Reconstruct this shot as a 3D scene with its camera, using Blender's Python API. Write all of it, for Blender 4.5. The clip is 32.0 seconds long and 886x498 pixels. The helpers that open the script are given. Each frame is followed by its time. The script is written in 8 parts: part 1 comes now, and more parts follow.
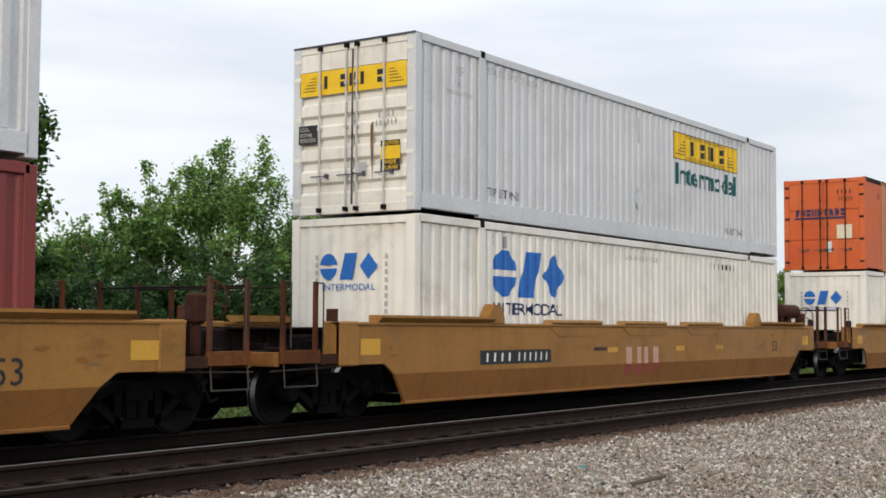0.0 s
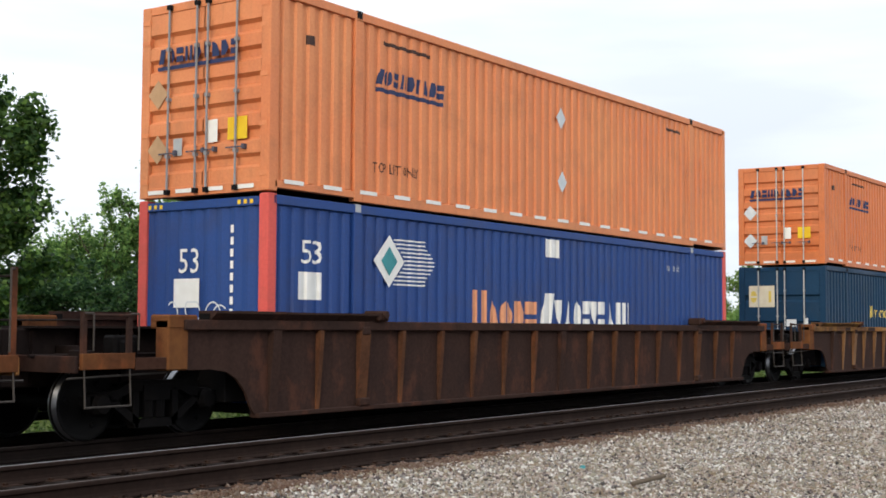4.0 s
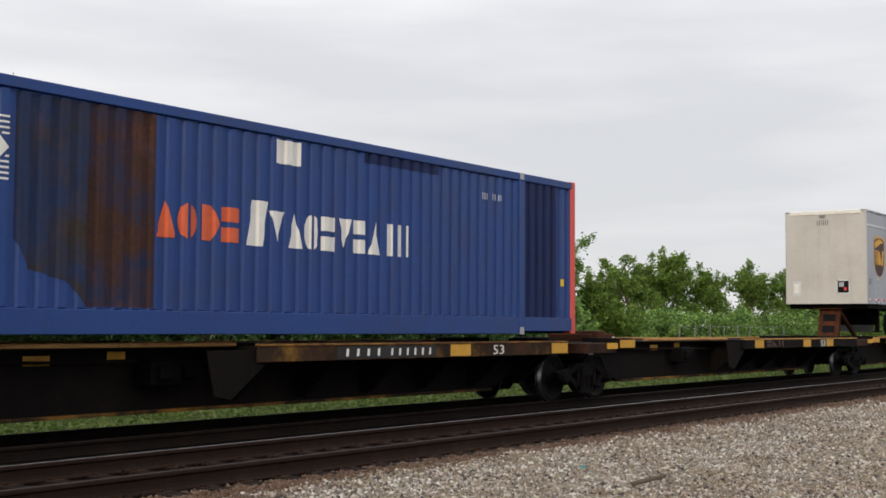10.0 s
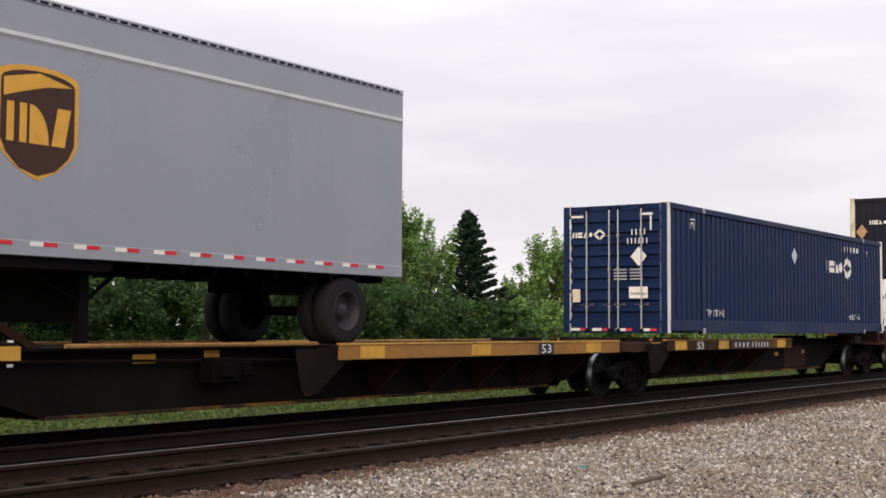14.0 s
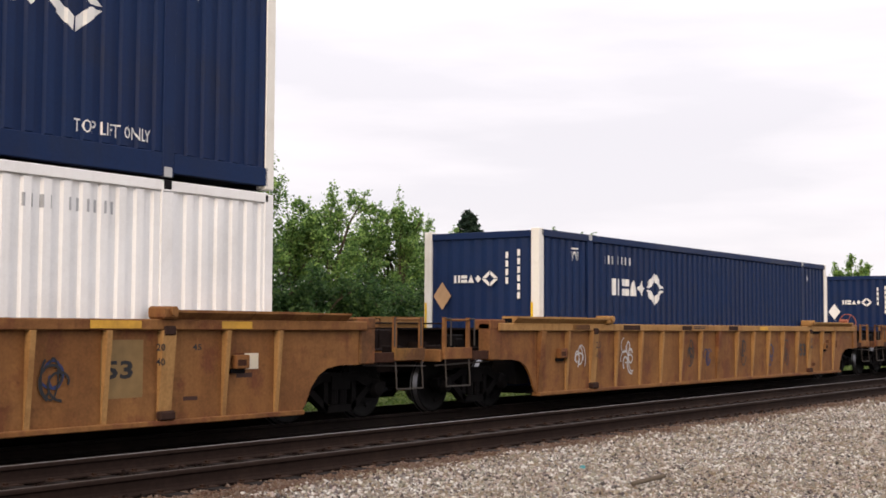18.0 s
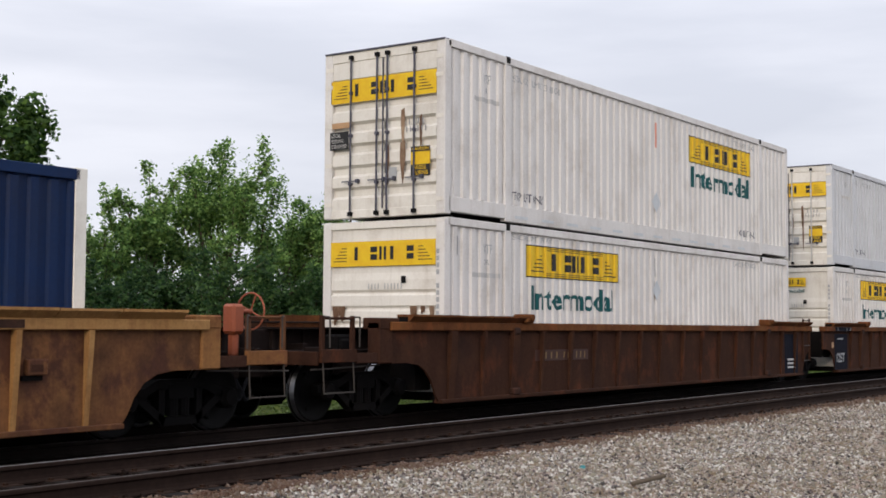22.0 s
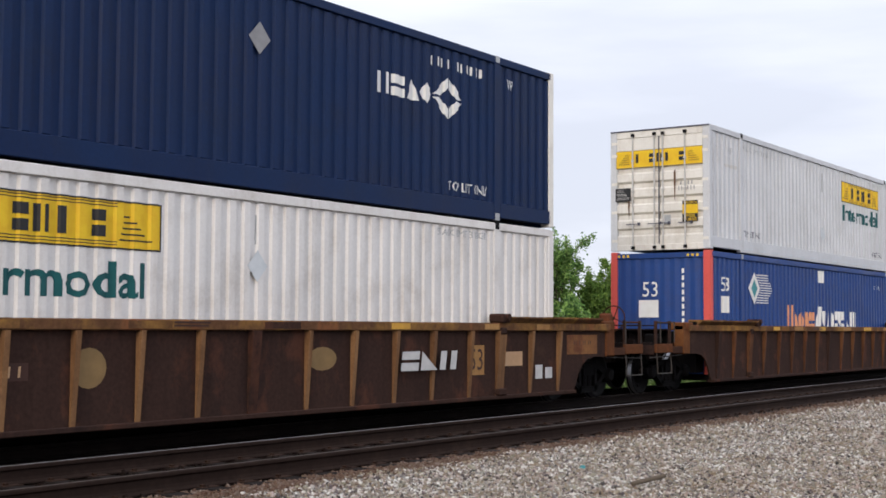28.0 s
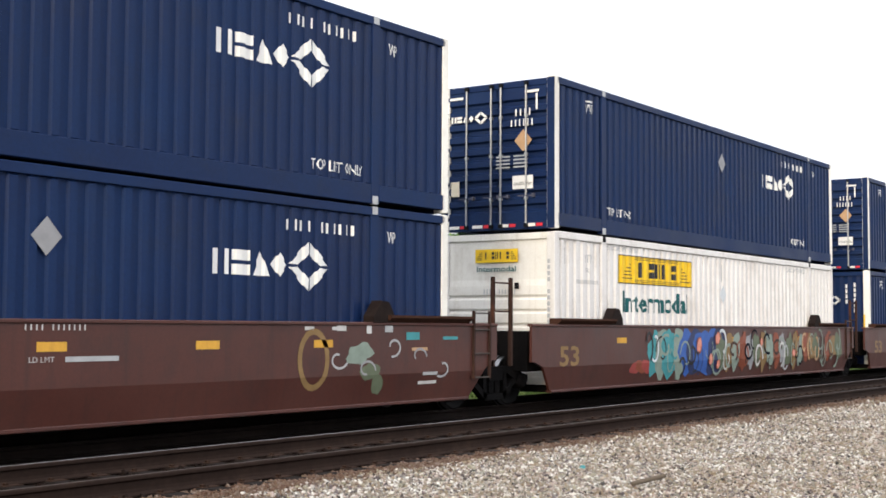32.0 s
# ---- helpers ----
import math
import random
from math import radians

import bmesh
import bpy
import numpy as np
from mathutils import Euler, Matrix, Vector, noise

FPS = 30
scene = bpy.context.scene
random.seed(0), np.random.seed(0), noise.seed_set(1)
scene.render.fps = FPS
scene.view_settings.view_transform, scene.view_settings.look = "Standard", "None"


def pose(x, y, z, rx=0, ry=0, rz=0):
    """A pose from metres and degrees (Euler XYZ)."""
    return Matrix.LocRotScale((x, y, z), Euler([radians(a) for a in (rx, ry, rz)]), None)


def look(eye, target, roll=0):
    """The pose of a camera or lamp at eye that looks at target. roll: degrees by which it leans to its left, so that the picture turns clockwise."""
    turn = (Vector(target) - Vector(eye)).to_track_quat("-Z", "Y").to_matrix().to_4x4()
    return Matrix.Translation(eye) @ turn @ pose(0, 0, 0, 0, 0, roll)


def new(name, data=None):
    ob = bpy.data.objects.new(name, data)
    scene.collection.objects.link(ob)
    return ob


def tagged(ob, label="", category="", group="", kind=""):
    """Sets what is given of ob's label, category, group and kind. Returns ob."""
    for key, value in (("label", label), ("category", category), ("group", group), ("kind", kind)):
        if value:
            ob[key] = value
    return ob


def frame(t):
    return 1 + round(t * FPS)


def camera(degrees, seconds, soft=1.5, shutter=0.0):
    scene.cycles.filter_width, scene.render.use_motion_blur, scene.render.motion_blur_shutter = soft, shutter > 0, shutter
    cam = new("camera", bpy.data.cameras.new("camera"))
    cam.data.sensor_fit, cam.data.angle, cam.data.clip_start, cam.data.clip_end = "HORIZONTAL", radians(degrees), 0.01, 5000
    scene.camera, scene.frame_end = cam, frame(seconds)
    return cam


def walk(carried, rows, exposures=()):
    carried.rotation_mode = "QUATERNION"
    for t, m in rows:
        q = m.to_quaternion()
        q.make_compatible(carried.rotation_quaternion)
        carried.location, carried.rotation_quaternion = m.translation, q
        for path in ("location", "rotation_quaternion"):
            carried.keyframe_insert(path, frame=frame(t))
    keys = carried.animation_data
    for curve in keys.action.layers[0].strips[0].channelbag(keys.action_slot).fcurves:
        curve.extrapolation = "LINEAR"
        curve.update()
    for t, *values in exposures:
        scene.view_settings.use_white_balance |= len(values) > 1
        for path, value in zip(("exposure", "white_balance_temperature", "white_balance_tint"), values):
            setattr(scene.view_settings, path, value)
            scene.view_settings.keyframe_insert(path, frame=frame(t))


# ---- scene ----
# World: the train's track runs along x with its rail heads at z = 0 and its centre at y = 0; the camera stands beside the tracks.
cam = camera(37.77, 32.0, soft=1.7)
EYE = look((0.0, -13.53, 1.42), (0.8194 * 40, -13.53 + 0.5700 * 40, 1.42 + 0.0603 * 40), 0.32)
walk(cam, [(0.0, EYE), (32.0, EYE)],
     exposures=[(0.0, 0.05, 6250, 8), (2.0, -0.06, 6250, 8), (3.5, 0.1, 6150, 8), (5.0, 0.5, 6100, 6), (6.0, 0.6, 6050, 4), (7.0, 0.68, 6100, 5), (8.0, 0.22, 6200, 8), (9.5, -0.13, 6500, 10), (11.0, -0.08, 6650, 11), (12.0, -0.04, 6500, 13), (13.0, 0.03, 6600, 15), (15.0, 0.08, 6750, 17), (16.0, 0.16, 6750, 17), (17.0, 0.22, 6750, 18), (18.0, 0.20, 6750, 17), (19.0, 0.03, 6800, 15), (21.0, -0.1, 6400, 14), (22.0, -0.1, 6190, 13), (24.0, -0.14, 6100, 13), (27.0, 0.0, 6080, 13), (28.0, 0.08, 6050, 13), (29.0, 0.22, 6080, 14), (30.0, 0.2, 6180, 13), (31.0, 0.35, 6120, 14), (32.0, 0.73, 6300, 10)])

# How far the train has moved to the left, second by second.
TRAVEL = [0.0, 12.75, 25.54, 38.37, 51.16, 63.9, 76.59, 89.18, 101.78, 114.37, 126.88, 139.39, 151.86, 164.38, 176.95, 189.55,
          202.14, 214.71, 227.27, 239.78, 252.36, 264.99, 277.62, 290.2, 302.8, 315.4, 328.01, 340.63, 353.32, 365.98, 378.6, 391.22, 403.92]

# ---- light ----
world = bpy.data.worlds.new("overcast")
scene.world = world
world.use_nodes = True
wn, wl = world.node_tree.nodes, world.node_tree.links
wn.clear()
w_out = wn.new("ShaderNodeOutputWorld")
w_sky = wn.new("ShaderNodeTexSky")
w_sky.sky_type, w_sky.sun_disc = "NISHITA", False
w_sky.sun_elevation, w_sky.sun_rotation = radians(20), radians(255)
w_bg = wn.new("ShaderNodeBackground")
w_bg.inputs[1].default_value = 0.10
wl.new(w_sky.outputs[0], w_bg.inputs[0])
w_co = wn.new("ShaderNodeTexCoord")
w_sep = wn.new("ShaderNodeSeparateXYZ")
wl.new(w_co.outputs["Generated"], w_sep.inputs[0])
w_map = wn.new("ShaderNodeMapping")
w_map.inputs["Scale"].default_value = (1.5, 1.5, 9.0)
w_map.inputs["Rotation"].default_value = (0.10, -0.06, 0.4)
wl.new(w_co.outputs["Generated"], w_map.inputs[0])
w_noise = wn.new("ShaderNodeTexNoise")
w_noise.inputs["Scale"].default_value = 1.5
w_noise.inputs["Detail"].default_value = 7.0
w_noise.inputs["Roughness"].default_value = 0.5
wl.new(w_map.outputs[0], w_noise.inputs["Vector"])
w_ramp = wn.new("ShaderNodeValToRGB")
w_ramp.color_ramp.elements[0].position, w_ramp.color_ramp.elements[0].color = 0.34, (0.835, 0.85, 0.895, 1)
w_ramp.color_ramp.elements[1].position, w_ramp.color_ramp.elements[1].color = 0.60, (1.06, 1.06, 1.085, 1)
wl.new(w_noise.outputs[0], w_ramp.inputs[0])
# an overcast sky is brighter overhead than at the horizon
w_up = wn.new("ShaderNodeMapRange")
w_up.inputs["From Min"].default_value, w_up.inputs["From Max"].default_value = 0.15, 0.95
w_up.inputs["To Min"].default_value, w_up.inputs["To Max"].default_value = 0.935, 1.74
wl.new(w_sep.outputs["Z"], w_up.inputs[0])
w_cloud = wn.new("ShaderNodeBackground")
wl.new(w_ramp.outputs[0], w_cloud.inputs[0])
wl.new(w_up.outputs[0], w_cloud.inputs[1])
w_mix = wn.new("ShaderNodeMixShader")
w_mix.inputs[0].default_value = 0.93
wl.new(w_bg.outputs[0], w_mix.inputs[1])
wl.new(w_cloud.outputs[0], w_mix.inputs[2])
wl.new(w_mix.outputs[0], w_out.inputs[0])

sun = new("sun", bpy.data.lights.new("sun", "SUN"))
sun.data.energy, sun.data.angle, sun.data.color = 1.5, radians(18), (1.0, 0.84, 0.62)
sun.matrix_world = look((0, 0, 30), (26, 7, 20))


# ---- materials ----
def shader(name, rough=0.6, metal=0.0, gloss=0.3):
    m = bpy.data.materials.new(name)
    m.use_nodes = True
    b = m.node_tree.nodes["Principled BSDF"]
    b.inputs["Roughness"].default_value, b.inputs["Metallic"].default_value = rough, metal
    b.inputs["Specular IOR Level"].default_value = gloss
    return m, m.node_tree.nodes, m.node_tree.links, b


def coords(n, l, scale=(1, 1, 1), spread=40.0, source="Object"):
    """Texture coordinates in metres, shifted at random from object to object."""
    co, mp, info, mul, add = (n.new("ShaderNode" + k) for k in ("TexCoord", "Mapping", "ObjectInfo", "Math", "VectorMath"))
    mul.operation, mul.inputs[1].default_value = "MULTIPLY", spread
    l.new(info.outputs["Random"], mul.inputs[0])
    l.new(co.outputs[source], add.inputs[0])
    l.new(mul.outputs[0], add.inputs[1])
    mp.inputs["Scale"].default_value = scale
    l.new(add.outputs[0], mp.inputs[0])
    return mp.outputs[0]


def noise_at(n, l, vec, scale, detail=4.0, rough=0.55):
    t = n.new("ShaderNodeTexNoise")
    t.inputs["Scale"].default_value, t.inputs["Detail"].default_value, t.inputs["Roughness"].default_value = scale, detail, rough
    l.new(vec, t.inputs["Vector"])
    return t.outputs[0]


def ramp(n, l, fac, stops):
    r = n.new("ShaderNodeValToRGB")
    e = r.color_ramp.elements
    while len(e) < len(stops):
        e.new(0.5)
    for k, (p, c) in enumerate(stops):
        e[k].position = p
        e[k].color = (*c, 1) if len(c) == 3 else (c[0], c[0], c[0], 1)
    l.new(fac, r.inputs[0])
    return r.outputs[0]


def blend(n, l, fac, a, b, how="MIX"):
    x = n.new("ShaderNodeMix")
    x.data_type, x.blend_type = "RGBA", how
    for sock, v in ((x.inputs[0], fac), (x.inputs[6], a), (x.inputs[7], b)):
        if isinstance(v, (int, float)):
            sock.default_value = v
        elif isinstance(v, tuple):
            sock.default_value = (*v, 1)
        else:
            l.new(v, sock)
    return x.outputs[2]


def bumped(n, l, b, height, strength=0.2, dist=0.01):
    k = n.new("ShaderNodeBump")
    k.inputs["Strength"].default_value, k.inputs["Distance"].default_value = strength, dist
    l.new(height, k.inputs["Height"])
    l.new(k.outputs[0], b.inputs["Normal"])


def paint(name, col, dirt=(0.10, 0.075, 0.055), amount=0.35, rough=0.5, streaks=0.6, metal=0.0, fade=None, dents=0.12, grain=0.16, wear=0.0, gloss=0.3, spots=None, spread=0.58):
    """Weathered paint on steel: colour that fades in patches, stains, vertical runs of dirt and fine grain."""
    m, n, l, b = shader(name, rough, metal, gloss)
    v = coords(n, l)
    big = noise_at(n, l, v, 0.55, 5)
    fine = noise_at(n, l, v, 26, 4)
    sv = coords(n, l, (7.0, 7.0, 0.35))
    run = noise_at(n, l, sv, 1.0, 4, 0.6)
    c = blend(n, l, ramp(n, l, big, [(0.35, (0.0,)), (0.7, (1.0,))]), col, fade or tuple(min(1, x * 1.12 + 0.01) for x in col))
    stain = ramp(n, l, noise_at(n, l, v, 1.3, 7, 0.62), [(0.5 - wear, (0.0,)), (0.78 - wear, (amount,))])
    c = blend(n, l, stain, c, dirt)
    if streaks:
        c = blend(n, l, ramp(n, l, run, [(0.52 - wear * 0.7, (0.0,)), (0.8 - wear * 0.7, (amount * streaks,))]), c, dirt)
    if spots:
        patch = noise_at(n, l, coords(n, l, (1.0, 1.0, 0.8), 23.0), 1.5, 9, 0.68)
        c = blend(n, l, ramp(n, l, patch, [(spread, (0.0,)), (spread + 0.09, (0.75,))]), c, spots)
        rim = noise_at(n, l, coords(n, l, (0.5, 0.5, 1.4), 11.0), 1.2, 8, 0.65)
        c = blend(n, l, ramp(n, l, rim, [(0.56, (0.0,)), (0.70, (0.55,))]), c, dirt)
    c = blend(n, l, grain, c, ramp(n, l, fine, [(0.3, (0.25,)), (0.7, (0.75,))]), "OVERLAY")
    l.new(c, b.inputs["Base Color"])
    l.new(ramp(n, l, big, [(0.3, (rough - 0.1,)), (0.75, (rough + 0.2,))]), b.inputs["Roughness"])
    bumped(n, l, b, noise_at(n, l, v, 5.0, 3), dents, 0.012)
    return m


def rusty(name, rust, coat, cover, rough=0.8, patches=0.0):
    """Old coat worn through to rust: cover is the share of paint left."""
    m, n, l, b = shader(name, rough, 0.0, 0.06)
    v = coords(n, l)
    wear = noise_at(n, l, v, 0.9, 9, 0.68)
    fine = noise_at(n, l, v, 18, 5)
    run = noise_at(n, l, coords(n, l, (5.0, 5.0, 0.4)), 1.0, 5, 0.6)
    base = blend(n, l, ramp(n, l, fine, [(0.3, (0.0,)), (0.7, (1.0,))]), tuple(x * 0.84 for x in rust), tuple(x * 1.18 for x in rust))
    c = blend(n, l, ramp(n, l, wear, [(0.72 - cover * 0.5, (0.0,)), (0.86 - cover * 0.45, (0.92,))]), base, coat)
    c = blend(n, l, ramp(n, l, run, [(0.5, (0.0,)), (0.8, (0.45,))]), c, tuple(x * 0.45 for x in rust))
    if patches:
        spot = noise_at(n, l, coords(n, l, (1.0, 1.0, 0.7), 17.0), 1.7, 8, 0.66)
        c = blend(n, l, ramp(n, l, spot, [(0.54, (0.0,)), (0.63, (patches,))]), c, (min(1, rust[0] * 2.6), rust[1] * 1.9, rust[2] * 1.5))
        soot = noise_at(n, l, coords(n, l, (0.8, 0.8, 0.5), 29.0), 1.1, 7, 0.6)
        c = blend(n, l, ramp(n, l, soot, [(0.55, (0.0,)), (0.72, (patches,))]), c, (0.012, 0.010, 0.011))
    l.new(c, b.inputs["Base Color"])
    bumped(n, l, b, fine, 0.25, 0.006)
    return m


def plain(name, col, rough=0.6, metal=0.0, vary=0.15, gloss=0.25):
    m, n, l, b = shader(name, rough, metal, gloss)
    v = coords(n, l)
    c = blend(n, l, vary, col, ramp(n, l, noise_at(n, l, v, 6, 6), [(0.3, (0.2,)), (0.7, (0.8,))]), "OVERLAY")
    l.new(c, b.inputs["Base Color"])
    bumped(n, l, b, noise_at(n, l, v, 30, 3), 0.08, 0.004)
    return m


M = {}
M["white_box"] = paint("white container paint", (0.64, 0.62, 0.60), (0.24, 0.18, 0.12), 0.36, 0.5)
M["cream_box"] = paint("cream white container paint", (0.66, 0.635, 0.585), (0.24, 0.17, 0.11), 0.38, 0.5)
M["clean_white"] = paint("clean white container paint", (0.74, 0.74, 0.73), (0.32, 0.28, 0.24), 0.2, 0.42)
M["grey_white"] = paint("cool white container paint", (0.52, 0.53, 0.55), (0.28, 0.25, 0.22), 0.28, 0.45)
M["navy_box"] = paint("navy blue container paint", (0.0046, 0.0150, 0.058), (0.020, 0.023, 0.032), 0.3, 0.5, fade=(0.008, 0.0235, 0.077), gloss=0.13)
M["navy_grimy"] = paint("navy paint under grey-brown grime", (0.012, 0.015, 0.028), (0.040, 0.034, 0.032), 0.6, 0.65, 0.9, fade=(0.020, 0.021, 0.028), gloss=0.08)
M["teal_navy"] = paint("dark teal blue container paint", (0.006, 0.030, 0.070), (0.03, 0.035, 0.04), 0.3, 0.5, fade=(0.012, 0.042, 0.088), gloss=0.14)
M["patch_blue"] = paint("lighter navy repair paint", (0.010, 0.027, 0.080), (0.03, 0.03, 0.04), 0.3, 0.5, gloss=0.14)
M["royal_blue"] = paint("royal blue container paint", (0.0108, 0.043, 0.182), (0.045, 0.035, 0.035), 0.35, 0.5, fade=(0.017, 0.056, 0.215))
M["deep_blue"] = paint("darker blue container colour", (0.005, 0.014, 0.068), (0.02, 0.02, 0.03), 0.3, 0.5, gloss=0.12)
M["rust_blue"] = rusty("blue paint gone to rust", (0.060, 0.032, 0.026), (0.022, 0.036, 0.085), 0.5, patches=0.4)
M["rust_speck"] = rusty("blue paint specked with rust", (0.045, 0.036, 0.030), (0.024, 0.040, 0.098), 0.7, patches=0.2)
M["orange_box"] = paint("orange container paint", (0.55, 0.150, 0.042), (0.20, 0.08, 0.045), 0.4, 0.5, fade=(0.58, 0.20, 0.082))
M["orange_dark"] = paint("deep orange container paint", (0.50, 0.088, 0.020), (0.22, 0.06, 0.03), 0.4, 0.5, fade=(0.55, 0.128, 0.036), dents=0.2)
M["orange_pale"] = paint("sun-bleached orange container paint", (0.62, 0.20, 0.075), (0.22, 0.10, 0.05), 0.4, 0.55, fade=(0.66, 0.26, 0.11))
M["orange_post"] = paint("sun-faded orange post paint", (0.40, 0.17, 0.075), (0.16, 0.08, 0.05), 0.5, 0.55)
M["maroon_box"] = paint("maroon container paint", (0.17, 0.03, 0.028), (0.07, 0.04, 0.035), 0.35, 0.5)
M["red_post"] = paint("faded red post paint", (0.55, 0.078, 0.062), (0.2, 0.08, 0.05), 0.35, 0.5)
M["white_post"] = paint("white post paint", (0.72, 0.70, 0.64), (0.2, 0.13, 0.08), 0.3, 0.5)
M["peeling_post"] = rusty("white post paint peeling to black", (0.075, 0.052, 0.035), (0.70, 0.65, 0.52), 0.85)
M["grey_alu"] = paint("silver grey trailer skin", (0.255, 0.275, 0.315), (0.17, 0.175, 0.19), 0.12, 0.32, 0.9, 0.3, dents=0.012, grain=0.04)
M["trailer_white"] = paint("off-white trailer nose", (0.49, 0.475, 0.45), (0.25, 0.2, 0.15), 0.28, 0.45)
M["yellow_car"] = paint("yellow railcar paint browned with grime", (0.272, 0.130, 0.031), (0.10, 0.045, 0.018), 0.42, 0.55, 0.7, fade=(0.31, 0.153, 0.039), gloss=0.2, spots=(0.15, 0.062, 0.026), spread=0.64)
M["grimy_yellow"] = paint("yellow railcar paint under brown road grime", (0.215, 0.092, 0.024), (0.09, 0.034, 0.013), 0.45, 0.6, 0.8, fade=(0.25, 0.112, 0.031), gloss=0.15)
M["yellow_fresh"] = paint("fresh yellow railcar paint", (0.52, 0.28, 0.030), (0.16, 0.075, 0.025), 0.6, 0.55)
M["yellow_worn"] = paint("worn yellow railcar paint", (0.44, 0.23, 0.035), (0.11, 0.05, 0.02), 0.7, 0.6, 0.9, fade=(0.48, 0.27, 0.05), spots=(0.20, 0.085, 0.025), spread=0.55)
M["brown_car"] = rusty("rust brown railcar steel", (0.038, 0.021, 0.0165), (0.075, 0.041, 0.026), 0.22, patches=0.55)
M["ochre_car"] = paint("ochre railcar paint over rust", (0.200, 0.088, 0.030), (0.070, 0.026, 0.014), 0.65, 0.65, 0.5, fade=(0.245, 0.120, 0.045), grain=0.25, wear=0.06, gloss=0.1, spots=(0.125, 0.043, 0.023), spread=0.52)
M["stained_ochre"] = paint("ochre railcar paint stained with red rust and soot", (0.180, 0.076, 0.029), (0.034, 0.016, 0.013), 0.8, 0.65, 0.4, fade=(0.215, 0.103, 0.040), grain=0.25, wear=0.12, gloss=0.1, spots=(0.055, 0.022, 0.017), spread=0.49)
# tan paint, raised in tone to hold the light that ribs and tabs catch
M["tan_rib"] = paint("tan yellow paint with light in it", (0.315, 0.165, 0.058), (0.12, 0.045, 0.020), 0.6, 0.65, 0.8, fade=(0.37, 0.215, 0.085), grain=0.25, wear=0.02, gloss=0.1)
M["worn_rib"] = paint("dull tan paint on ribs", (0.19, 0.100, 0.045), (0.075, 0.034, 0.018), 0.7, 0.65, 0.8, fade=(0.24, 0.13, 0.06), grain=0.25, wear=0.08, gloss=0.1)
M["red_brown_car"] = rusty("red-brown railcar steel", (0.042, 0.019, 0.012), (0.066, 0.030, 0.017), 0.4, patches=0.5)
M["rust_chord"] = rusty("orange rust on top chord", (0.10, 0.038, 0.016), (0.17, 0.070, 0.024), 0.5, patches=0.4)
M["rust_rib"] = rusty("dark rust on ribs", (0.075, 0.033, 0.018), (0.125, 0.056, 0.026), 0.5, patches=0.4)
M["mixed_chord"] = rusty("patched yellow chord paint", (0.11, 0.055, 0.028), (0.31, 0.165, 0.042), 0.5, patches=0.4)
M["spine_sill"] = rusty("dirty yellow platform edge", (0.035, 0.022, 0.015), (0.26, 0.135, 0.030), 0.5, patches=0.5)
M["oxide_car"] = paint("oxide red railcar paint", (0.056, 0.0165, 0.012), (0.024, 0.013, 0.012), 0.6, 0.45, 0.8, fade=(0.072, 0.022, 0.015), gloss=0.35)
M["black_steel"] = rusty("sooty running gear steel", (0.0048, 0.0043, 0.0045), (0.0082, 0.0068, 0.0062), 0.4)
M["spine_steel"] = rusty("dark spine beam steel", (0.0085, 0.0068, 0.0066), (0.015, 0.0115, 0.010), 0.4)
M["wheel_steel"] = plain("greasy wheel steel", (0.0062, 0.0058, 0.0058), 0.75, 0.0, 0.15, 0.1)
M["tread"] = plain("worn wheel tread", (0.20, 0.20, 0.21), 0.35, 0.9, 0.05)
M["rust_hitch"] = rusty("red-orange hitch paint", (0.062, 0.026, 0.015), (0.15, 0.050, 0.023), 0.5, patches=0.4)
M["rust_dark"] = rusty("dark red-brown brake gear", (0.045, 0.021, 0.014), (0.075, 0.033, 0.02), 0.4)
M["dirty_sill"] = rusty("grimy centre sill steel", (0.014, 0.0095, 0.0085), (0.026, 0.018, 0.015), 0.4)
M["grab"] = plain("dull grab iron steel", (0.050, 0.042, 0.037), 0.6, 0.2)
M["orange_brake"] = paint("orange brake stand paint", (0.25, 0.066, 0.03), (0.2, 0.07, 0.03), 0.4, 0.5)
M["rubber"] = plain("tyre rubber", (0.016, 0.016, 0.018), 0.85, 0.0, 0.15, 0.08)
M["galv"] = plain("galvanised rod steel", (0.40, 0.40, 0.40), 0.45, 0.6)
# near-black for dark fittings; also paints shade in slots and openings
M["dark_gap"] = plain("dark undercoat and painted gap shade", (0.008, 0.008, 0.009), 0.8, 0.0, 0.15, 0.1)
M["rod_dark"] = plain("dark blue-grey rod paint", (0.075, 0.075, 0.10), 0.55)
M["rust_run"] = rusty("rust run over white paint", (0.13, 0.075, 0.048), (0.40, 0.29, 0.20), 0.45)
M["sooty_edge"] = rusty("dark worn edge of painted steel", (0.035, 0.022, 0.02), (0.10, 0.045, 0.025), 0.45)
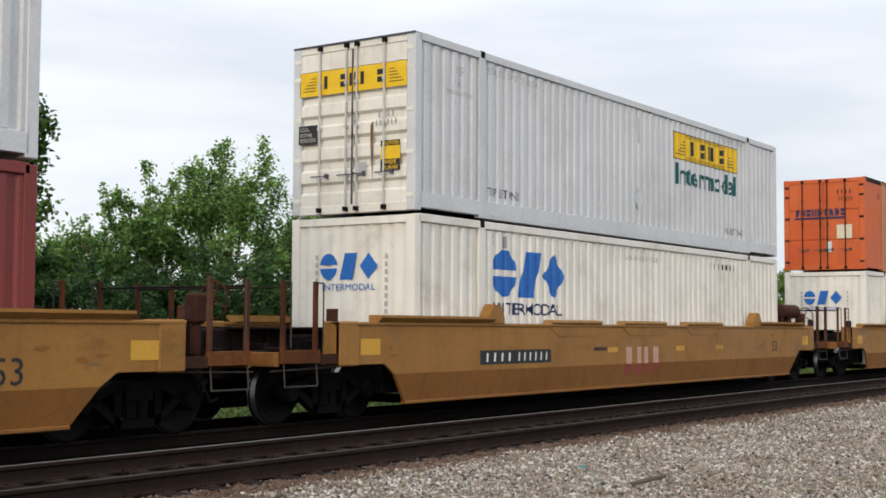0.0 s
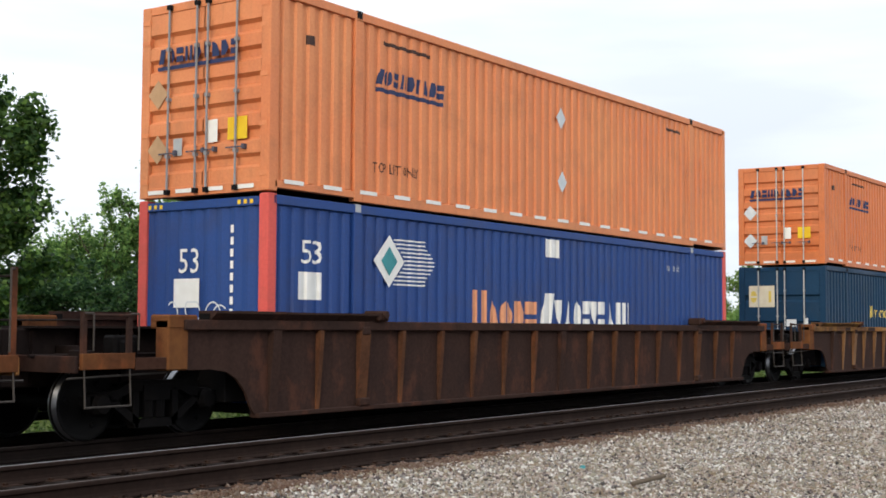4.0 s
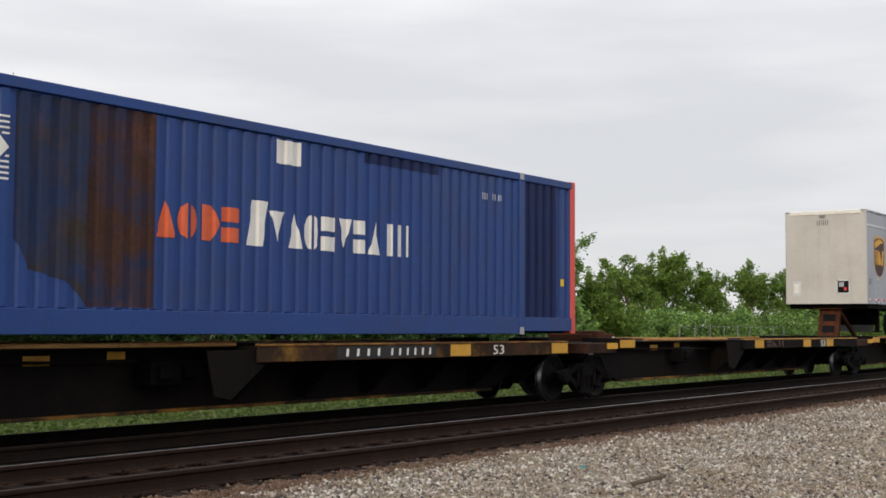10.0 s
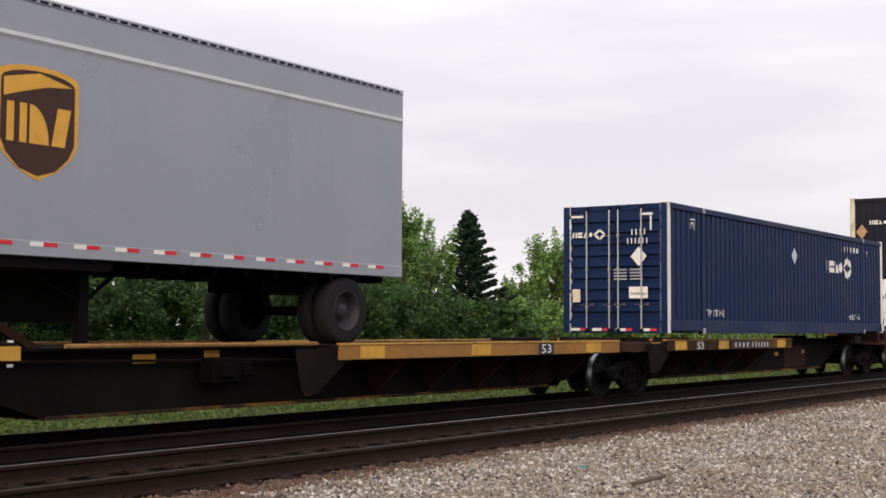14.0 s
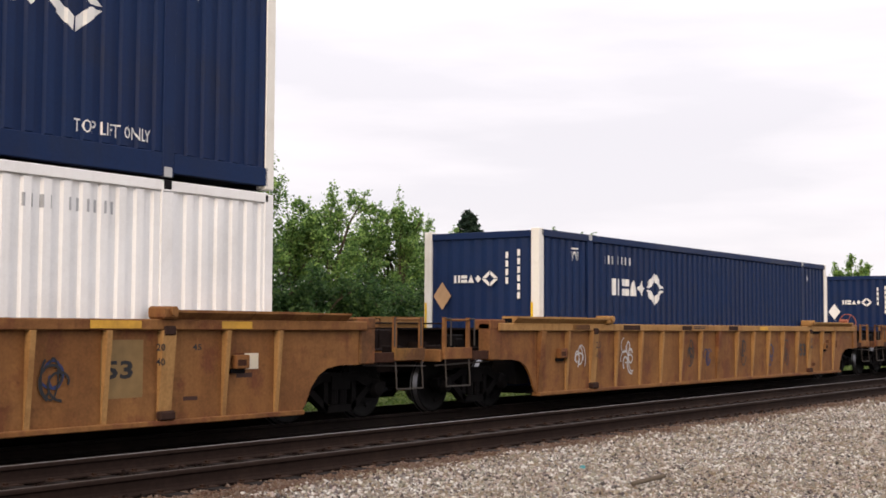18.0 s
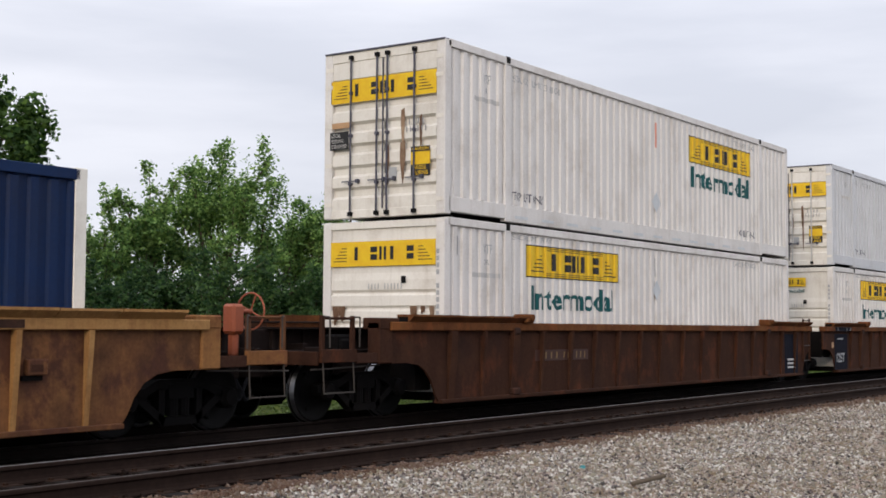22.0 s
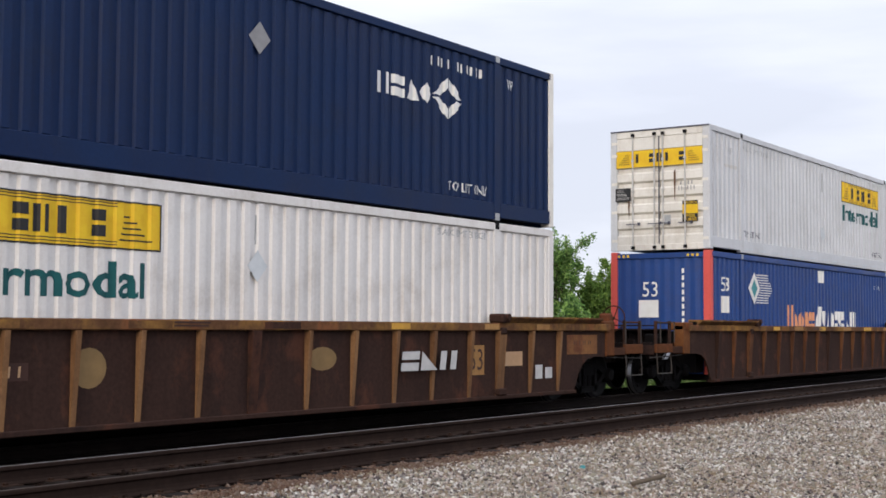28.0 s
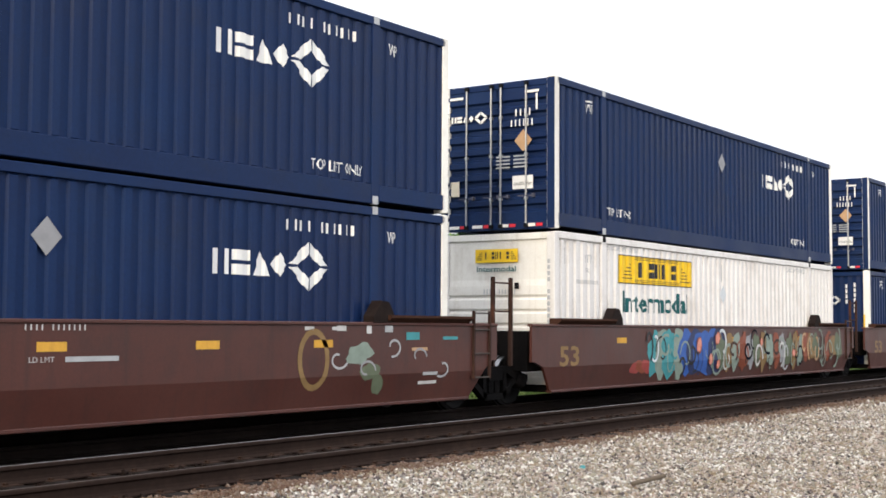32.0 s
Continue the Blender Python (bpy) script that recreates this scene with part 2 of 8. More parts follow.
# lettering paints
for key, col in (("ink_black", (0.02, 0.02, 0.022)), ("ink_white", (0.72, 0.71, 0.68)), ("ink_blue", (0.02, 0.12, 0.42)), ("ink_navy", (0.02, 0.03, 0.09)),
                 ("ink_green", (0.008, 0.080, 0.085)), ("ink_yellow", (0.72, 0.42, 0.02)), ("sign_yellow", (0.70, 0.45, 0.015)), ("ink_gold", (0.62, 0.46, 0.10)), ("ink_red", (0.62, 0.05, 0.06)),
                 ("ink_orange", (0.62, 0.12, 0.05)), ("ink_peach", (0.62, 0.28, 0.15)), ("ink_grey", (0.25, 0.25, 0.26)), ("ink_cream", (0.62, 0.55, 0.42)), ("ink_brown", (0.045, 0.018, 0.012)),
                 ("shield_gold", (0.62, 0.33, 0.05)), ("ink_pink", (0.55, 0.22, 0.16)), ("ink_tan", (0.42, 0.26, 0.14)), ("ink_teal", (0.05, 0.24, 0.26)), ("ink_moss", (0.10, 0.12, 0.075)), ("ink_sage", (0.20, 0.25, 0.21)), ("ink_umber", (0.20, 0.125, 0.05)), ("ink_rim", (0.025, 0.025, 0.028)), ("ink_scuff", (0.40, 0.41, 0.43)), ("ink_rust", (0.20, 0.055, 0.028)), ("ink_blush", (0.50, 0.30, 0.22)), ("ink_brick", (0.27, 0.05, 0.045)), ("ink_sea", (0.10, 0.36, 0.34)), ("ink_cobalt", (0.03, 0.09, 0.32)), ("ink_faded", (0.36, 0.37, 0.38)),
                 ("tape_white", (0.74, 0.72, 0.68)), ("tape_red", (0.55, 0.025, 0.04)), ("ink_lightgrey", (0.55, 0.58, 0.60)), ("ink_pale", (0.48, 0.47, 0.46))):
    M[key] = plain(key.replace("_", " "), col, 0.55, 0.0, 0.2)
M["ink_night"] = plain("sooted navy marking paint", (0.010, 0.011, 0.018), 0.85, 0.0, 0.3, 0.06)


# ---- mesh helpers ----
def root(name, x, y, z, label, category, group="", kind=""):
    ob = new(name)
    ob.empty_display_size = 0.3
    ob.location = (x, y, z)
    return tagged(ob, label, category, group, kind)


def part(name, bm, material, parent, label="", smooth=False):
    """Links a bmesh as one mesh object under a thing or a part."""
    me = bpy.data.meshes.new(name)
    if smooth:
        for f in bm.faces:
            f.smooth = True
    bm.to_mesh(me)
    bm.free()
    me.materials.append(material)
    ob = new(name, me)
    ob.parent = parent
    return tagged(ob, label)


def share(name, ob, parent, m=None, label=""):
    """One more object on the mesh of ob."""
    o = new(name, ob.data)
    o.parent = parent
    if m is not None:
        o.matrix_basis = m
    return tagged(o, label)


MESHES = {}


def cached(key, name, make, material, parent, m=None, label="", smooth=False):
    """Builds a mesh once for each key and material, then shares it."""
    k = (key, material.name)
    if k not in MESHES:
        o = part(name, make(), material, parent, label, smooth)
        MESHES[k] = o.data
    else:
        o = new(name, MESHES[k])
        o.parent = parent
        tagged(o, label)
    if m is not None:
        o.matrix_basis = m
    return o


def box(bm, x0, x1, y0, y1, z0, z1, bevel=0.0):
    v = [bm.verts.new((x, y, z)) for x in (x0, x1) for y in (y0, y1) for z in (z0, z1)]
    fs = [bm.faces.new([v[i] for i in q]) for q in ((0, 1, 3, 2), (4, 6, 7, 5), (0, 4, 5, 1), (2, 3, 7, 6), (0, 2, 6, 4), (1, 5, 7, 3))]
    if bevel:
        bmesh.ops.bevel(bm, geom=list({e for f in fs for e in f.edges}), offset=bevel, segments=1, affect="EDGES")
    return bm


def boxes(*dims, bevel=0.0):
    bm = bmesh.new()
    for d in dims:
        box(bm, *d, bevel=bevel)
    return bm


def prism(bm, pts, y0, y1, axis="y"):
    """A closed outline in x and z (or y and z), drawn out along the third axis."""
    def at(p, d):
        return (p[0], d, p[1]) if axis == "y" else (d, p[0], p[1]) if axis == "x" else (p[0], p[1], d)
    a, b = [bm.verts.new(at(p, y0)) for p in pts], [bm.verts.new(at(p, y1)) for p in pts]
    bm.faces.new(a), bm.faces.new(b[::-1])
    for i in range(len(pts)):
        j = (i + 1) % len(pts)
        bm.faces.new((a[j], a[i], b[i], b[j]))
    bmesh.ops.recalc_face_normals(bm, faces=bm.faces[:])
    return bm


def rod(bm, p, q, r, r2=None, n=8, caps=True):
    p, q = Vector(p), Vector(q)
    d = (q - p).normalized()
    a = d.orthogonal().normalized()
    b = d.cross(a)
    rings = []
    for c, rr in ((p, r), (q, r if r2 is None else r2)):
        rings.append([bm.verts.new(c + (a * math.cos(t) + b * math.sin(t)) * rr) for t in (math.tau * k / n for k in range(n))])
    for i in range(n):
        j = (i + 1) % n
        bm.faces.new((rings[0][i], rings[0][j], rings[1][j], rings[1][i]))
    if caps:
        bm.faces.new(rings[0][::-1]), bm.faces.new(rings[1])
    return bm


def lathe(bm, prof, axis="y", n=28, centre=(0, 0, 0), caps=True):
    """Turns a profile of (along, radius) round an axis."""
    rings = []
    for a, r in prof:
        ring = []
        for k in range(n):
            t = math.tau * k / n
            c, s = r * math.cos(t), r * math.sin(t)
            p = (c, a, s) if axis == "y" else (a, c, s) if axis == "x" else (c, s, a)
            ring.append(bm.verts.new((p[0] + centre[0], p[1] + centre[1], p[2] + centre[2])))
        rings.append(ring)
    for u, v in zip(rings, rings[1:]):
        for i in range(n):
            j = (i + 1) % n
            bm.faces.new((u[i], v[i], v[j], u[j]))
    if caps:
        bm.faces.new(rings[0]), bm.faces.new(rings[-1][::-1])
    bmesh.ops.recalc_face_normals(bm, faces=bm.faces[:])
    return bm


# ---- lettering ----
LC, HW, HC = 16.19, 1.308, 2.9     # a 53 foot container: length, half width, height
PITCH, DEPTH, CREST = 0.28, 0.038, -1.29


SHALLOW = set()


def wave(x, depth=DEPTH):
    """How far the corrugated side stands back from its crests at x."""
    u = (x / PITCH) % 1.0
    return depth * (0 if u < 0.40 else (u - 0.40) / 0.10 if u < 0.50 else 1 if u < 0.90 else (1 - u) / 0.10)


def breaks(x0, x1):
    k0, k1 = int(x0 / PITCH) - 1, int(x1 / PITCH) + 2
    return [x for x in ((k + u) * PITCH for k in range(k0, k1) for u in (0.0, 0.40, 0.50, 0.90)) if x0 < x < x1]


def rects(*rs):
    """Flat rectangles (x0, x1, z0, z1) in the plane y = 0."""
    bm = bmesh.new()
    for x0, x1, z0, z1 in rs:
        bm.faces.new([bm.verts.new((x, 0, z)) for x, z in ((x0, z0), (x1, z0), (x1, z1), (x0, z1))])
    return bm


def poly(bm, pts):
    bm.faces.new([bm.verts.new((x, 0, z)) for x, z in pts])
    return bm


TYPE = {}


def words(body, x0, x1, z0, z1, slant=0.0, bold=0.0):
    """Words in the built-in font, fitted into a rectangle; x1 None keeps the font's own width."""
    key = (body, slant, bold)
    if key not in TYPE:
        cu = bpy.data.curves.new("words", "FONT")
        cu.body, cu.resolution_u, cu.shear, cu.offset = body, 2, slant, bold
        ob = bpy.data.objects.new("words", cu)
        TYPE[key] = ob.to_mesh().copy()
        ob.to_mesh_clear()
        bpy.data.objects.remove(ob)
    bm = bmesh.new()
    bm.from_mesh(TYPE[key])
    xs, ys = [v.co.x for v in bm.verts], [v.co.y for v in bm.verts]
    a, b, c, d = min(xs), max(xs), min(ys), max(ys)
    kz = (z1 - z0) / (d - c)
    kx = (x1 - x0) / (b - a) if x1 is not None else kz
    for v in bm.verts:
        v.co = (x0 + (v.co.x - a) * kx, 0, z0 + (v.co.y - c) * kz)
    return bm


# plain shapes that stand for the letters of logos and numbers: bands through points of a unit box
def arc(cx, cz, rx, rz, a0, a1, n=10):
    return [(cx + rx * math.cos(radians(a0 + (a1 - a0) * i / n)), cz + rz * math.sin(radians(a0 + (a1 - a0) * i / n))) for i in range(n + 1)]


def disc(a0, a1, n=12, cx=0.5, cz=0.5, rx=0.5, rz=0.5):
    return arc(cx, cz, rx, rz, a0, a1, n)


# a few plain solids in a unit box: split blocks, half discs, triangles, bars and diamonds
SHAPES = {"1": [disc(98, 262), disc(80, -80)], "0": [disc(8, 172), disc(-8, -172)], "2": [[(0, 0), (.7, 0), (1, 1), (.3, 1)]], "3": [[(0, .5), (.5, 0), (1, .5), (.5, 1)]],
          "4": [[(0, 0), (.36, 0), (.36, 1), (0, 1)], [(.64, 0), (1, 0), (1, 1), (.64, 1)]], "5": [[(0, 0), (1, 0), (1, .42), (0, .42)], [(0, .58), (1, .58), (1, 1), (0, 1)]],
          "6": [[(.2, 0), (.8, 0), (1, 1), (0, 1)]], "7": [[(0, 0), (1, 0), (.5, 1)]], "8": [[(.25, 0), (.75, 0), (.75, 1), (.25, 1)]], ";": [[(0, 0), (1, 0), (0, 1)]],
          "+": [[(0, 1), (.5, .12), (1, 1)]], "=": [[(0, 0), (.6, 0), (1, .5), (.6, 1), (0, 1)]],
          ")": [[(0, 0)] + disc(0, 90, 10, 0.0, 0.0, 1.0, 1.0)], "|": [[(.3, .02), (.7, .02), (.7, .98), (.3, .98)]], "-": []}


def band(bm, pts, w, lift=0.0):
    """A flat band of width w along a line of (x, z)."""
    n = len(pts)
    row = []
    for i in range(n):
        p, q = pts[max(0, i - 1)], pts[min(n - 1, i + 1)]
        d = math.hypot(q[0] - p[0], q[1] - p[1]) or 1.0
        nx, nz = -(q[1] - p[1]) / d * w / 2, (q[0] - p[0]) / d * w / 2
        row.append((bm.verts.new((pts[i][0] + nx, lift, pts[i][1] + nz)), bm.verts.new((pts[i][0] - nx, lift, pts[i][1] - nz))))
    for (a, b), (c, d) in zip(row, row[1:]):
        bm.faces.new((a, b, d, c))
    return bm


def swirl(cx, cz, w, h, seed, thick):
    """An open curling line of even width."""
    rg = random.Random(seed)
    a0, turns = rg.uniform(0, 6.3), rg.choice((-1, 1)) * rg.uniform(3.4, 6.5)
    pts = []
    for i in range(17):
        u = i / 16
        r = 1 - 0.62 * u
        pts.append((cx + w * r * math.cos(a0 + turns * u), min(1.42, max(0.31, cz + h * r * math.sin(a0 + turns * u)))))
    return band(bmesh.new(), pts, thick)


def shape(bm, ch, a, z0, w, h, lean=0.0):
    for pts in SHAPES[ch]:
        poly(bm, [(a + u * w + lean * v * h, z0 + v * h) for u, v in pts])
    return bm


def bars(put, pattern, x0, x1, z0, z1, mat, c, gap=0.3, lean=0.0, **more):
    """Plain bars in a row where a number stands, each an object of its own."""
    w = (x1 - x0) / (len(pattern) - gap)
    for k, ch in enumerate(pattern):
        if ch != "-":
            put("number_marking", shape(bmesh.new(), "|", x0 + k * w, z0, w * (1 - gap), z1 - z0, lean), mat, c, **more)


def logo(put, name, pattern, x0, x1, z0, z1, mat, c, gap=0.16, lean=0.0, **more):
    """A row of plain logo shapes, each an object of its own."""
    w = (x1 - x0) / (len(pattern) - gap)
    for k, ch in enumerate(pattern):
        if ch == "-":
            continue
        put(name, shape(bmesh.new(), ch, x0 + k * w, z0, w * (1 - gap), z1 - z0, lean), mat, c, **more)


def on_side(name, bm, material, parent, y=CREST, drape=True, proud=0.004, label=""):
    """Lays flat shapes on a corrugated side (drape) or on a plain one."""
    if drape:
        xs = [v.co.x for v in bm.verts]
        for x in breaks(min(xs), max(xs)):
            bmesh.ops.bisect_plane(bm, geom=bm.verts[:] + bm.edges[:] + bm.faces[:], plane_co=(x, 0, 0), plane_no=(1, 0, 0))
    for v in bm.verts:
        v.co.y += y - proud + (wave(v.co.x, 0.010 if parent.name in SHALLOW else DEPTH) if drape else 0)
    return part(name, bm, material, parent, label)


def on_end(name, bm, material, parent, x=-0.004, label=""):
    """Lays flat shapes on the end that faces -x; their x runs from y = +1.3 (0) to y = -1.3 (2.6)."""
    for v in bm.verts:
        v.co = (x + v.co.y, HW - v.co.x, v.co.z)
    return part(name, bm, material, parent, label)


def diamond(bm, x, z, w, h):
    return poly(bm, [(x - w / 2, z), (x, z - h / 2), (x + w / 2, z), (x, z + h / 2)])


def ring_diamond(x, z, w, h, k=0.52):
    """A diamond-shaped ring in four pieces."""
    bm = bmesh.new()
    o = [(-w / 2, 0), (0, -h / 2), (w / 2, 0), (0, h / 2)]
    for i in range(4):
        a, b = o[i], o[(i + 1) % 4]
        g = 0.07
        a2, b2 = (a[0] + (b[0] - a[0]) * g, a[1] + (b[1] - a[1]) * g), (b[0] - (b[0] - a[0]) * g, b[1] - (b[1] - a[1]) * g)
        poly(bm, [(x + a2[0], z + a2[1]), (x + b2[0], z + b2[1]), (x + b2[0] * k, z + b2[1] * k), (x + a2[0] * k, z + a2[1] * k)])
    return bm


# ---- containers ----
def corrugated(x0, x1, z0, z1, crest, depth_sign=1, depth=DEPTH):
    """A sheet with trapezoid corrugations, folded at top and bottom."""
    bm = bmesh.new()
    xs = [x0] + breaks(x0, x1) + [x1]
    rows = []
    for z in (z0, z0 + 0.03, z1 - 0.03, z1):
        edge = z in (z0, z1)
        rows.append([bm.verts.new((x, crest + depth_sign * (depth if edge else wave(x, depth)), z)) for x in xs])
    for a, b in zip(rows, rows[1:]):
        for i in range(len(xs) - 1):
            bm.faces.new((a[i], a[i + 1], b[i + 1], b[i]) if depth_sign > 0 else (a[i + 1], a[i], b[i], b[i + 1]))
    return bm


def end_wall(kind):
    """The blank end at x = 0: horizontal ribs, or corrugations that run up."""
    bm = bmesh.new()
    prof = []
    if kind == "ribs":
        zs = [0.16, 0.24]
        prof = [(0.02, 0.14), (0.02, 0.22)]
        for k in range(6):
            z = 0.30 + k * 0.27
            prof += [(0.05, z), (0.05, z + 0.02), (0.015, z + 0.06), (0.015, z + 0.23)]
        prof += [(0.03, 2.0), (0.03, 2.78)]
        for y0, y1 in ((-1.15, 1.15),):
            a = [bm.verts.new((p[0], y0, p[1])) for p in prof]
            b = [bm.verts.new((p[0], y1, p[1])) for p in prof]
            for i in range(len(prof) - 1):
                bm.faces.new((a[i], a[i + 1], b[i + 1], b[i]))
    else:
        ys, y = [], -1.15
        k = 0
        while y < 1.15:
            ys.append((y, 0.02 if k % 4 in (0, 3) else 0.05))
            y += (0.10, 0.03, 0.10, 0.03)[k % 4]
            k += 1
        ys.append((1.15, 0.02))
        a = [bm.verts.new((d, yy, 0.14)) for yy, d in ys]
        b = [bm.verts.new((d, yy, 2.78)) for yy, d in ys]
        for i in range(len(ys) - 1):
            bm.faces.new((a[i + 1], a[i], b[i], b[i + 1]))
    bmesh.ops.recalc_face_normals(bm, faces=bm.faces[:])
    return bm


def door_leaf(y0, y1, ribs):
    """One door with pressed horizontal ribs."""
    bm = bmesh.new()
    prof = [(0.03, 0.12), (0.005, 0.14)]
    if ribs:
        for k in range(ribs):
            z = 0.34 + k * (2.3 / ribs)
            u = 1.0 if ribs < 8 else 0.72
            prof += [(0.0, z), (0.062, z + 0.05 * u), (0.062, z + 0.16 * u), (0.0, z + 0.21 * u)]
    else:
        for z in (0.9, 1.85):
            prof += [(0.005, z), (0.03, z + 0.02), (0.03, z + 0.06), (0.005, z + 0.08)]
    prof += [(0.005, 2.76), (0.03, 2.78)]
    a = [bm.verts.new((p[0], y0, p[1])) for p in prof]
    b = [bm.verts.new((p[0], y1, p[1])) for p in prof]
    for i in range(len(prof) - 1):
        bm.faces.new((a[i], a[i + 1], b[i + 1], b[i]))
    box(bm, 0.07, 0.11, y0, y1, 0.12, 2.78)
    bmesh.ops.recalc_face_normals(bm, faces=bm.faces[:])
    return bm


def shipping_container(L, z0, label, side, post=None, rail=None, end="doors", end_mat=None, ribs=6, rods=None, post_front=None, dark_hinge=False, lift=None, flat=False, slim=False, tall=0.0, foot_rail=None, group="containers on the train"):
    """A 53 foot container whose left end is at L and whose floor is at z0."""
    c = root("shipping_container", L, 0, z0, label, "shipping container", group)
    post, rail, end_mat = post or side, rail or side, end_mat or side
    R = LC
    if flat:
        SHALLOW.add(c.name)
    foot = 0.155 if flat or slim else 0.30
    foot_rail, hc = foot_rail or rail, HC + tall
    for sgn in (1, -1):
        for a, b in ((0.15, 1.88), (2.08, R - 2.08), (R - 1.88, R - 0.15)):
            cached(("panel", a, sgn, flat, slim, tall), "side_panel", lambda: corrugated(a, b, foot - 0.015, 2.79 + tall, CREST * sgn, sgn, 0.010 if flat else DEPTH), side, c)
        cached(("toprail", sgn, tall), "top_rail", lambda: boxes((0.1, R - 0.1, min(-HW * sgn, -1.2 * sgn), max(-HW * sgn, -1.2 * sgn), 2.785 + tall, hc + 0.018), bevel=0.008), rail, c)
        lo, hi = sorted((-HW * sgn, -1.18 * sgn))
        cached(("botrail", sgn, foot), "bottom_rail", lambda: boxes((2.08, R - 2.08, lo, hi, 0.0, foot), bevel=0.008), foot_rail, c)
        for a, b in ((0.12, 1.88), (R - 1.88, R - 0.12)):
            cached(("endrail", a, sgn, foot), "bottom_rail", lambda: boxes((a, b, lo, hi, 0.05, foot), bevel=0.006), foot_rail, c)
        for x in (1.98, R - 1.98):
            lo2, hi2 = sorted((-(HW + 0.004) * sgn, -1.2 * sgn))
            if flat:
                for q in (-0.115, 0.115):
                    cached(("widepost", x, q, sgn), "lifting_post", lambda: boxes((x + q - 0.105, x + q + 0.105, lo2, hi2, 0.0, HC + 0.012), bevel=0.008), lift or side, c)
            else:
                cached(("liftpost", x, sgn, tall), "lifting_post", lambda: boxes((x - 0.1, x + 0.1, lo2, hi2, 0.0, 2.79 + tall), (x - 0.085, x + 0.085, lo2, hi2, 2.76 + tall, hc + 0.015), bevel=0.008), lift or side, c)
            if sgn > 0 and post is not side:
                cached(("footcast", x), "corner_casting", lambda: boxes((x - 0.07, x + 0.07, -1.318, -1.25, -0.01, 0.12), bevel=0.006), M["galv"], c)
            cached(("casting", x, sgn, tall), "corner_casting", lambda: boxes((x - 0.07, x + 0.07, min(-1.315 * sgn, -1.25 * sgn), max(-1.315 * sgn, -1.25 * sgn), hc - 0.10, hc + 0.025), bevel=0.006),
                   M["galv"] if post is not side else M["dark_gap"], c)
        lo3, hi3 = sorted((-HW * sgn, -1.13 * sgn))
        pf, head = post_front or post, hc + (0.035 if post is not side else 0.0)
        cached(("cpost0", sgn, head), "corner_post", lambda: boxes((-0.012, 0.17, lo3, hi3, 0.0, head), bevel=0.012), pf, c)
        cached(("cpost1", sgn, head), "corner_post", lambda: boxes((R - 0.17, R + 0.01, lo3, hi3, 0.0, head), bevel=0.012), post, c)
    cached("roof", "roof", lambda: corr_roof(), rail, c, Matrix.Translation((0, 0, tall)))
    cached("floor", "floor", lambda: boxes((0.1, R - 0.1, -1.18, 1.18, 0.11, 0.2)), M["dark_gap"], c)
    cached("ewall", "end_wall", lambda: boxes((R - 0.06, R - 0.02, -1.13, 1.13, 0.1, 2.8)), end_mat, c)
    for a, b in ((-0.004, 0.13), (R - 0.1, R)):
        cached(("header", a, tall), "end_header", lambda: boxes((a, b, -1.13, 1.13, 2.77, hc - 0.004), bevel=0.006), end_mat, c)
        cached(("sill", a), "end_sill", lambda: boxes((a, b, -1.13, 1.13, 0.0, 0.145), bevel=0.006), end_mat, c)
    if end == "doors":
        for y0, y1 in ((-1.125, -0.012), (0.012, 1.125)):
            d = cached(("door", y0, ribs), "door", lambda: door_leaf(y0, y1, ribs), end_mat, c)
            q = 1 if y0 < 0 else -1
            for yy in (y0 + 0.10 if y0 > 0 else y1 - 0.10, (y0 + y1) / 2 - 0.12 * q):
                cached(("lockrod", yy), "lock_rod", lambda: rod(bmesh.new(), (-0.045, yy, 0.05), (-0.045, yy, 2.86), 0.019, n=6), rods or M["galv"], d)
                for z, k in ((0.07, 0.036), (0.6, 0.026), (1.45, 0.026), (2.2, 0.026), (2.83, 0.036)):
                    cached(("rodclip", yy, z), "rod_bracket", lambda: boxes((-0.072, 0.0, yy - k, yy + k, z - k, z + k)), M["dark_gap"] if k > 0.03 else (rods or M["galv"]), d)
                cached(("handle", yy), "handle", lambda: boxes((-0.07, -0.055, yy - 0.17, yy + 0.17, 0.632, 0.652), (-0.075, 0.0, yy - 0.185, yy - 0.14, 0.61, 0.68)), M["rod_dark"], d)
            ye = y0 if y0 < 0 else y1
            for z in (0.25, 0.95, 1.65, 2.35, 2.66):
                cached(("hinge", ye, z), "hinge", lambda: boxes((-0.02, 0.01, min(ye, ye * 1.13), max(ye, ye * 1.13), z - 0.035, z + 0.035)), M["sooty_edge"] if dark_hinge else end_mat, d)
    else:
        cached(("endwall", end), "end_wall", lambda: end_wall(end), end_mat, c)
    return c


def corr_roof():
    bm = bmesh.new()
    xs, k, x = [], 0, 0.12
    while x < LC - 0.12:
        xs.append((x, 0.0 if k % 4 in (0, 3) else -0.02))
        x += (0.12, 0.04, 0.12, 0.04)[k % 4]
        k += 1
    xs.append((LC - 0.12, 0.0))
    a = [bm.verts.new((x, -1.22, HC - 0.02 + d)) for x, d in xs]
    b = [bm.verts.new((x, 1.22, HC - 0.02 + d)) for x, d in xs]
    for i in range(len(xs) - 1):
        bm.faces.new((a[i], a[i + 1], b[i + 1], b[i]))
    return bm


# ---- markings, kind by kind ----
def strips(put, name, rs, mat, c, **more):
    """Alike strips, each an object of its own."""
    for r in rs:
        put(name, rects(r), mat, c, **more)


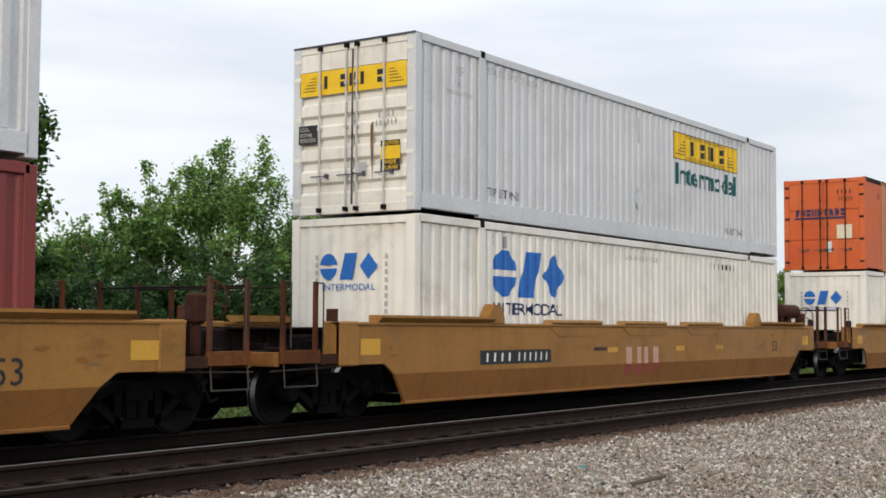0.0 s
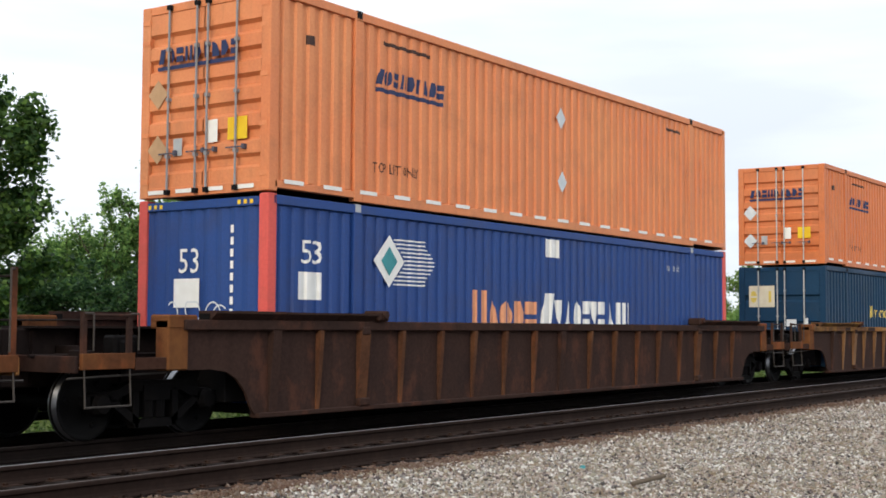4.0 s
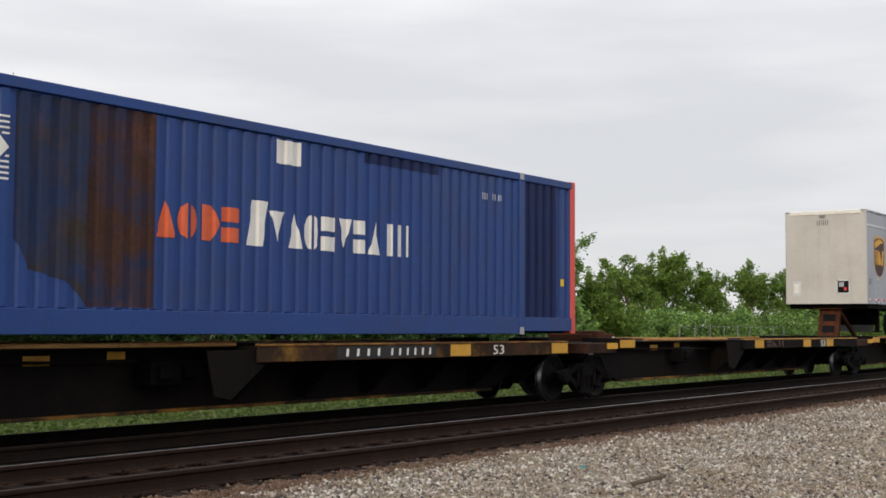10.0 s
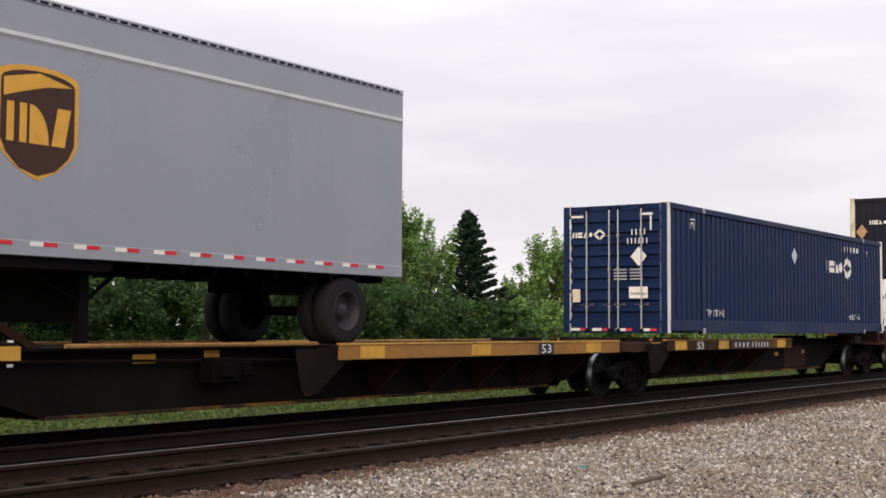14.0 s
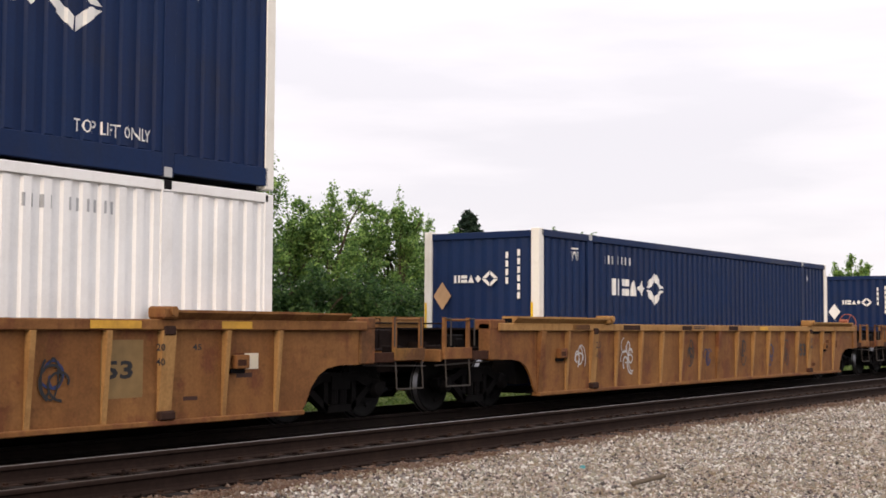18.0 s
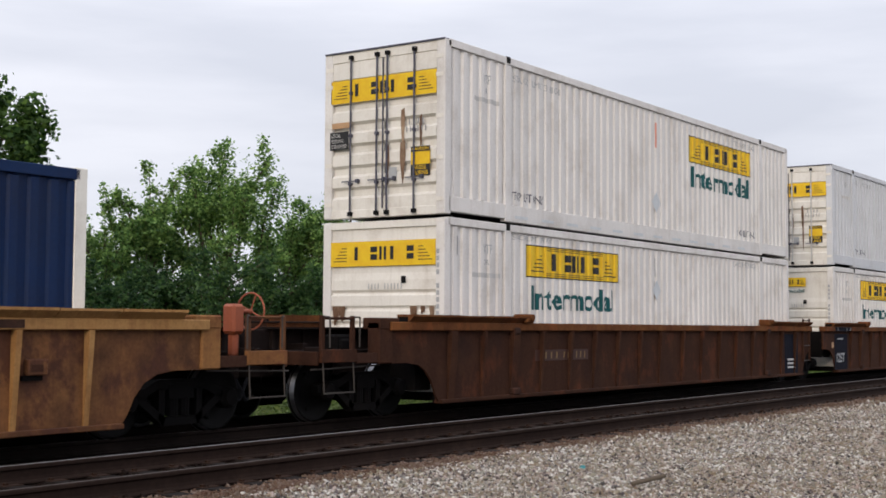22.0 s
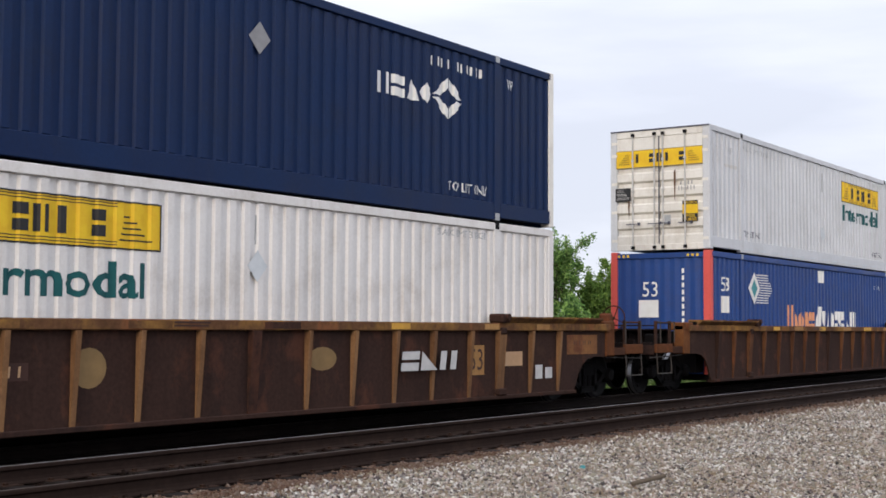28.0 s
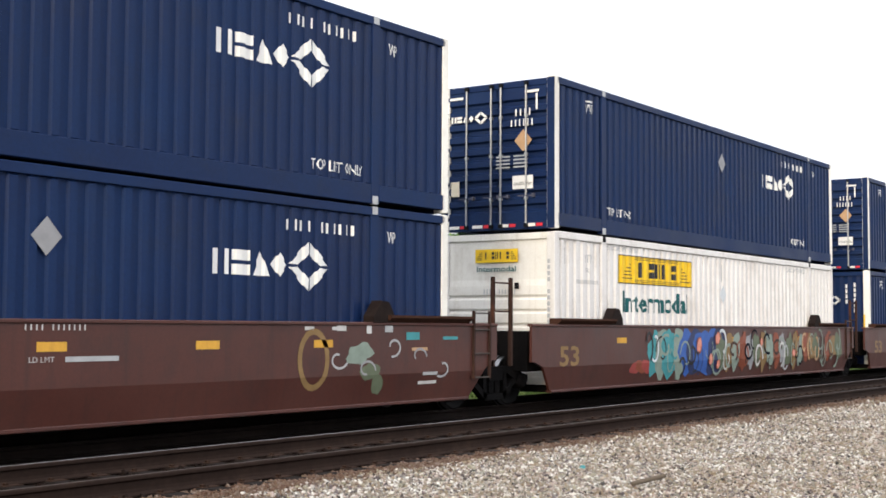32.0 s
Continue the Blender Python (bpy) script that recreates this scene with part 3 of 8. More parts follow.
def small_marks(c, mat, sides=((2.2, 3.3, 0.40, 0.56), (12.75, 13.95, 0.40, 0.56))):
    for x0, x1, z0, z1 in sides:
        on_side("stencil", words("TOP LIFT ONLY", x0, x1, z0, z1), mat, c)


def number_bars(c, mat, x0, x1, z0, z1, pattern="||||-||||||"):
    bars(on_side, pattern, x0, x1, z0, z1, mat, c)


def yellow_sign(c, x0, x1, z0, z1):
    """The yellow side panel: a thin dark border, block letters, and lined wings at both ends."""
    h = z1 - z0
    on_side("sign_panel", rects((x0, x1, z0, z1)), M["sign_yellow"], c, proud=0.004)
    t = 0.022
    on_side("sign_border", rects((x0, x1, z1 - t, z1), (x0, x1, z0, z0 + t), (x0, x0 + t, z0, z1), (x1 - t, x1, z0, z1)), M["ink_black"], c, proud=0.007)
    logo(on_side, "sign_shape", "8-548-5", x0 + 0.25 * (x1 - x0), x0 + 0.76 * (x1 - x0), z0 + h * 0.24, z0 + h * 0.78, M["ink_black"], c, 0.24, proud=0.009)
    bm = bmesh.new()
    for e in (0, 1):
        for k in range(6):
            z = z0 + h * (0.18 + 0.12 * k)
            a, b = 0.05 + 0.022 * k, 0.19 - 0.006 * k
            xa, xb = (x0 + (x1 - x0) * a, x0 + (x1 - x0) * b) if e == 0 else (x1 - (x1 - x0) * b, x1 - (x1 - x0) * a)
            poly(bm, [(xa, z), (xb, z), (xb, z + h * 0.035), (xa, z + h * 0.035)])
    for zz in (0.08, 0.14, 0.86, 0.92):
        poly(bm, [(x0 + 0.2 * (x1 - x0), z0 + h * zz), (x1 - 0.2 * (x1 - x0), z0 + h * zz), (x1 - 0.2 * (x1 - x0), z0 + h * zz + 0.012), (x0 + 0.2 * (x1 - x0), z0 + h * zz + 0.012)])
    on_side("sign_wing", bm, M["ink_black"], c, proud=0.0065)


def end_sign(c, x0, x1, z0, z1, small=True):
    h, w = z1 - z0, x1 - x0
    on_end("sign_panel", rects((x0, x1, z0, z1)), M["sign_yellow"], c, -0.012)
    logo(on_end, "sign_shape", "8-548-5", x0 + 0.22 * w, x0 + 0.8 * w, z0 + h * 0.25, z0 + h * 0.78, M["ink_black"], c, 0.24, x=-0.016)
    bm = bmesh.new()
    for e in (0, 1):
        for k in range(5):
            z = z0 + h * (0.2 + 0.13 * k)
            a, b = 0.03 + 0.02 * k, 0.16
            xa, xb = (x0 + w * a, x0 + w * b) if e == 0 else (x1 - w * b, x1 - w * a)
            poly(bm, [(xa, z), (xb, z), (xb, z + 0.014), (xa, z + 0.014)])
    on_end("sign_wing", bm, M["ink_black"], c, -0.015)


def sign_container_top(L, z0, side=None, rust=False, label=""):
    # cool side and cream end: part of the warm light is in the paints
    c = shipping_container(L, z0, label or "white corrugated container with yellow sign, stacked on another container", side or M["grey_white"], end="doors", end_mat=M["cream_box"], rail=side or M["grey_white"], rods=M["rod_dark"] if 290 < L < 300 else M["ink_pale"], tall=0.05 if L > 290 else 0.0)
    yellow_sign(c, 9.82, 13.6, 1.93, 2.55)
    on_side("lettering", words("Intermodal", 10.0, 13.45, 1.36, 1.85, 0.0, 0.022), M["ink_green"], c)
    small_marks(c, M["rod_dark"])
    on_side("stencil", words("STACK LIMIT 3 HIGH", 2.2, 3.9, 2.56, 2.68), M["ink_faded"], c)
    on_side("stencil", words("STACK LIMIT 3 HIGH", 12.5, 13.9, 2.62, 2.74), M["ink_faded"], c)
    strips(on_side, "reflective_strip", [(x, x + 0.45, 0.07, 0.12) for x in np.arange(2.2, 13.6, 0.95)], M["ink_lightgrey"], c, y=-HW - 0.004, drape=False)
    on_side("placard_holder", diamond(bmesh.new(), 8.1, 0.85, 0.42, 0.46), M["ink_lightgrey"], c, drape=False)
    on_side("door_stripe", rects((8.1, 8.125, 2.05, 2.6)), M["ink_pink"] if rust else M["ink_faded"], c)
    end_sign(c, 0.15, 2.44, 2.04, 2.45)
    wtp = ((1.18, 1.42, 2.38, 2.54, "WTP"), (1.24, 1.36, 2.2, 2.3, "OR"))
    for a, b, z, q, t in wtp:
        on_side("stencil", words(t, a, b, z, q), M["ink_faded"], c)
    on_side("stencil_bar", rects((0.9, 1.7, 2.04, 2.12)), M["ink_pale"], c)
    rg = random.Random(int(L))
    for k in range(5 if rust else 3):
        x, z, w = rg.choice((1.42, 1.72, 1.74, 0.5, 2.12)), rg.uniform(0.9, 1.9), rg.uniform(0.02, 0.055) if rust else rg.uniform(0.012, 0.03)
        pts = [(x - w, z + 0.1), (x + w, z + 0.14), (x + w * 1.3, z - 0.1), (x + w * 0.5, z - 0.5), (x, z - 0.62), (x - w * 0.6, z - 0.4), (x - w * 1.2, z - 0.12)]
        on_end("rust_smear", poly(bmesh.new(), pts), M["rust_run"], c, -0.0135 - 0.0004 * k)
    part("header_edge", boxes((-0.03, 0.12, -1.30, 1.30, HC + (0.03 if L > 290 else -0.02), HC + (0.062 if L > 290 else 0.012)), bevel=0.006), M["rod_dark"], c)
    part("door_gasket", boxes((-0.022, -0.006, -0.012, 0.012, 0.15, 2.76)), M["rod_dark"], c)
    if 290 < L < 300:
        on_end("small_plate", rects((0.18, 0.6, 1.60, 1.70)), M["ink_tan"], c, -0.02)
    on_end("warning_plate", rects((1.92, 2.32, 0.66, 1.16)), M["sign_yellow"], c, -0.02)
    on_end("warning_band", rects((1.92, 2.32, 0.66, 0.85)), M["ink_black"], c, -0.023)
    on_end("warning_band", rects((1.92, 2.32, 1.07, 1.16)), M["ink_black"], c, -0.023)
    for t, x0, x1, z0, z1 in (("CAUTION", 1.95, 2.29, 1.085, 1.145), ("WIDE", 2.0, 2.24, 0.765, 0.835), ("TURNS", 1.96, 2.28, 0.675, 0.745)):
        on_end("warning_lettering", words(t, x0, x1, z0, z1, 0.0, 0.01), M["sign_yellow"], c, -0.026)
    on_end("dark_plate", rects((0.14, 0.56, 1.22, 1.54)), M["ink_black"], c, -0.02)
    for k, t in enumerate(("LOCAL", "REGIONAL", "DEDICATED")):
        on_end("plate_lettering", words(t, 0.18, 0.38 + 0.07 * k, 1.44 - 0.095 * k, 1.505 - 0.095 * k), M["ink_pale"], c, -0.024)
    on_end("grey_plate", rects((1.45, 1.62, 0.62, 0.84)), M["ink_faded"], c, -0.02)
    bars(on_end, "|40|", 1.85, 2.2, 1.55, 1.65, M["ink_grey"], c, x=-0.02)
    bars(on_end, "0|4|08", 1.8, 2.25, 1.42, 1.52, M["ink_grey"], c, x=-0.02)
    return c


def sign_container_low(L, z0, big_sign=False, side=None):
    c = shipping_container(L, z0, "white corrugated container with yellow sign, resting in a railcar well", side or M["white_box"], end="ribs", end_mat=M["cream_box"])
    yellow_sign(c, 2.62, 6.36, 2.0, 2.6)
    on_side("lettering", words("Intermodal", 2.82, 6.1, 1.40, 1.85, 0.0, 0.022), M["ink_green"], c)
    on_side("stencil", words("WTP", 1.2, 1.48, 2.36, 2.52), M["ink_faded"], c)
    on_side("stencil", words("OR", 1.26, 1.40, 2.16, 2.26), M["ink_faded"], c)
    on_side("stencil_bar", rects((0.85, 1.75, 1.94, 2.02)), M["ink_pale"], c)
    on_side("stencil", words("STACK LIMIT 3 HIGH", 2.2, 3.6, 2.66, 2.76), M["ink_faded"], c)
    on_side("stencil", words("STACK LIMIT 3 HIGH", 12.4, 13.9, 2.60, 2.72), M["ink_faded"], c)
    on_side("placard_holder", diamond(bmesh.new(), 8.1, 1.9, 0.40, 0.44), M["ink_lightgrey"], c, drape=False)
    on_side("door_stripe", rects((8.08, 8.10, 2.2, 2.6)), M["ink_faded"], c)
    on_side("vent", rects((0.38, 0.46, 2.3, 2.62)), M["ink_grey"], c)
    if big_sign:
        end_sign(c, 0.18, 2.44, 2.12, 2.55)
    else:
        end_sign(c, 0.82, 1.8, 2.34, 2.6)
        on_end("lettering", words("Intermodal", 0.85, 1.75, 2.16, 2.27, 0.0, 0.015), M["ink_green"], c, -0.004)
    on_end("recess", rects((1.72, 1.82, 1.82, 1.94)), M["dark_gap"], c, -0.006)
    bars(on_end, "|04|-04|0|4", 1.0, 1.75, 1.72, 1.82, M["ink_faded"], c, x=-0.006)
    strips(on_end, "number_marking", [(2.46, 2.52, 2.3 - 0.115 * k, 2.38 - 0.115 * k) for k in range(11) if k != 4], M["ink_faded"], c, x=-0.018)
    return c


def diamond_logo(c, x, z, k=1.0, end=False, mat="ink_white"):
    """Four block shapes and a diamond ring; k is the size."""
    more = {"x": -0.02} if end else {}
    put = on_end if end else on_side
    logo(put, "logo_shape", "4573", x, x + 1.48 * k, z, z + 0.34 * k, M[mat], c, 0.14, 0.0, **more)
    put("logo_diamond", ring_diamond(x + 1.95 * k, z + 0.17 * k, 0.92 * k, 0.76 * k), M[mat], c, **more)


def navy_container(L, z0, end="front", logo="right", plac=True, marks=True, label="", peel=False, patch=False, end_diamond="ink_tan", lower=False):
    lab = label or "dark navy corrugated container with white posts and diamond logo"
    c = shipping_container(L, z0, lab, M["navy_box"], post=M["white_post"], rail=M["navy_box"], end="doors" if end == "doors" else "corr", rods=M["galv"], end_mat=M["navy_grimy"] if peel else M["navy_box"], ribs=9,
                           post_front=M["peeling_post"] if peel else None)
    if logo == "right":
        diamond_logo(c, 10.76, 1.77)
        if peel:
            number_bars(c, M["ink_lightgrey"], 3.0, 4.4, 2.44, 2.58)
        else:
            number_bars(c, M["ink_white"], 12.2, 13.75, 2.44, 2.6)
        small_marks(c, M["ink_white"])
    else:
        diamond_logo(c, 2.99, 1.75)
        number_bars(c, M["ink_white"], 2.65, 3.87, 2.38, 2.55)
    on_side("stencil", words("WP", 1.3, 1.56, 2.38, 2.56), M["ink_white"], c)
    on_side("stencil_bar", rects((1.3, 1.56, 2.6, 2.63)), M["ink_white"], c)
    on_side("stencil", words("WP", 14.55, 14.8, 2.38, 2.56), M["ink_white"], c)
    if plac:
        on_side("placard", diamond(bmesh.new(), 8.08, 2.1 if not patch else 2.0, 0.44, 0.46), M["ink_lightgrey" if end_diamond in ("", "ink_white") else "ink_grey"], c, drape=False, proud=0.006)
    if patch:
        on_side("repair_patch", rects((6.77, 9.19, 1.4, 2.77)), M["patch_blue"], c, proud=0.003)
    if lower:
        number_bars(c, M["ink_white"], 2.65, 3.9, 2.4, 2.56)
    if end == "doors":
        for a in (0.0, 2.452):
            on_end("post_plate", rects((a, a + 0.164, 0.0, 2.898)), M["navy_box"], c, -0.016)
        strips(on_end, "red_strip", [(x, x + 0.14, 0.05, 0.11) for x in (0.46, 1.01, 1.61, 2.21)], M["tape_red"], c, x=-0.02)
        diamond_logo(c, 0.24, 2.18, 0.36, True)
        bars(on_end, "0430", 1.72, 2.1, 2.2, 2.34, M["ink_white"], c, x=-0.02)
        bars(on_end, "0|4088", 1.62, 2.15, 2.0, 2.14, M["ink_white"], c, x=-0.02)
        on_end("placard", diamond(bmesh.new(), 1.92, 1.72, 0.40, 0.44), M["ink_tan"] if end_diamond else M["ink_white"], c, -0.02)
        on_end("data_text_line", rects(*[(1.3 + 0.4 * j, 1.62 + 0.4 * j, z, z + 0.03) for j in (0, 1) for z in (1.2, 1.27, 1.34, 1.41)]), M["ink_faded"], c, -0.02)
        on_end("weight_plate", rects((1.68, 2.14, 0.78, 1.04)), M["tape_white"], c, -0.02)
        on_end("weight_lettering", words("24,000 lbs", 1.71, 2.11, 0.84, 0.92), M["ink_black"], c, -0.024)
        on_end("plate", rects((0.24, 0.44, 0.7, 1.0)), M["ink_cream"], c, -0.02)
        strips(on_end, "reflective_strip", [(x, x + 0.24, 0.05, 0.11) for x in (0.2, 0.75, 1.35, 1.95)] + [(x, x + 0.32, 2.64, 2.69) for x in (0.2, 1.95)] + [(0.16, 0.2, 2.3, 2.62), (2.2, 2.24, 2.3, 2.62)], M["tape_white"], c, x=-0.02)
    else:
        diamond_logo(c, 0.72, 1.93, 0.42, True)
        on_end("placard", diamond(bmesh.new(), 0.43, 1.68, 0.42, 0.54), M[end_diamond], c, -0.006)
        for x, n0, zt in ((1.86, 4, 2.38), (2.12, 6, 2.42)):
            strips(on_end, "number_marking", [(x + 0.02, x + 0.08, zt - 0.16 * k, zt - 0.16 * k + 0.12) for k in range(n0)], M["ink_white"], c, x=-0.006)
        on_end("post_band", rects((0.02, 0.07, 0.9, 1.55), (2.44, 2.49, 0.9, 1.55)), M["sign_yellow"], c, -0.018)
    return c


def cream_container(L, z0, end="corr", part_logo=False):
    c = shipping_container(L, z0, "cream-white corrugated container with blue logo, resting in a railcar well", M["cream_box"], end=end, end_mat=M["cream_box"], ribs=0, rods=M["galv"])
    if part_logo:
        on_side("logo_ring", band(bmesh.new(), arc(2.86, 2.04, 0.40, 0.33, 76, 284, 22), 0.19), M["ink_blue"], c)
    else:
        logo(on_side, "logo_shape", "023", 2.35, 4.9, 1.62, 2.46, M["ink_blue"], c, 0.10)
    if part_logo:
        on_side("lettering", words("INT", 2.50, 3.14, 1.32, 1.56, 0.0, 0.02), M["ink_blue"], c)
    else:
        on_side("lettering", words("INTERMODAL", 2.42, 4.8, 1.30, 1.52, 0.0, 0.012), M["ink_navy"], c)
    number_bars(c, M["ink_black"], 11.9, 13.3, 2.48, 2.62)
    on_side("stencil", words("WARNING HIGH CUBE", 7.5, 9.0, 2.50, 2.60), M["ink_faded"], c)
    on_side("post_mark", rects((2.34, 2.42, 2.52, 2.72), (2.72, 2.80, 2.48, 2.70)), M["ink_grey"], c)
    if end == "corr":
        logo(on_end, "logo_shape", "023", 0.62, 1.85, 1.86, 2.3, M["ink_blue"], c, 0.12, x=0.014)
        on_end("lettering", words("INTERMODAL", 0.68, 1.8, 1.68, 1.79), M["ink_blue"], c, 0.014)
        strips(on_end, "number_marking", [(x, x + 0.05, 2.2 - k * 0.13, 2.28 - k * 0.13) for x in (0.52, 2.0) for k in range(10)], M["ink_faded"], c, x=0.014)
    else:
        logo(on_end, "logo_shape", "023", 0.3, 1.08, 2.02, 2.4, M["ink_blue"], c, 0.12, x=-0.012)
        on_end("lettering", words("INTERMODAL", 0.3, 1.06, 1.86, 1.95), M["ink_blue"], c, -0.012)
        on_end("stencil", words("WARNING", 0.4, 1.0, 0.35, 0.5), M["ink_tan"], c, -0.012)
    return c


def orange_box(L, z0, side, tape=False, label="", plates=0):
    c = shipping_container(L, z0, label, side, end="doors", end_mat=side, ribs=0 if plates == 2 else 6, rods=M["sooty_edge"] if plates == 2 else M["ink_grey"] if side is M["orange_pale"] else M["galv"], dark_hinge=plates == 2, lift=M["orange_post"] if plates == 2 else None, flat=plates == 2, slim=True, rail=M["sooty_edge"] if plates == 2 else None, foot_rail=side)
    x0, x1, z1 = (3.0, 4.77, 2.55) if plates == 2 else (2.45, 4.25, 2.13)
    logo(on_side, "logo_shape", "2154=8)=5", x0, x1, z1 - 0.24, z1, M["ink_navy"], c, 0.2, 0.12)
    on_side("logo_underline", rects((x0, x1, z1 - 0.36, z1 - 0.29)), M["ink_navy"], c)
    if plates != 2:
        on_side("stencil", words("TOP LIFT ONLY", 2.4, 3.6, 0.5, 0.66), M["ink_brown"], c)
        on_side("stencil", rects((2.6, 3.9, 2.52, 2.58), (12.9, 13.7, 2.5, 2.56)), M["ink_brown"], c)
        bm = diamond(bmesh.new(), 8.2, 2.12, 0.36, 0.42)
        on_side("placard_holder", diamond(bm, 8.25, 0.9, 0.36, 0.42), M["ink_lightgrey"], c, drape=False)
        on_side("stencil", rects((0.8, 1.0, 2.2, 2.34)), M["ink_brown"], c)
    else:
        on_side("stencil", rects(*[(13.2, 13.3, 2.4 - k * 0.14, 2.5 - k * 0.14) for k in range(4)], *[(13.55, 13.65, 2.4 - k * 0.14, 2.5 - k * 0.14) for k in range(6)]), M["ink_navy"], c)
        for k, (x, z) in enumerate([(8.26, 2.73), (10.08, 2.17), (6.73, 1.05), (3.35, 0.39), (1.51, 2.4), (12.92, 2.09)]):
            on_side("dirt_spot", poly(bmesh.new(), [(x + 0.13 * math.cos(t) * (1 + 0.3 * math.sin(3 * t + k)), z + 0.11 * math.sin(t) * (1 + 0.25 * math.cos(2 * t + k))) for t in (math.tau * i / 12 for i in range(12))]), M["ink_rust"], c)
        on_side("dent_plate", rects((14.9, 15.2, 2.0, 2.3)), M["ink_faded"], c)
    if tape:
        strips(on_side, "reflective_strip", [(x, x + 0.42, 0.12, 0.18) for x in np.arange(0.3, 15.6, 0.86)], M["tape_white"], c, y=-HW - 0.004, drape=False)
    logo(on_end, "logo_shape", "2154=8)=5", 0.38, 2.0, 2.0 if plates != 2 else 1.72, 2.22 if plates != 2 else 1.94, M["ink_navy"], c, 0.2, x=-0.02)
    z = 1.9 if plates != 2 else 1.62
    on_end("logo_underline", rects((0.36, 1.98, z, z + 0.06)), M["ink_navy"], c, -0.02)
    if plates == 2:
        on_end("door_plate", rects((1.72, 2.2, 0.98, 1.42)), M["ink_cream"], c, -0.02)
        on_end("door_plate", rects((1.4, 1.56, 0.55, 0.9)), M["ink_lightgrey"], c, -0.02)
        bars(on_end, "2400", 1.72, 2.2, 2.4, 2.54, M["ink_brown"], c, x=-0.02)
        bars(on_end, "0|8040", 1.78, 2.24, 2.18, 2.32, M["ink_brown"], c, x=-0.02)
    else:
        bm = diamond(bmesh.new(), 0.38, 1.55, 0.42, 0.44)
        on_end("placard_holder", diamond(bm, 0.38, 0.72, 0.42, 0.44), M["ink_lightgrey"] if side is M["orange_box"] else M["ink_tan"], c, -0.02)
        on_end("door_plate", rects((1.42, 1.62, 0.75, 1.08)), M["tape_white"], c, -0.02)
        on_end("door_plate", rects((0.72, 0.9, 0.6, 0.86)), M["ink_faded"], c, -0.02)
        if tape:
            on_end("yellow_plate", rects((1.82, 2.2, 0.76, 1.08)), M["sign_yellow"], c, -0.02)
            strips(on_end, "reflective_strip", [(x, x + 0.34, 0.05, 0.11) for x in (0.2, 0.78, 1.4, 2.0)], M["tape_white"], c, x=-0.02)
    return c


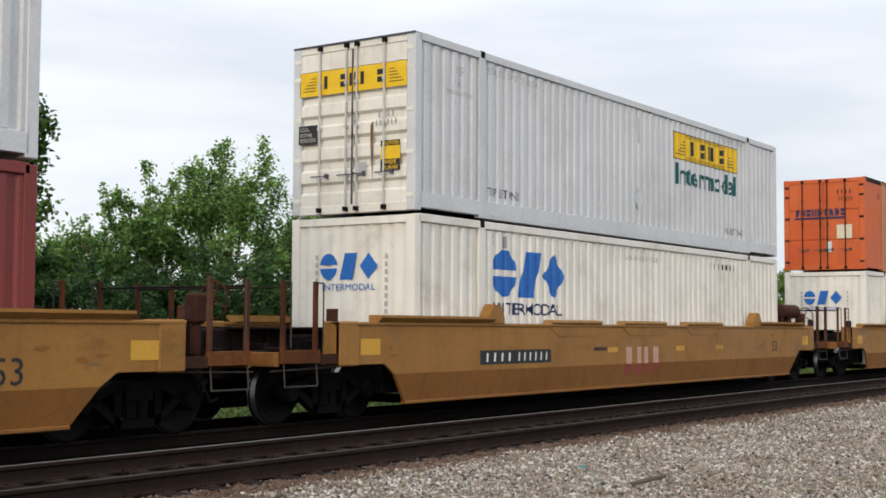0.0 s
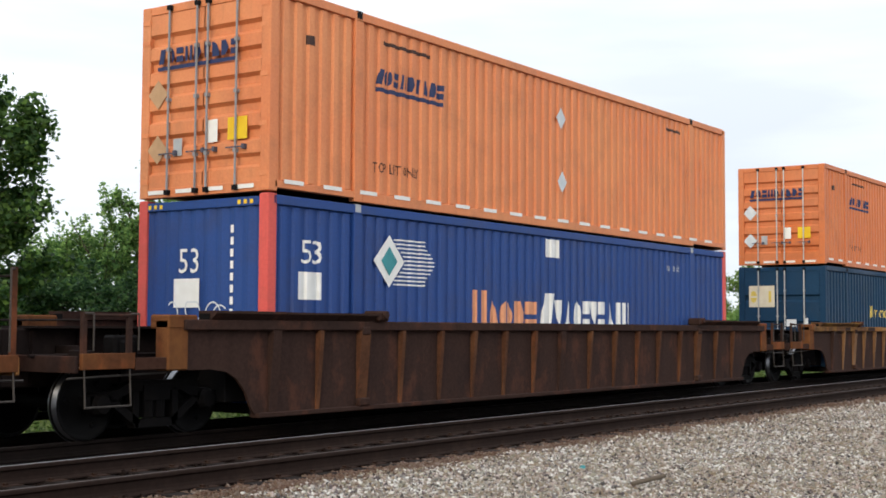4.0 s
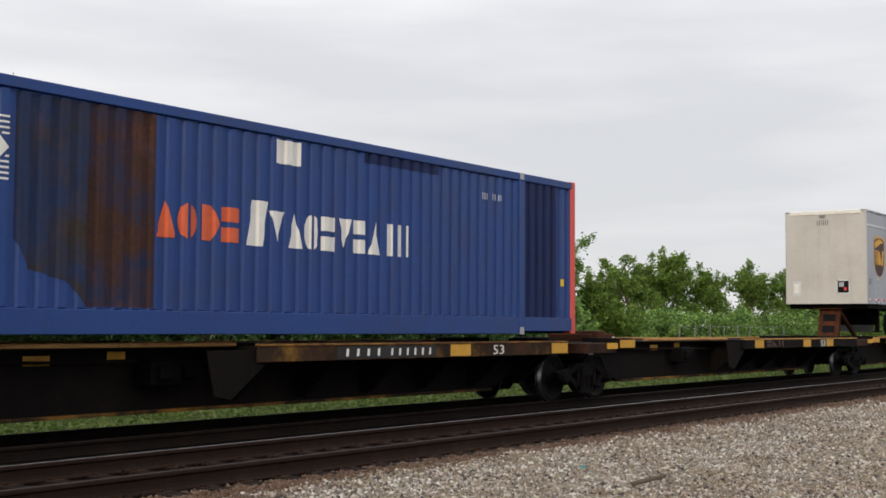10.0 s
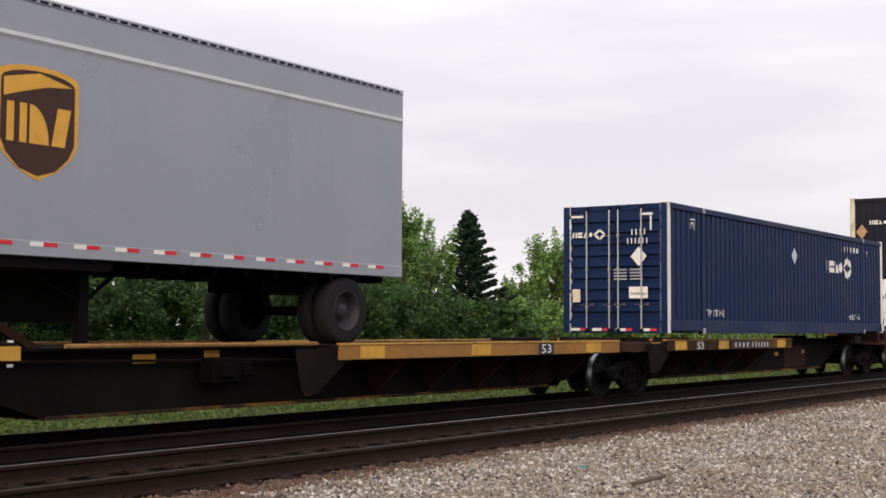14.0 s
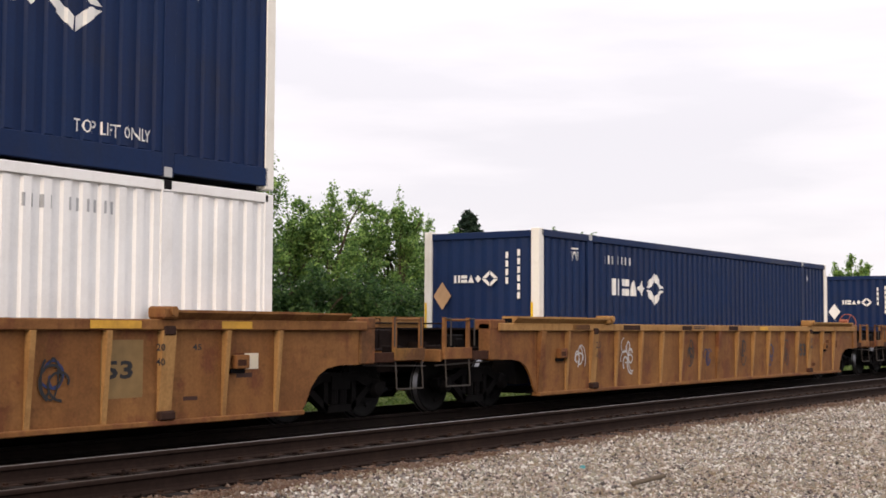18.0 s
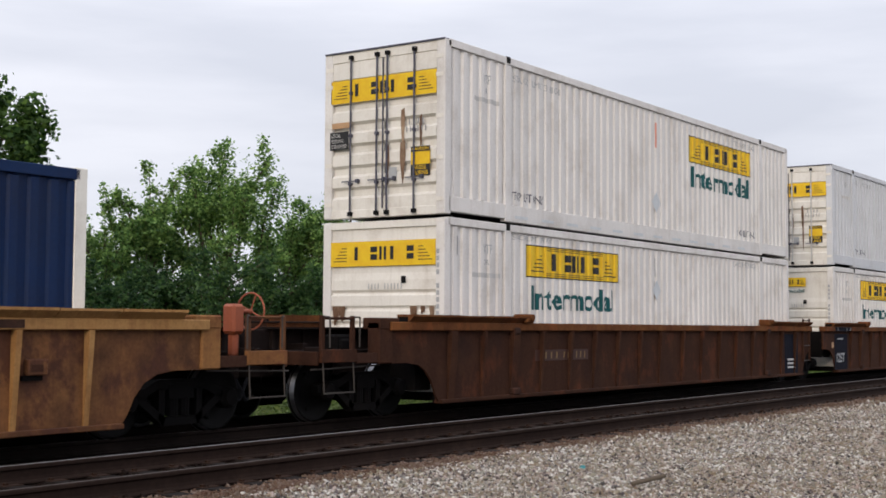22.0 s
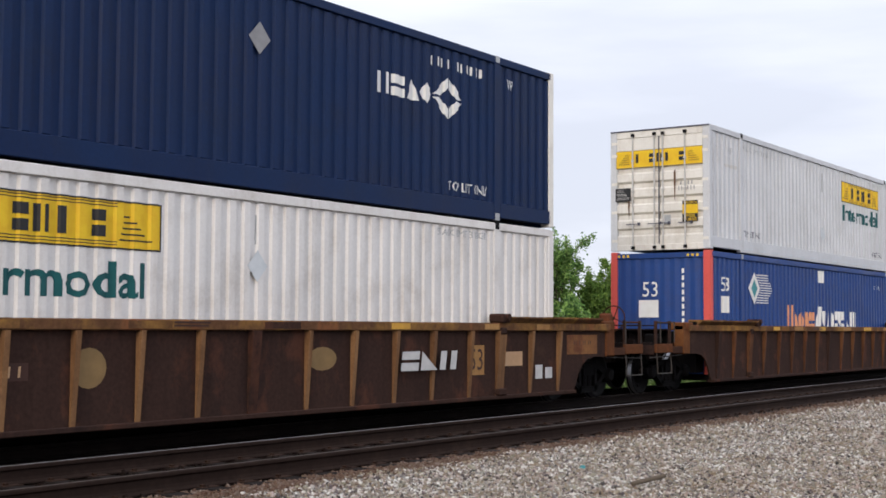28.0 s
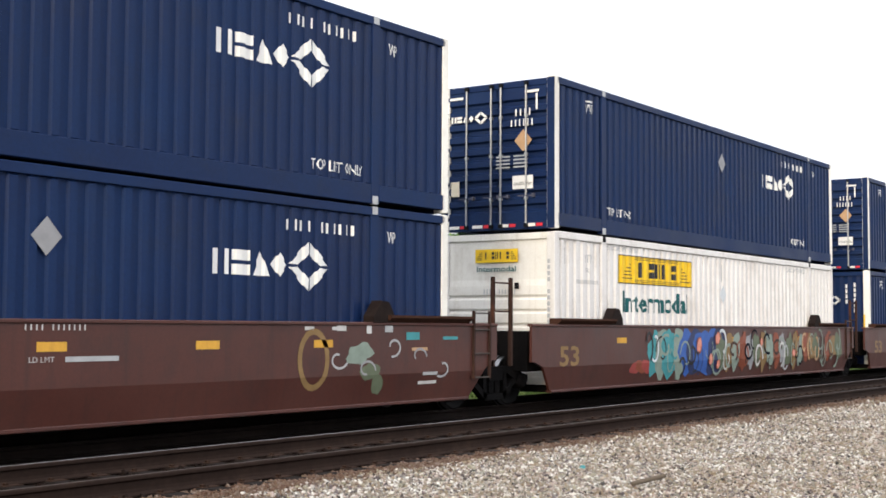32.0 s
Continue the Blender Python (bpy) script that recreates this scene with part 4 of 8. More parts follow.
def blue_stack(L, z0, faded=False, graffiti=False):
    """Royal blue with red corner posts; the worn one has a band gone to rust."""
    c = shipping_container(L, z0, "faded blue container with rust patches and red posts, on spine car" if faded else
                           "royal blue corrugated container with red posts and cream logo", M["royal_blue"], post=M["red_post"], rail=M["royal_blue"], end="corr")
    on_side("stencil", words("53", 0.75, 1.16, 1.98, 2.32), M["ink_white"], c)
    on_side("height_plate", rects((0.65, 1.16, 1.46, 1.86)), M["ink_white"], c)
    if faded:
        on_side("height_lettering", words("110", 0.72, 1.1, 1.6, 1.82), M["ink_navy"], c, proud=0.007)
        on_side("rust_patch", poly(bmesh.new(), [(3.3, 1.1), (3.5, 0.75), (4.1, 0.6), (4.32, 0.33), (4.32, 2.76), (3.3, 2.76)]), M["rust_speck"], c, proud=0.003)
        on_side("rust_patch", rects((4.322, 5.38, 0.33, 2.77)), M["rust_blue"], c, proud=0.003)
        # darker blue over the last panel and along a stretch near the top rail
        on_side("repair_patch", rects((LC - 1.86, LC - 0.70, 0.30, 2.78)), M["deep_blue"], c, proud=0.003)
        on_side("repair_patch", rects((9.6, 11.6, 2.62, 2.78)), M["deep_blue"], c, proud=0.003)
        on_side("yellow_tag", rects((LC - 0.52, LC - 0.42, 0.9, 1.04)), M["sign_yellow"], c)
        logo(on_side, "logo_shape", "71=5", 5.4, 6.92, 1.23, 1.70, M["ink_orange"], c, 0.14, proud=0.007)
        logo(on_side, "logo_shape", "2", 7.03, 7.5, 1.21, 1.84, M["ink_white"], c, 0.1)
        logo(on_side, "logo_shape", "+715+5784", 7.52, 10.8, 1.22, 1.72, M["ink_white"], c, 0.18)
    else:
        logo(on_side, "logo_shape", "4", 5.15, 5.6, 1.0, 1.72, M["ink_peach"], c, 0.1)
        logo(on_side, "logo_shape", "71=5", 5.65, 7.3, 1.0, 1.55, M["ink_peach"], c, 0.14)
        logo(on_side, "logo_shape", "2", 7.45, 7.95, 0.98, 1.72, M["ink_white"], c, 0.1)
        logo(on_side, "logo_shape", "+715+5784", 8.0, 11.1, 1.0, 1.6, M["ink_white"], c, 0.18)
    on_side("emblem", diamond(bmesh.new(), 2.79, 2.10, 0.80, 0.82), M["ink_white"], c, drape=False)
    on_side("emblem_core", diamond(bmesh.new(), 2.79, 2.10, 0.42, 0.46), M["ink_teal"] if not faded else M["ink_cobalt"], c, drape=False, proud=0.008)
    for k in range(12):
        z = 1.73 + 0.064 * k
        a = 2.84 + 0.4 * (1 - abs(z + 0.012 - 2.10) / 0.41)
        b = 3.76 + 0.28 * (1 - abs(k - 5.5) / 5.5) if not faded else 3.2
        if b > a + 0.05:
            on_side("emblem_line", rects((a, b, z, z + 0.024)), M["ink_white"], c)
    on_side("square_plate", rects((7.62, 8.14, 2.4, 2.74)), M["ink_white"], c)
    number_bars(c, M["ink_white"], 12.9, 13.6, 2.34, 2.46)
    on_side("yellow_tag", rects((0.74, 0.9, 0.55, 0.75)), M["sign_yellow"], c)
    on_end("stencil", words("53", 0.85, 1.25, 1.84, 2.2), M["ink_white"], c, 0.012)
    on_end("height_plate", rects((0.75, 1.27, 1.34, 1.76)), M["ink_white"], c, 0.012)
    strips(on_end, "number_marking", [(1.88, 1.94, 2.4 - 0.17 * k, 2.51 - 0.17 * k) for k in range(10)], M["ink_white"], c, x=0.012)
    if faded:
        on_end("weight_plate", rects((0.72, 1.25, 0.6, 0.92)), M["ink_white"], c, 0.012)
        on_end("weight_lettering", words("24,000 lbs", 0.75, 1.22, 0.64, 0.76), M["ink_black"], c, 0.010)
    if graffiti:
        for k in range(9):
            on_end("graffiti", swirl(0.55 + 0.14 * k, 0.95 + 0.35 * math.sin(k * 1.9), 0.2, 0.28, 700 + k, 0.022), M["ink_lightgrey"], c, 0.010 - 0.0006 * k)
    on_end("hazard_stripe", rects(*[(x, x + 0.06, 2.80, 2.86) for x in (0.2, 0.32, 0.44, 2.02, 2.14, 2.26)]), M["sign_yellow"], c, -0.006)
    return c


def teal_box(L, z0):
    c = shipping_container(L, z0, "dark teal corrugated container with yellow lettering in a railcar well", M["teal_navy"], end="doors", end_mat=M["teal_navy"], ribs=3, rods=M["galv"], slim=True)
    on_side("lettering", words("How tomorrow moves", 4.23, 8.06, 1.45, 1.82, 0.15, 0.006), M["ink_gold"], c)
    on_side("bracket", rects((8.42, 8.5, 1.1, 2.34), (8.42, 8.78, 2.22, 2.34), (12.16, 12.24, 1.1, 2.36), (11.9, 12.24, 2.24, 2.36)), M["ink_gold"], c)
    logo(on_side, "logo_shape", "023", 9.03, 11.64, 1.28, 2.2, M["ink_gold"], c, 0.08)
    number_bars(c, M["ink_gold"], 12.45, 14.0, 2.33, 2.48)
    on_side("stencil", words("WARNING HIGH CUBE", 7.38, 8.86, 2.60, 2.71), M["ink_gold"], c)
    on_end("logo_plate", rects((0.32, 1.1, 1.72, 2.35)), M["ink_cream"], c, -0.012)
    logo(on_end, "logo_shape", "0-|", 0.36, 1.06, 1.85, 2.2, M["ink_gold"], c, 0.2, x=-0.016)
    on_end("plate", rects((1.45, 1.75, 1.15, 1.36)), M["ink_lightgrey"], c, -0.012)
    on_end("plate", rects((2.0, 2.1, 1.18, 1.4)), M["ink_lightgrey"], c, -0.012)
    on_end("stencil", words("WARNING", 0.3, 1.05, 0.52, 0.66), M["ink_gold"], c, -0.012)
    return c


def clean_container(L, z0):
    c = shipping_container(L, z0, "clean white corrugated container with red and black logo in railcar", M["clean_white"], end="ribs", end_mat=M["clean_white"])
    logo(on_side, "logo_shape", "300", 2.8, 4.28, 1.58, 2.09, M["ink_red"], c, 0.12)
    logo(on_side, "logo_shape", ";0182+812", 4.34, 7.33, 1.58, 1.98, M["ink_black"], c, 0.16)
    number_bars(c, M["ink_faded"], 12.0, 13.4, 2.42, 2.58)
    on_side("stencil", words("WP", 1.2, 1.5, 2.2, 2.36), M["ink_faded"], c)
    on_side("vent", rects((0.36, 0.44, 2.3, 2.62), (0.6, 0.68, 2.3, 2.62)), M["ink_faded"], c)
    on_side("stencil", words("WARNING HIGH CUBE", 7.2, 8.7, 2.49, 2.59), M["ink_faded"], c)
    on_side("lift_mark", rects((1.9, 2.06, 2.64, 2.86)), M["ink_red"], c, -1.314, False)
    logo(on_end, "logo_shape", "300", 0.65, 1.1, 2.20, 2.42, M["ink_red"], c, 0.14, x=0.022)
    logo(on_end, "logo_shape", ";0182+812", 1.12, 2.0, 2.20, 2.38, M["ink_black"], c, 0.18, x=0.022)
    on_end("placard_holder", diamond(bmesh.new(), 0.55, 1.3, 0.42, 0.46), M["ink_lightgrey"], c, 0.008)
    on_end("stencil", words("53'", 1.1, 1.42, 0.66, 0.9), M["ink_black"], c, 0.008)
    strips(on_end, "number_marking", [(2.46, 2.53, 2.4 - 0.15 * k, 2.5 - 0.15 * k) for k in range(11) if k != 4], M["ink_faded"], c, x=-0.018)
    return c


# ---- running gear ----
AXLE, WHEEL_R = 0.89, 0.457
WHEELSETS = []


def wheelset_mesh():
    bm = bmesh.new()
    for s in (-1, 1):
        prof = [(0.66, 0.10), (0.665, 0.36), (0.67, 0.44), (0.675, 0.482), (0.70, 0.482), (0.712, 0.458), (0.80, 0.455), (0.805, 0.43), (0.80, 0.39), (0.765, 0.36), (0.75, 0.20), (0.80, 0.13), (0.80, 0.10)]
        lathe(bm, [(s * a, r) for a, r in prof], "y", 36)
    lathe(bm, [(-1.02, 0.07), (-0.82, 0.08), (-0.6, 0.085), (0.6, 0.085), (0.82, 0.08), (1.02, 0.07)], "y", 12)
    for s in (-1, 1):   # balance holes and hub bolts that show the turning
        for k in range(3):
            t = math.tau * k / 3
            box(bm, 0.29 * math.cos(t) - 0.03, 0.29 * math.cos(t) + 0.03, s * 0.765 - 0.012, s * 0.765 + 0.012, 0.29 * math.sin(t) - 0.03, 0.29 * math.sin(t) + 0.03)
    for f in bm.faces:
        r = math.hypot(f.calc_center_median().x, f.calc_center_median().z)
        f.material_index = 1 if (abs(r - 0.4565) < 0.004 or r > 0.478) else 0
        f.smooth = True
    return bm


def truck_mesh():
    """Two cast side frames with a bolster between them; the origin lies at axle height."""
    bm = bmesh.new()
    for s in (-1, 1):
        a, b = sorted((s * 0.93, s * 1.07))
        prism(bm, [(-1.12, 0.10), (-0.62, 0.17), (-0.40, 0.27), (0.40, 0.27), (0.62, 0.17), (1.12, 0.10), (1.12, -0.02), (0.66, 0.03), (0.42, 0.14), (-0.42, 0.14), (-0.66, 0.03), (-1.12, -0.02)], a, b)
        for q in (-1, 1):
            prism(bm, [(q * 0.78, 0.02), (q * 0.66, 0.06), (q * 0.26, -0.22), (q * 0.30, -0.32)], a, b)
            prism(bm, [(q * 0.28, 0.16), (q * 0.38, 0.16), (q * 0.38, -0.26), (q * 0.28, -0.26)], a, b)
            lathe(bm, [(s * 0.90, 0.15), (s * 1.06, 0.15), (s * 1.13, 0.11), (s * 1.14, 0.05)], "y", 14, (q * AXLE, 0, 0))
            box(bm, q * AXLE - 0.16, q * AXLE + 0.16, a, b, -0.06, 0.10)
            for k in (-0.1, 0.1):
                rod(bm, (k + q * 0.02, s * 1.0, -0.20), (k + q * 0.02, s * 1.0, 0.10), 0.075, n=8)
        box(bm, -0.34, 0.34, a, b, -0.32, -0.21)
    box(bm, -0.22, 0.22, -1.09, 1.09, 0.02, 0.22)
    for q in (-1, 1):
        box(bm, q * 0.36 - 0.05, q * 0.36 + 0.05, -0.9, 0.9, -0.12, 0.0)
        for s in (-1, 1):
            box(bm, q * 0.40 - 0.05, q * 0.40 + 0.05, s * 0.75 - 0.08, s * 0.75 + 0.08, -0.16, 0.18)
    return bm


def truck(parent, x):
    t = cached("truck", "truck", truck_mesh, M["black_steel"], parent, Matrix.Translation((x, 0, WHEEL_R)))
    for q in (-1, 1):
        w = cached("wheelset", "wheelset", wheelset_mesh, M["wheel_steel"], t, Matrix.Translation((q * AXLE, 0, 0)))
        if len(w.data.materials) < 2:
            w.data.materials.append(M["tread"])
        WHEELSETS.append((w, q))
    return t


def mirror(bm, x):
    """Mirrors a bmesh in the plane at x."""
    for v in bm.verts:
        v.co.x = 2 * x - v.co.x
    bmesh.ops.reverse_faces(bm, faces=bm.faces[:])
    return bm


MID = LC / 2


def end_gear(car, right, steel, trim, rail, brake=None, top=1.58, step=0.45):
    """What stands at one end of a car: platform, centre sill, coupler, steps, grab irons and posts up to top."""
    def P(name, bm, mat, label=""):
        return part(name, mirror(bm, MID) if right else bm, mat, car, label)

    def line(name, p, q, r, mat):
        P(name, rod(bmesh.new(), p, q, r, n=6), mat)
    P("centre_sill", boxes((-3.62, -0.3, -0.38, 0.38, 0.66, 1.38), bevel=0.02), M["dirty_sill"])
    for x in (-3.2, -2.5, -1.8):
        P("sill_rib", boxes((x - 0.03, x + 0.03, -0.44, 0.44, 0.70, 1.36)), M["dirty_sill"])
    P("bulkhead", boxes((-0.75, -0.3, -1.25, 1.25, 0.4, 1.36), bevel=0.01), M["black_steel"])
    P("cover_plate", boxes((-3.3, -0.4, -0.62, 0.62, 1.382, 1.41)), M["dirty_sill"])
    bm = boxes((-3.98, -3.6, -0.07, 0.07, 0.72, 0.92))
    prism(bm, [(-4.06, -0.12), (-3.92, -0.13), (-3.84, -0.07), (-3.84, 0.09), (-4.0, 0.11), (-4.06, 0.05)], 0.67, 0.95, "z")
    P("coupler", bm, M["black_steel"])
    P("air_hose", rod(rod(bmesh.new(), (-3.6, -0.3, 0.66), (-3.8, -0.32, 0.34), 0.03, n=6), (-3.8, -0.32, 0.34), (-4.02, -0.26, 0.38), 0.03, n=6), M["rubber"])
    P("end_platform", boxes((-3.4, -1.72, -1.44, 1.44, 0.95, 0.99)), M["dirty_sill"])
    P("end_beam", boxes((-3.42, -3.36, -1.46, 1.46, 0.86, 1.06), bevel=0.008), steel)
    for y in (-1.49, 1.49):
        s = 1 if y > 0 else -1
        P("step_sill", boxes((-3.36, -2.56, y - 0.03, y + 0.03, 0.90, 1.09), bevel=0.006), trim)
        P("side_sill", boxes((-2.558, -1.95, y - 0.025, y + 0.02, 0.88, 1.03), bevel=0.006), M["rust_dark"])
        for x in (-3.31, -2.62):
            P("corner_post", boxes((x - 0.032, x + 0.032, y * 0.985 - 0.025, y * 0.985 + 0.025, 0.90, top)), rail)
            line("stirrup", (x, y, 0.92), (x, y + s * 0.03, step), 0.012, M["grab"])
            line("grab_iron", (x + 0.09, y + s * 0.05, 1.12), (x + 0.09, y + s * 0.05, top - 0.02), 0.012, M["grab"])
            line("grab_iron", (x + 0.09, y + s * 0.05, top - 0.02), (x, y, top - 0.02), 0.012, M["grab"])
        line("step_rung", (-3.31, y + s * 0.03, step + 0.01), (-2.62, y + s * 0.03, step + 0.01), 0.013, M["grab"])
        if top < 1.8:
            for z in (top - 0.04,):
                line("rail_bar", (-3.31, y, z), (-2.62, y, z), 0.02, rail)
    line("cross_rail", (-3.31, -1.44, top - 0.10), (-3.31, 1.44, top - 0.10), 0.014, M["dirty_sill"])
    for k, y in enumerate((-1.1, -0.55, 0.55, 1.1)):
        P("deck_bracket", boxes((-3.1 + 0.25 * k, -2.98 + 0.25 * k, y - 0.16, y + 0.16, 0.992, 1.12 + 0.05 * (k % 2)), bevel=0.01), M["dirty_sill"])
    P("release_rod", rod(bmesh.new(), (-3.5, -1.42, 0.80), (-1.9, -1.42, 0.84), 0.014, n=5), M["grab"])
    P("valve_body", boxes((-2.45, -2.05, -1.02, -0.78, 0.992, 1.30), (-2.38, -2.14, -1.06, -1.0, 1.06, 1.24), bevel=0.03), M["black_steel"])
    P("brake_cylinder", rod(bmesh.new(), (-2.9, 0.75, 1.18), (-1.9, 0.75, 1.18), 0.15, n=12), M["black_steel"])
    line("brake_pipe", (-3.5, -0.72, 1.05), (-1.0, -0.72, 1.05), 0.025, M["dirty_sill"])
    if brake:
        z = min(top, 1.72) + 0.05
        P("brake_stand", boxes((-3.02, -2.90, -0.95, -0.79, 0.99, z - 0.3), (-3.07, -2.84, -0.99, -0.75, z - 0.32, z + 0.10), bevel=0.04), brake)
        bm = bmesh.new()
        for k in range(20):
            t, u = math.tau * k / 20, math.tau * (k + 1) / 20
            rod(bm, (-3.30, -0.87 + 0.26 * math.cos(t), z + 0.26 * math.sin(t)), (-3.30, -0.87 + 0.26 * math.cos(u), z + 0.26 * math.sin(u)), 0.014, n=5, caps=False)
        for k in range(4):
            t = math.tau * k / 4 + 0.4
            rod(bm, (-3.30, -0.87, z), (-3.30, -0.87 + 0.26 * math.cos(t), z + 0.26 * math.sin(t)), 0.011, n=5)
        rod(bm, (-3.32, -0.87, z), (-3.1, -0.87, z), 0.03, n=8)
        P("brake_wheel", bm, M["rust_dark"] if brake is not M["orange_brake"] else brake)


def joint(car, right, rail):
    """The end that two units share: bearing casting, added dark block, ladder and grab irons."""
    def P(name, bm, mat):
        return part(name, mirror(bm, MID) if right else bm, mat, car)
    P("articulation", boxes((-1.7, -0.3, -0.4, 0.4, 0.6, 1.05), bevel=0.02), M["dirty_sill"])
    # added black block that closes the view through the joint
    P("bulkhead", boxes((-1.0, -0.3, -1.3, 1.3, 0.62, 1.36), bevel=0.01), M["black_steel"])
    if right:
        P("bearing_casting", boxes((-1.85, -1.15, -0.95, 0.95, 1.06, 1.42), bevel=0.10), rail)
        for y in (-1.49, 1.49):
            for x in (-0.94, -0.45):
                P("ladder_stile", boxes((x - 0.025, x + 0.025, y * 1.03 - 0.02, y * 1.03 + 0.02, 0.56, 1.70)), rail)
            for z in (0.58, 0.98, 1.38, 1.66):
                P("ladder_rung", rod(bmesh.new(), (-0.94, y * 1.035, z), (-0.45, y * 1.035, z), 0.014, n=6), M["grab"])


def arch_outline(x_end=-1.75, z_top=1.366):
    """The side sheet's outline with its wheel arches, both ends alike."""
    left = [(x_end, z_top), (x_end, 0.86), (-1.25, 0.86), (-0.98, 0.82), (-0.78, 0.72), (-0.62, 0.55), (-0.52, 0.35), (-0.42, 0.22)]
    return left + [(2 * MID - x, z) for x, z in reversed(left)]


def ribbed_car(L, label, sheet, rib, chord, plate_patch=None, left=True, right=True, brake_r=None, brake_l=None, trim=None, seed=0, group="railcars of the train"):
    """A deep-well car with outside ribs; L is where its container begins. An end that is not free shares the next unit's truck."""
    rnd = random.Random(seed)
    car = root("well_car", L, 0, 0, label, "railcar", group)
    R, trim = LC, trim or rib
    xl, xr = (-1.75 if left else -1.55), (R + 1.75 if right else R + 1.0)
    for s in (-1, 1):
        o, i = s * 1.50, s * 1.46
        out = arch_outline()
        if not (left and right):
            out = [(max(xl, min(xr, x)), z) for x, z in out]
        part("side_sheet", prism(bmesh.new(), out, min(o, i), max(o, i)), sheet, car)
        lo, hi = sorted((s * 1.585, s * 1.40))
        part("top_chord", boxes((xl - 0.05, xr + 0.05, lo, hi, 1.365, 1.50), bevel=0.012), chord, car)
        lo, hi = sorted((s * 1.57, s * 1.40))
        part("bottom_sill", boxes((-0.42, R + 0.42, lo, hi, 0.19, 0.255), bevel=0.01), sheet, car)
        for a, b in (((-1.35 if left else -0.9), 2.15), (R - 2.15, R + (1.35 if right else 0.9))):
            cuts = [a, a + (b - a) * rnd.uniform(0.38, 0.46), a + (b - a) * rnd.uniform(0.66, 0.74), b]
            for u, v in zip(cuts, cuts[1:]):
                d = rnd.uniform(-0.006, 0.006)
                g = bmesh.new()
                prism(g, [(s * 1.56, 1.50), (s * (1.66 + d), 1.585), (s * (1.66 + d), 1.615 + d), (s * 1.34, 1.615 + d), (s * 1.34, 1.50)], u + 0.008, v - 0.008, "x")
                part("guide_lip", g, chord, car)
            part("lip_backing", boxes((a, b, min(s * 1.55, s * 1.36), max(s * 1.55, s * 1.36), 1.502, 1.58)), M["black_steel"], car)
        for x in (2.2, R - 2.2):
            g = bmesh.new()
            box(g, x - 0.14, x + 0.14, min(s * 1.66, s * 1.36), max(s * 1.66, s * 1.36), 1.50, 1.66, bevel=0.03)
            rod(g, (x + 0.02, s * 1.66, 1.60), (x + 0.02, s * 1.70, 1.60), 0.06, n=8)
            part("guide_cone", g, chord if chord is not M["mixed_chord"] else M["brown_car"], car)
        xs = (-0.10, 0.84, 1.84, 2.80, 3.85, 4.82, 5.80, 6.80, 7.80, 8.90, 9.93, 10.95, 11.95, 13.03, 13.97, 15.0, 16.0)
        for k, x in enumerate(xs):
            if seed in (4, 5, 6):
                x += -0.22 * (1 - x / 8) if x < 8 else 0.07 * (x - 8) / 8
            if k == 0 and not left:
                continue
            wide = k in (2, 14)
            w = 0.11 if wide else 0.085 if k in (0, 8) else 0.038
            m = sheet if k in (0, 8) else rib
            key = ("rib", w, s)
            ob = cached(key, "rib", lambda: rib_mesh(w, s), m, car, Matrix.Translation((x, 0, 0)))
            if wide:
                cached(("ribfoot", s), "rib_foot", lambda: boxes((-0.13, 0.13, min(s * 1.50, s * 1.60), max(s * 1.50, s * 1.60), 0.255, 0.37), bevel=0.02), M["brown_car"], car, Matrix.Translation((x, 0, 0)))
                cached(("ribhead", s), "rib_head", lambda: boxes((-0.10, 0.10, min(s * 1.58, s * 1.62), max(s * 1.58, s * 1.62), 1.30, 1.42), bevel=0.02), M["brown_car"], car, Matrix.Translation((x, 0, 0)))
        for x in ((0.42, R - 0.86) if seed in (4, 5, 6) else ()):
            part("junction_box", boxes((x - 0.13, x + 0.13, min(s * 1.50, s * 1.60), max(s * 1.50, s * 1.60), 0.86, 1.04), bevel=0.012), sheet, car)
            part("box_mark", boxes((x - 0.10, x + 0.06, min(s * 1.601, s * 1.603), max(s * 1.601, s * 1.603), 0.90, 0.98)), M["rust_dark"], car)
            part("box_bracket", boxes((x - 0.17, x + 0.10, min(s * 1.50, s * 1.54), max(s * 1.50, s * 1.54), 0.80, 0.858)), M["black_steel"], car)
        if left:
            part("end_block", boxes((-2.05, -1.70, min(s * 1.54, s * 1.30), max(s * 1.54, s * 1.30), 0.86, 1.50), (-2.05, -1.55, min(s * 1.55, s * 1.2), max(s * 1.55, s * 1.2), 1.38, 1.56), bevel=0.02), trim, car)
        if right:
            part("end_block", boxes((R + 1.70, R + 2.05, min(s * 1.54, s * 1.30), max(s * 1.54, s * 1.30), 0.86, 1.50), (R + 1.55, R + 2.05, min(s * 1.55, s * 1.2), max(s * 1.55, s * 1.2), 1.38, 1.56), bevel=0.02), trim, car)
    for x in (0.0, 3.8, 7.8, 11.8, R - 0.5):
        cached("floor_beam", "floor_beam", lambda: boxes((0.0, 0.5, -1.44, 1.44, 0.20, 0.335), bevel=0.01), M["black_steel"], car, Matrix.Translation((x, 0, 0)))
    for y in (-1.41, 1.41):
        cached("floor_ledge", "floor_ledge", lambda: boxes((-0.4, R + 0.4, -0.05, 0.05, 0.2, 0.3)), M["black_steel"], car, Matrix.Translation((0, y, 0)))
    if left:
        end_gear(car, False, sheet, trim, sheet, brake_l)
        truck(car, -1.8)
    else:
        joint(car, False, sheet)
    if right:
        end_gear(car, True, sheet, trim, sheet, brake_r)
        truck(car, R + 1.8)
    else:
        joint(car, True, sheet)
        truck(car, R + 1.72)
    return car


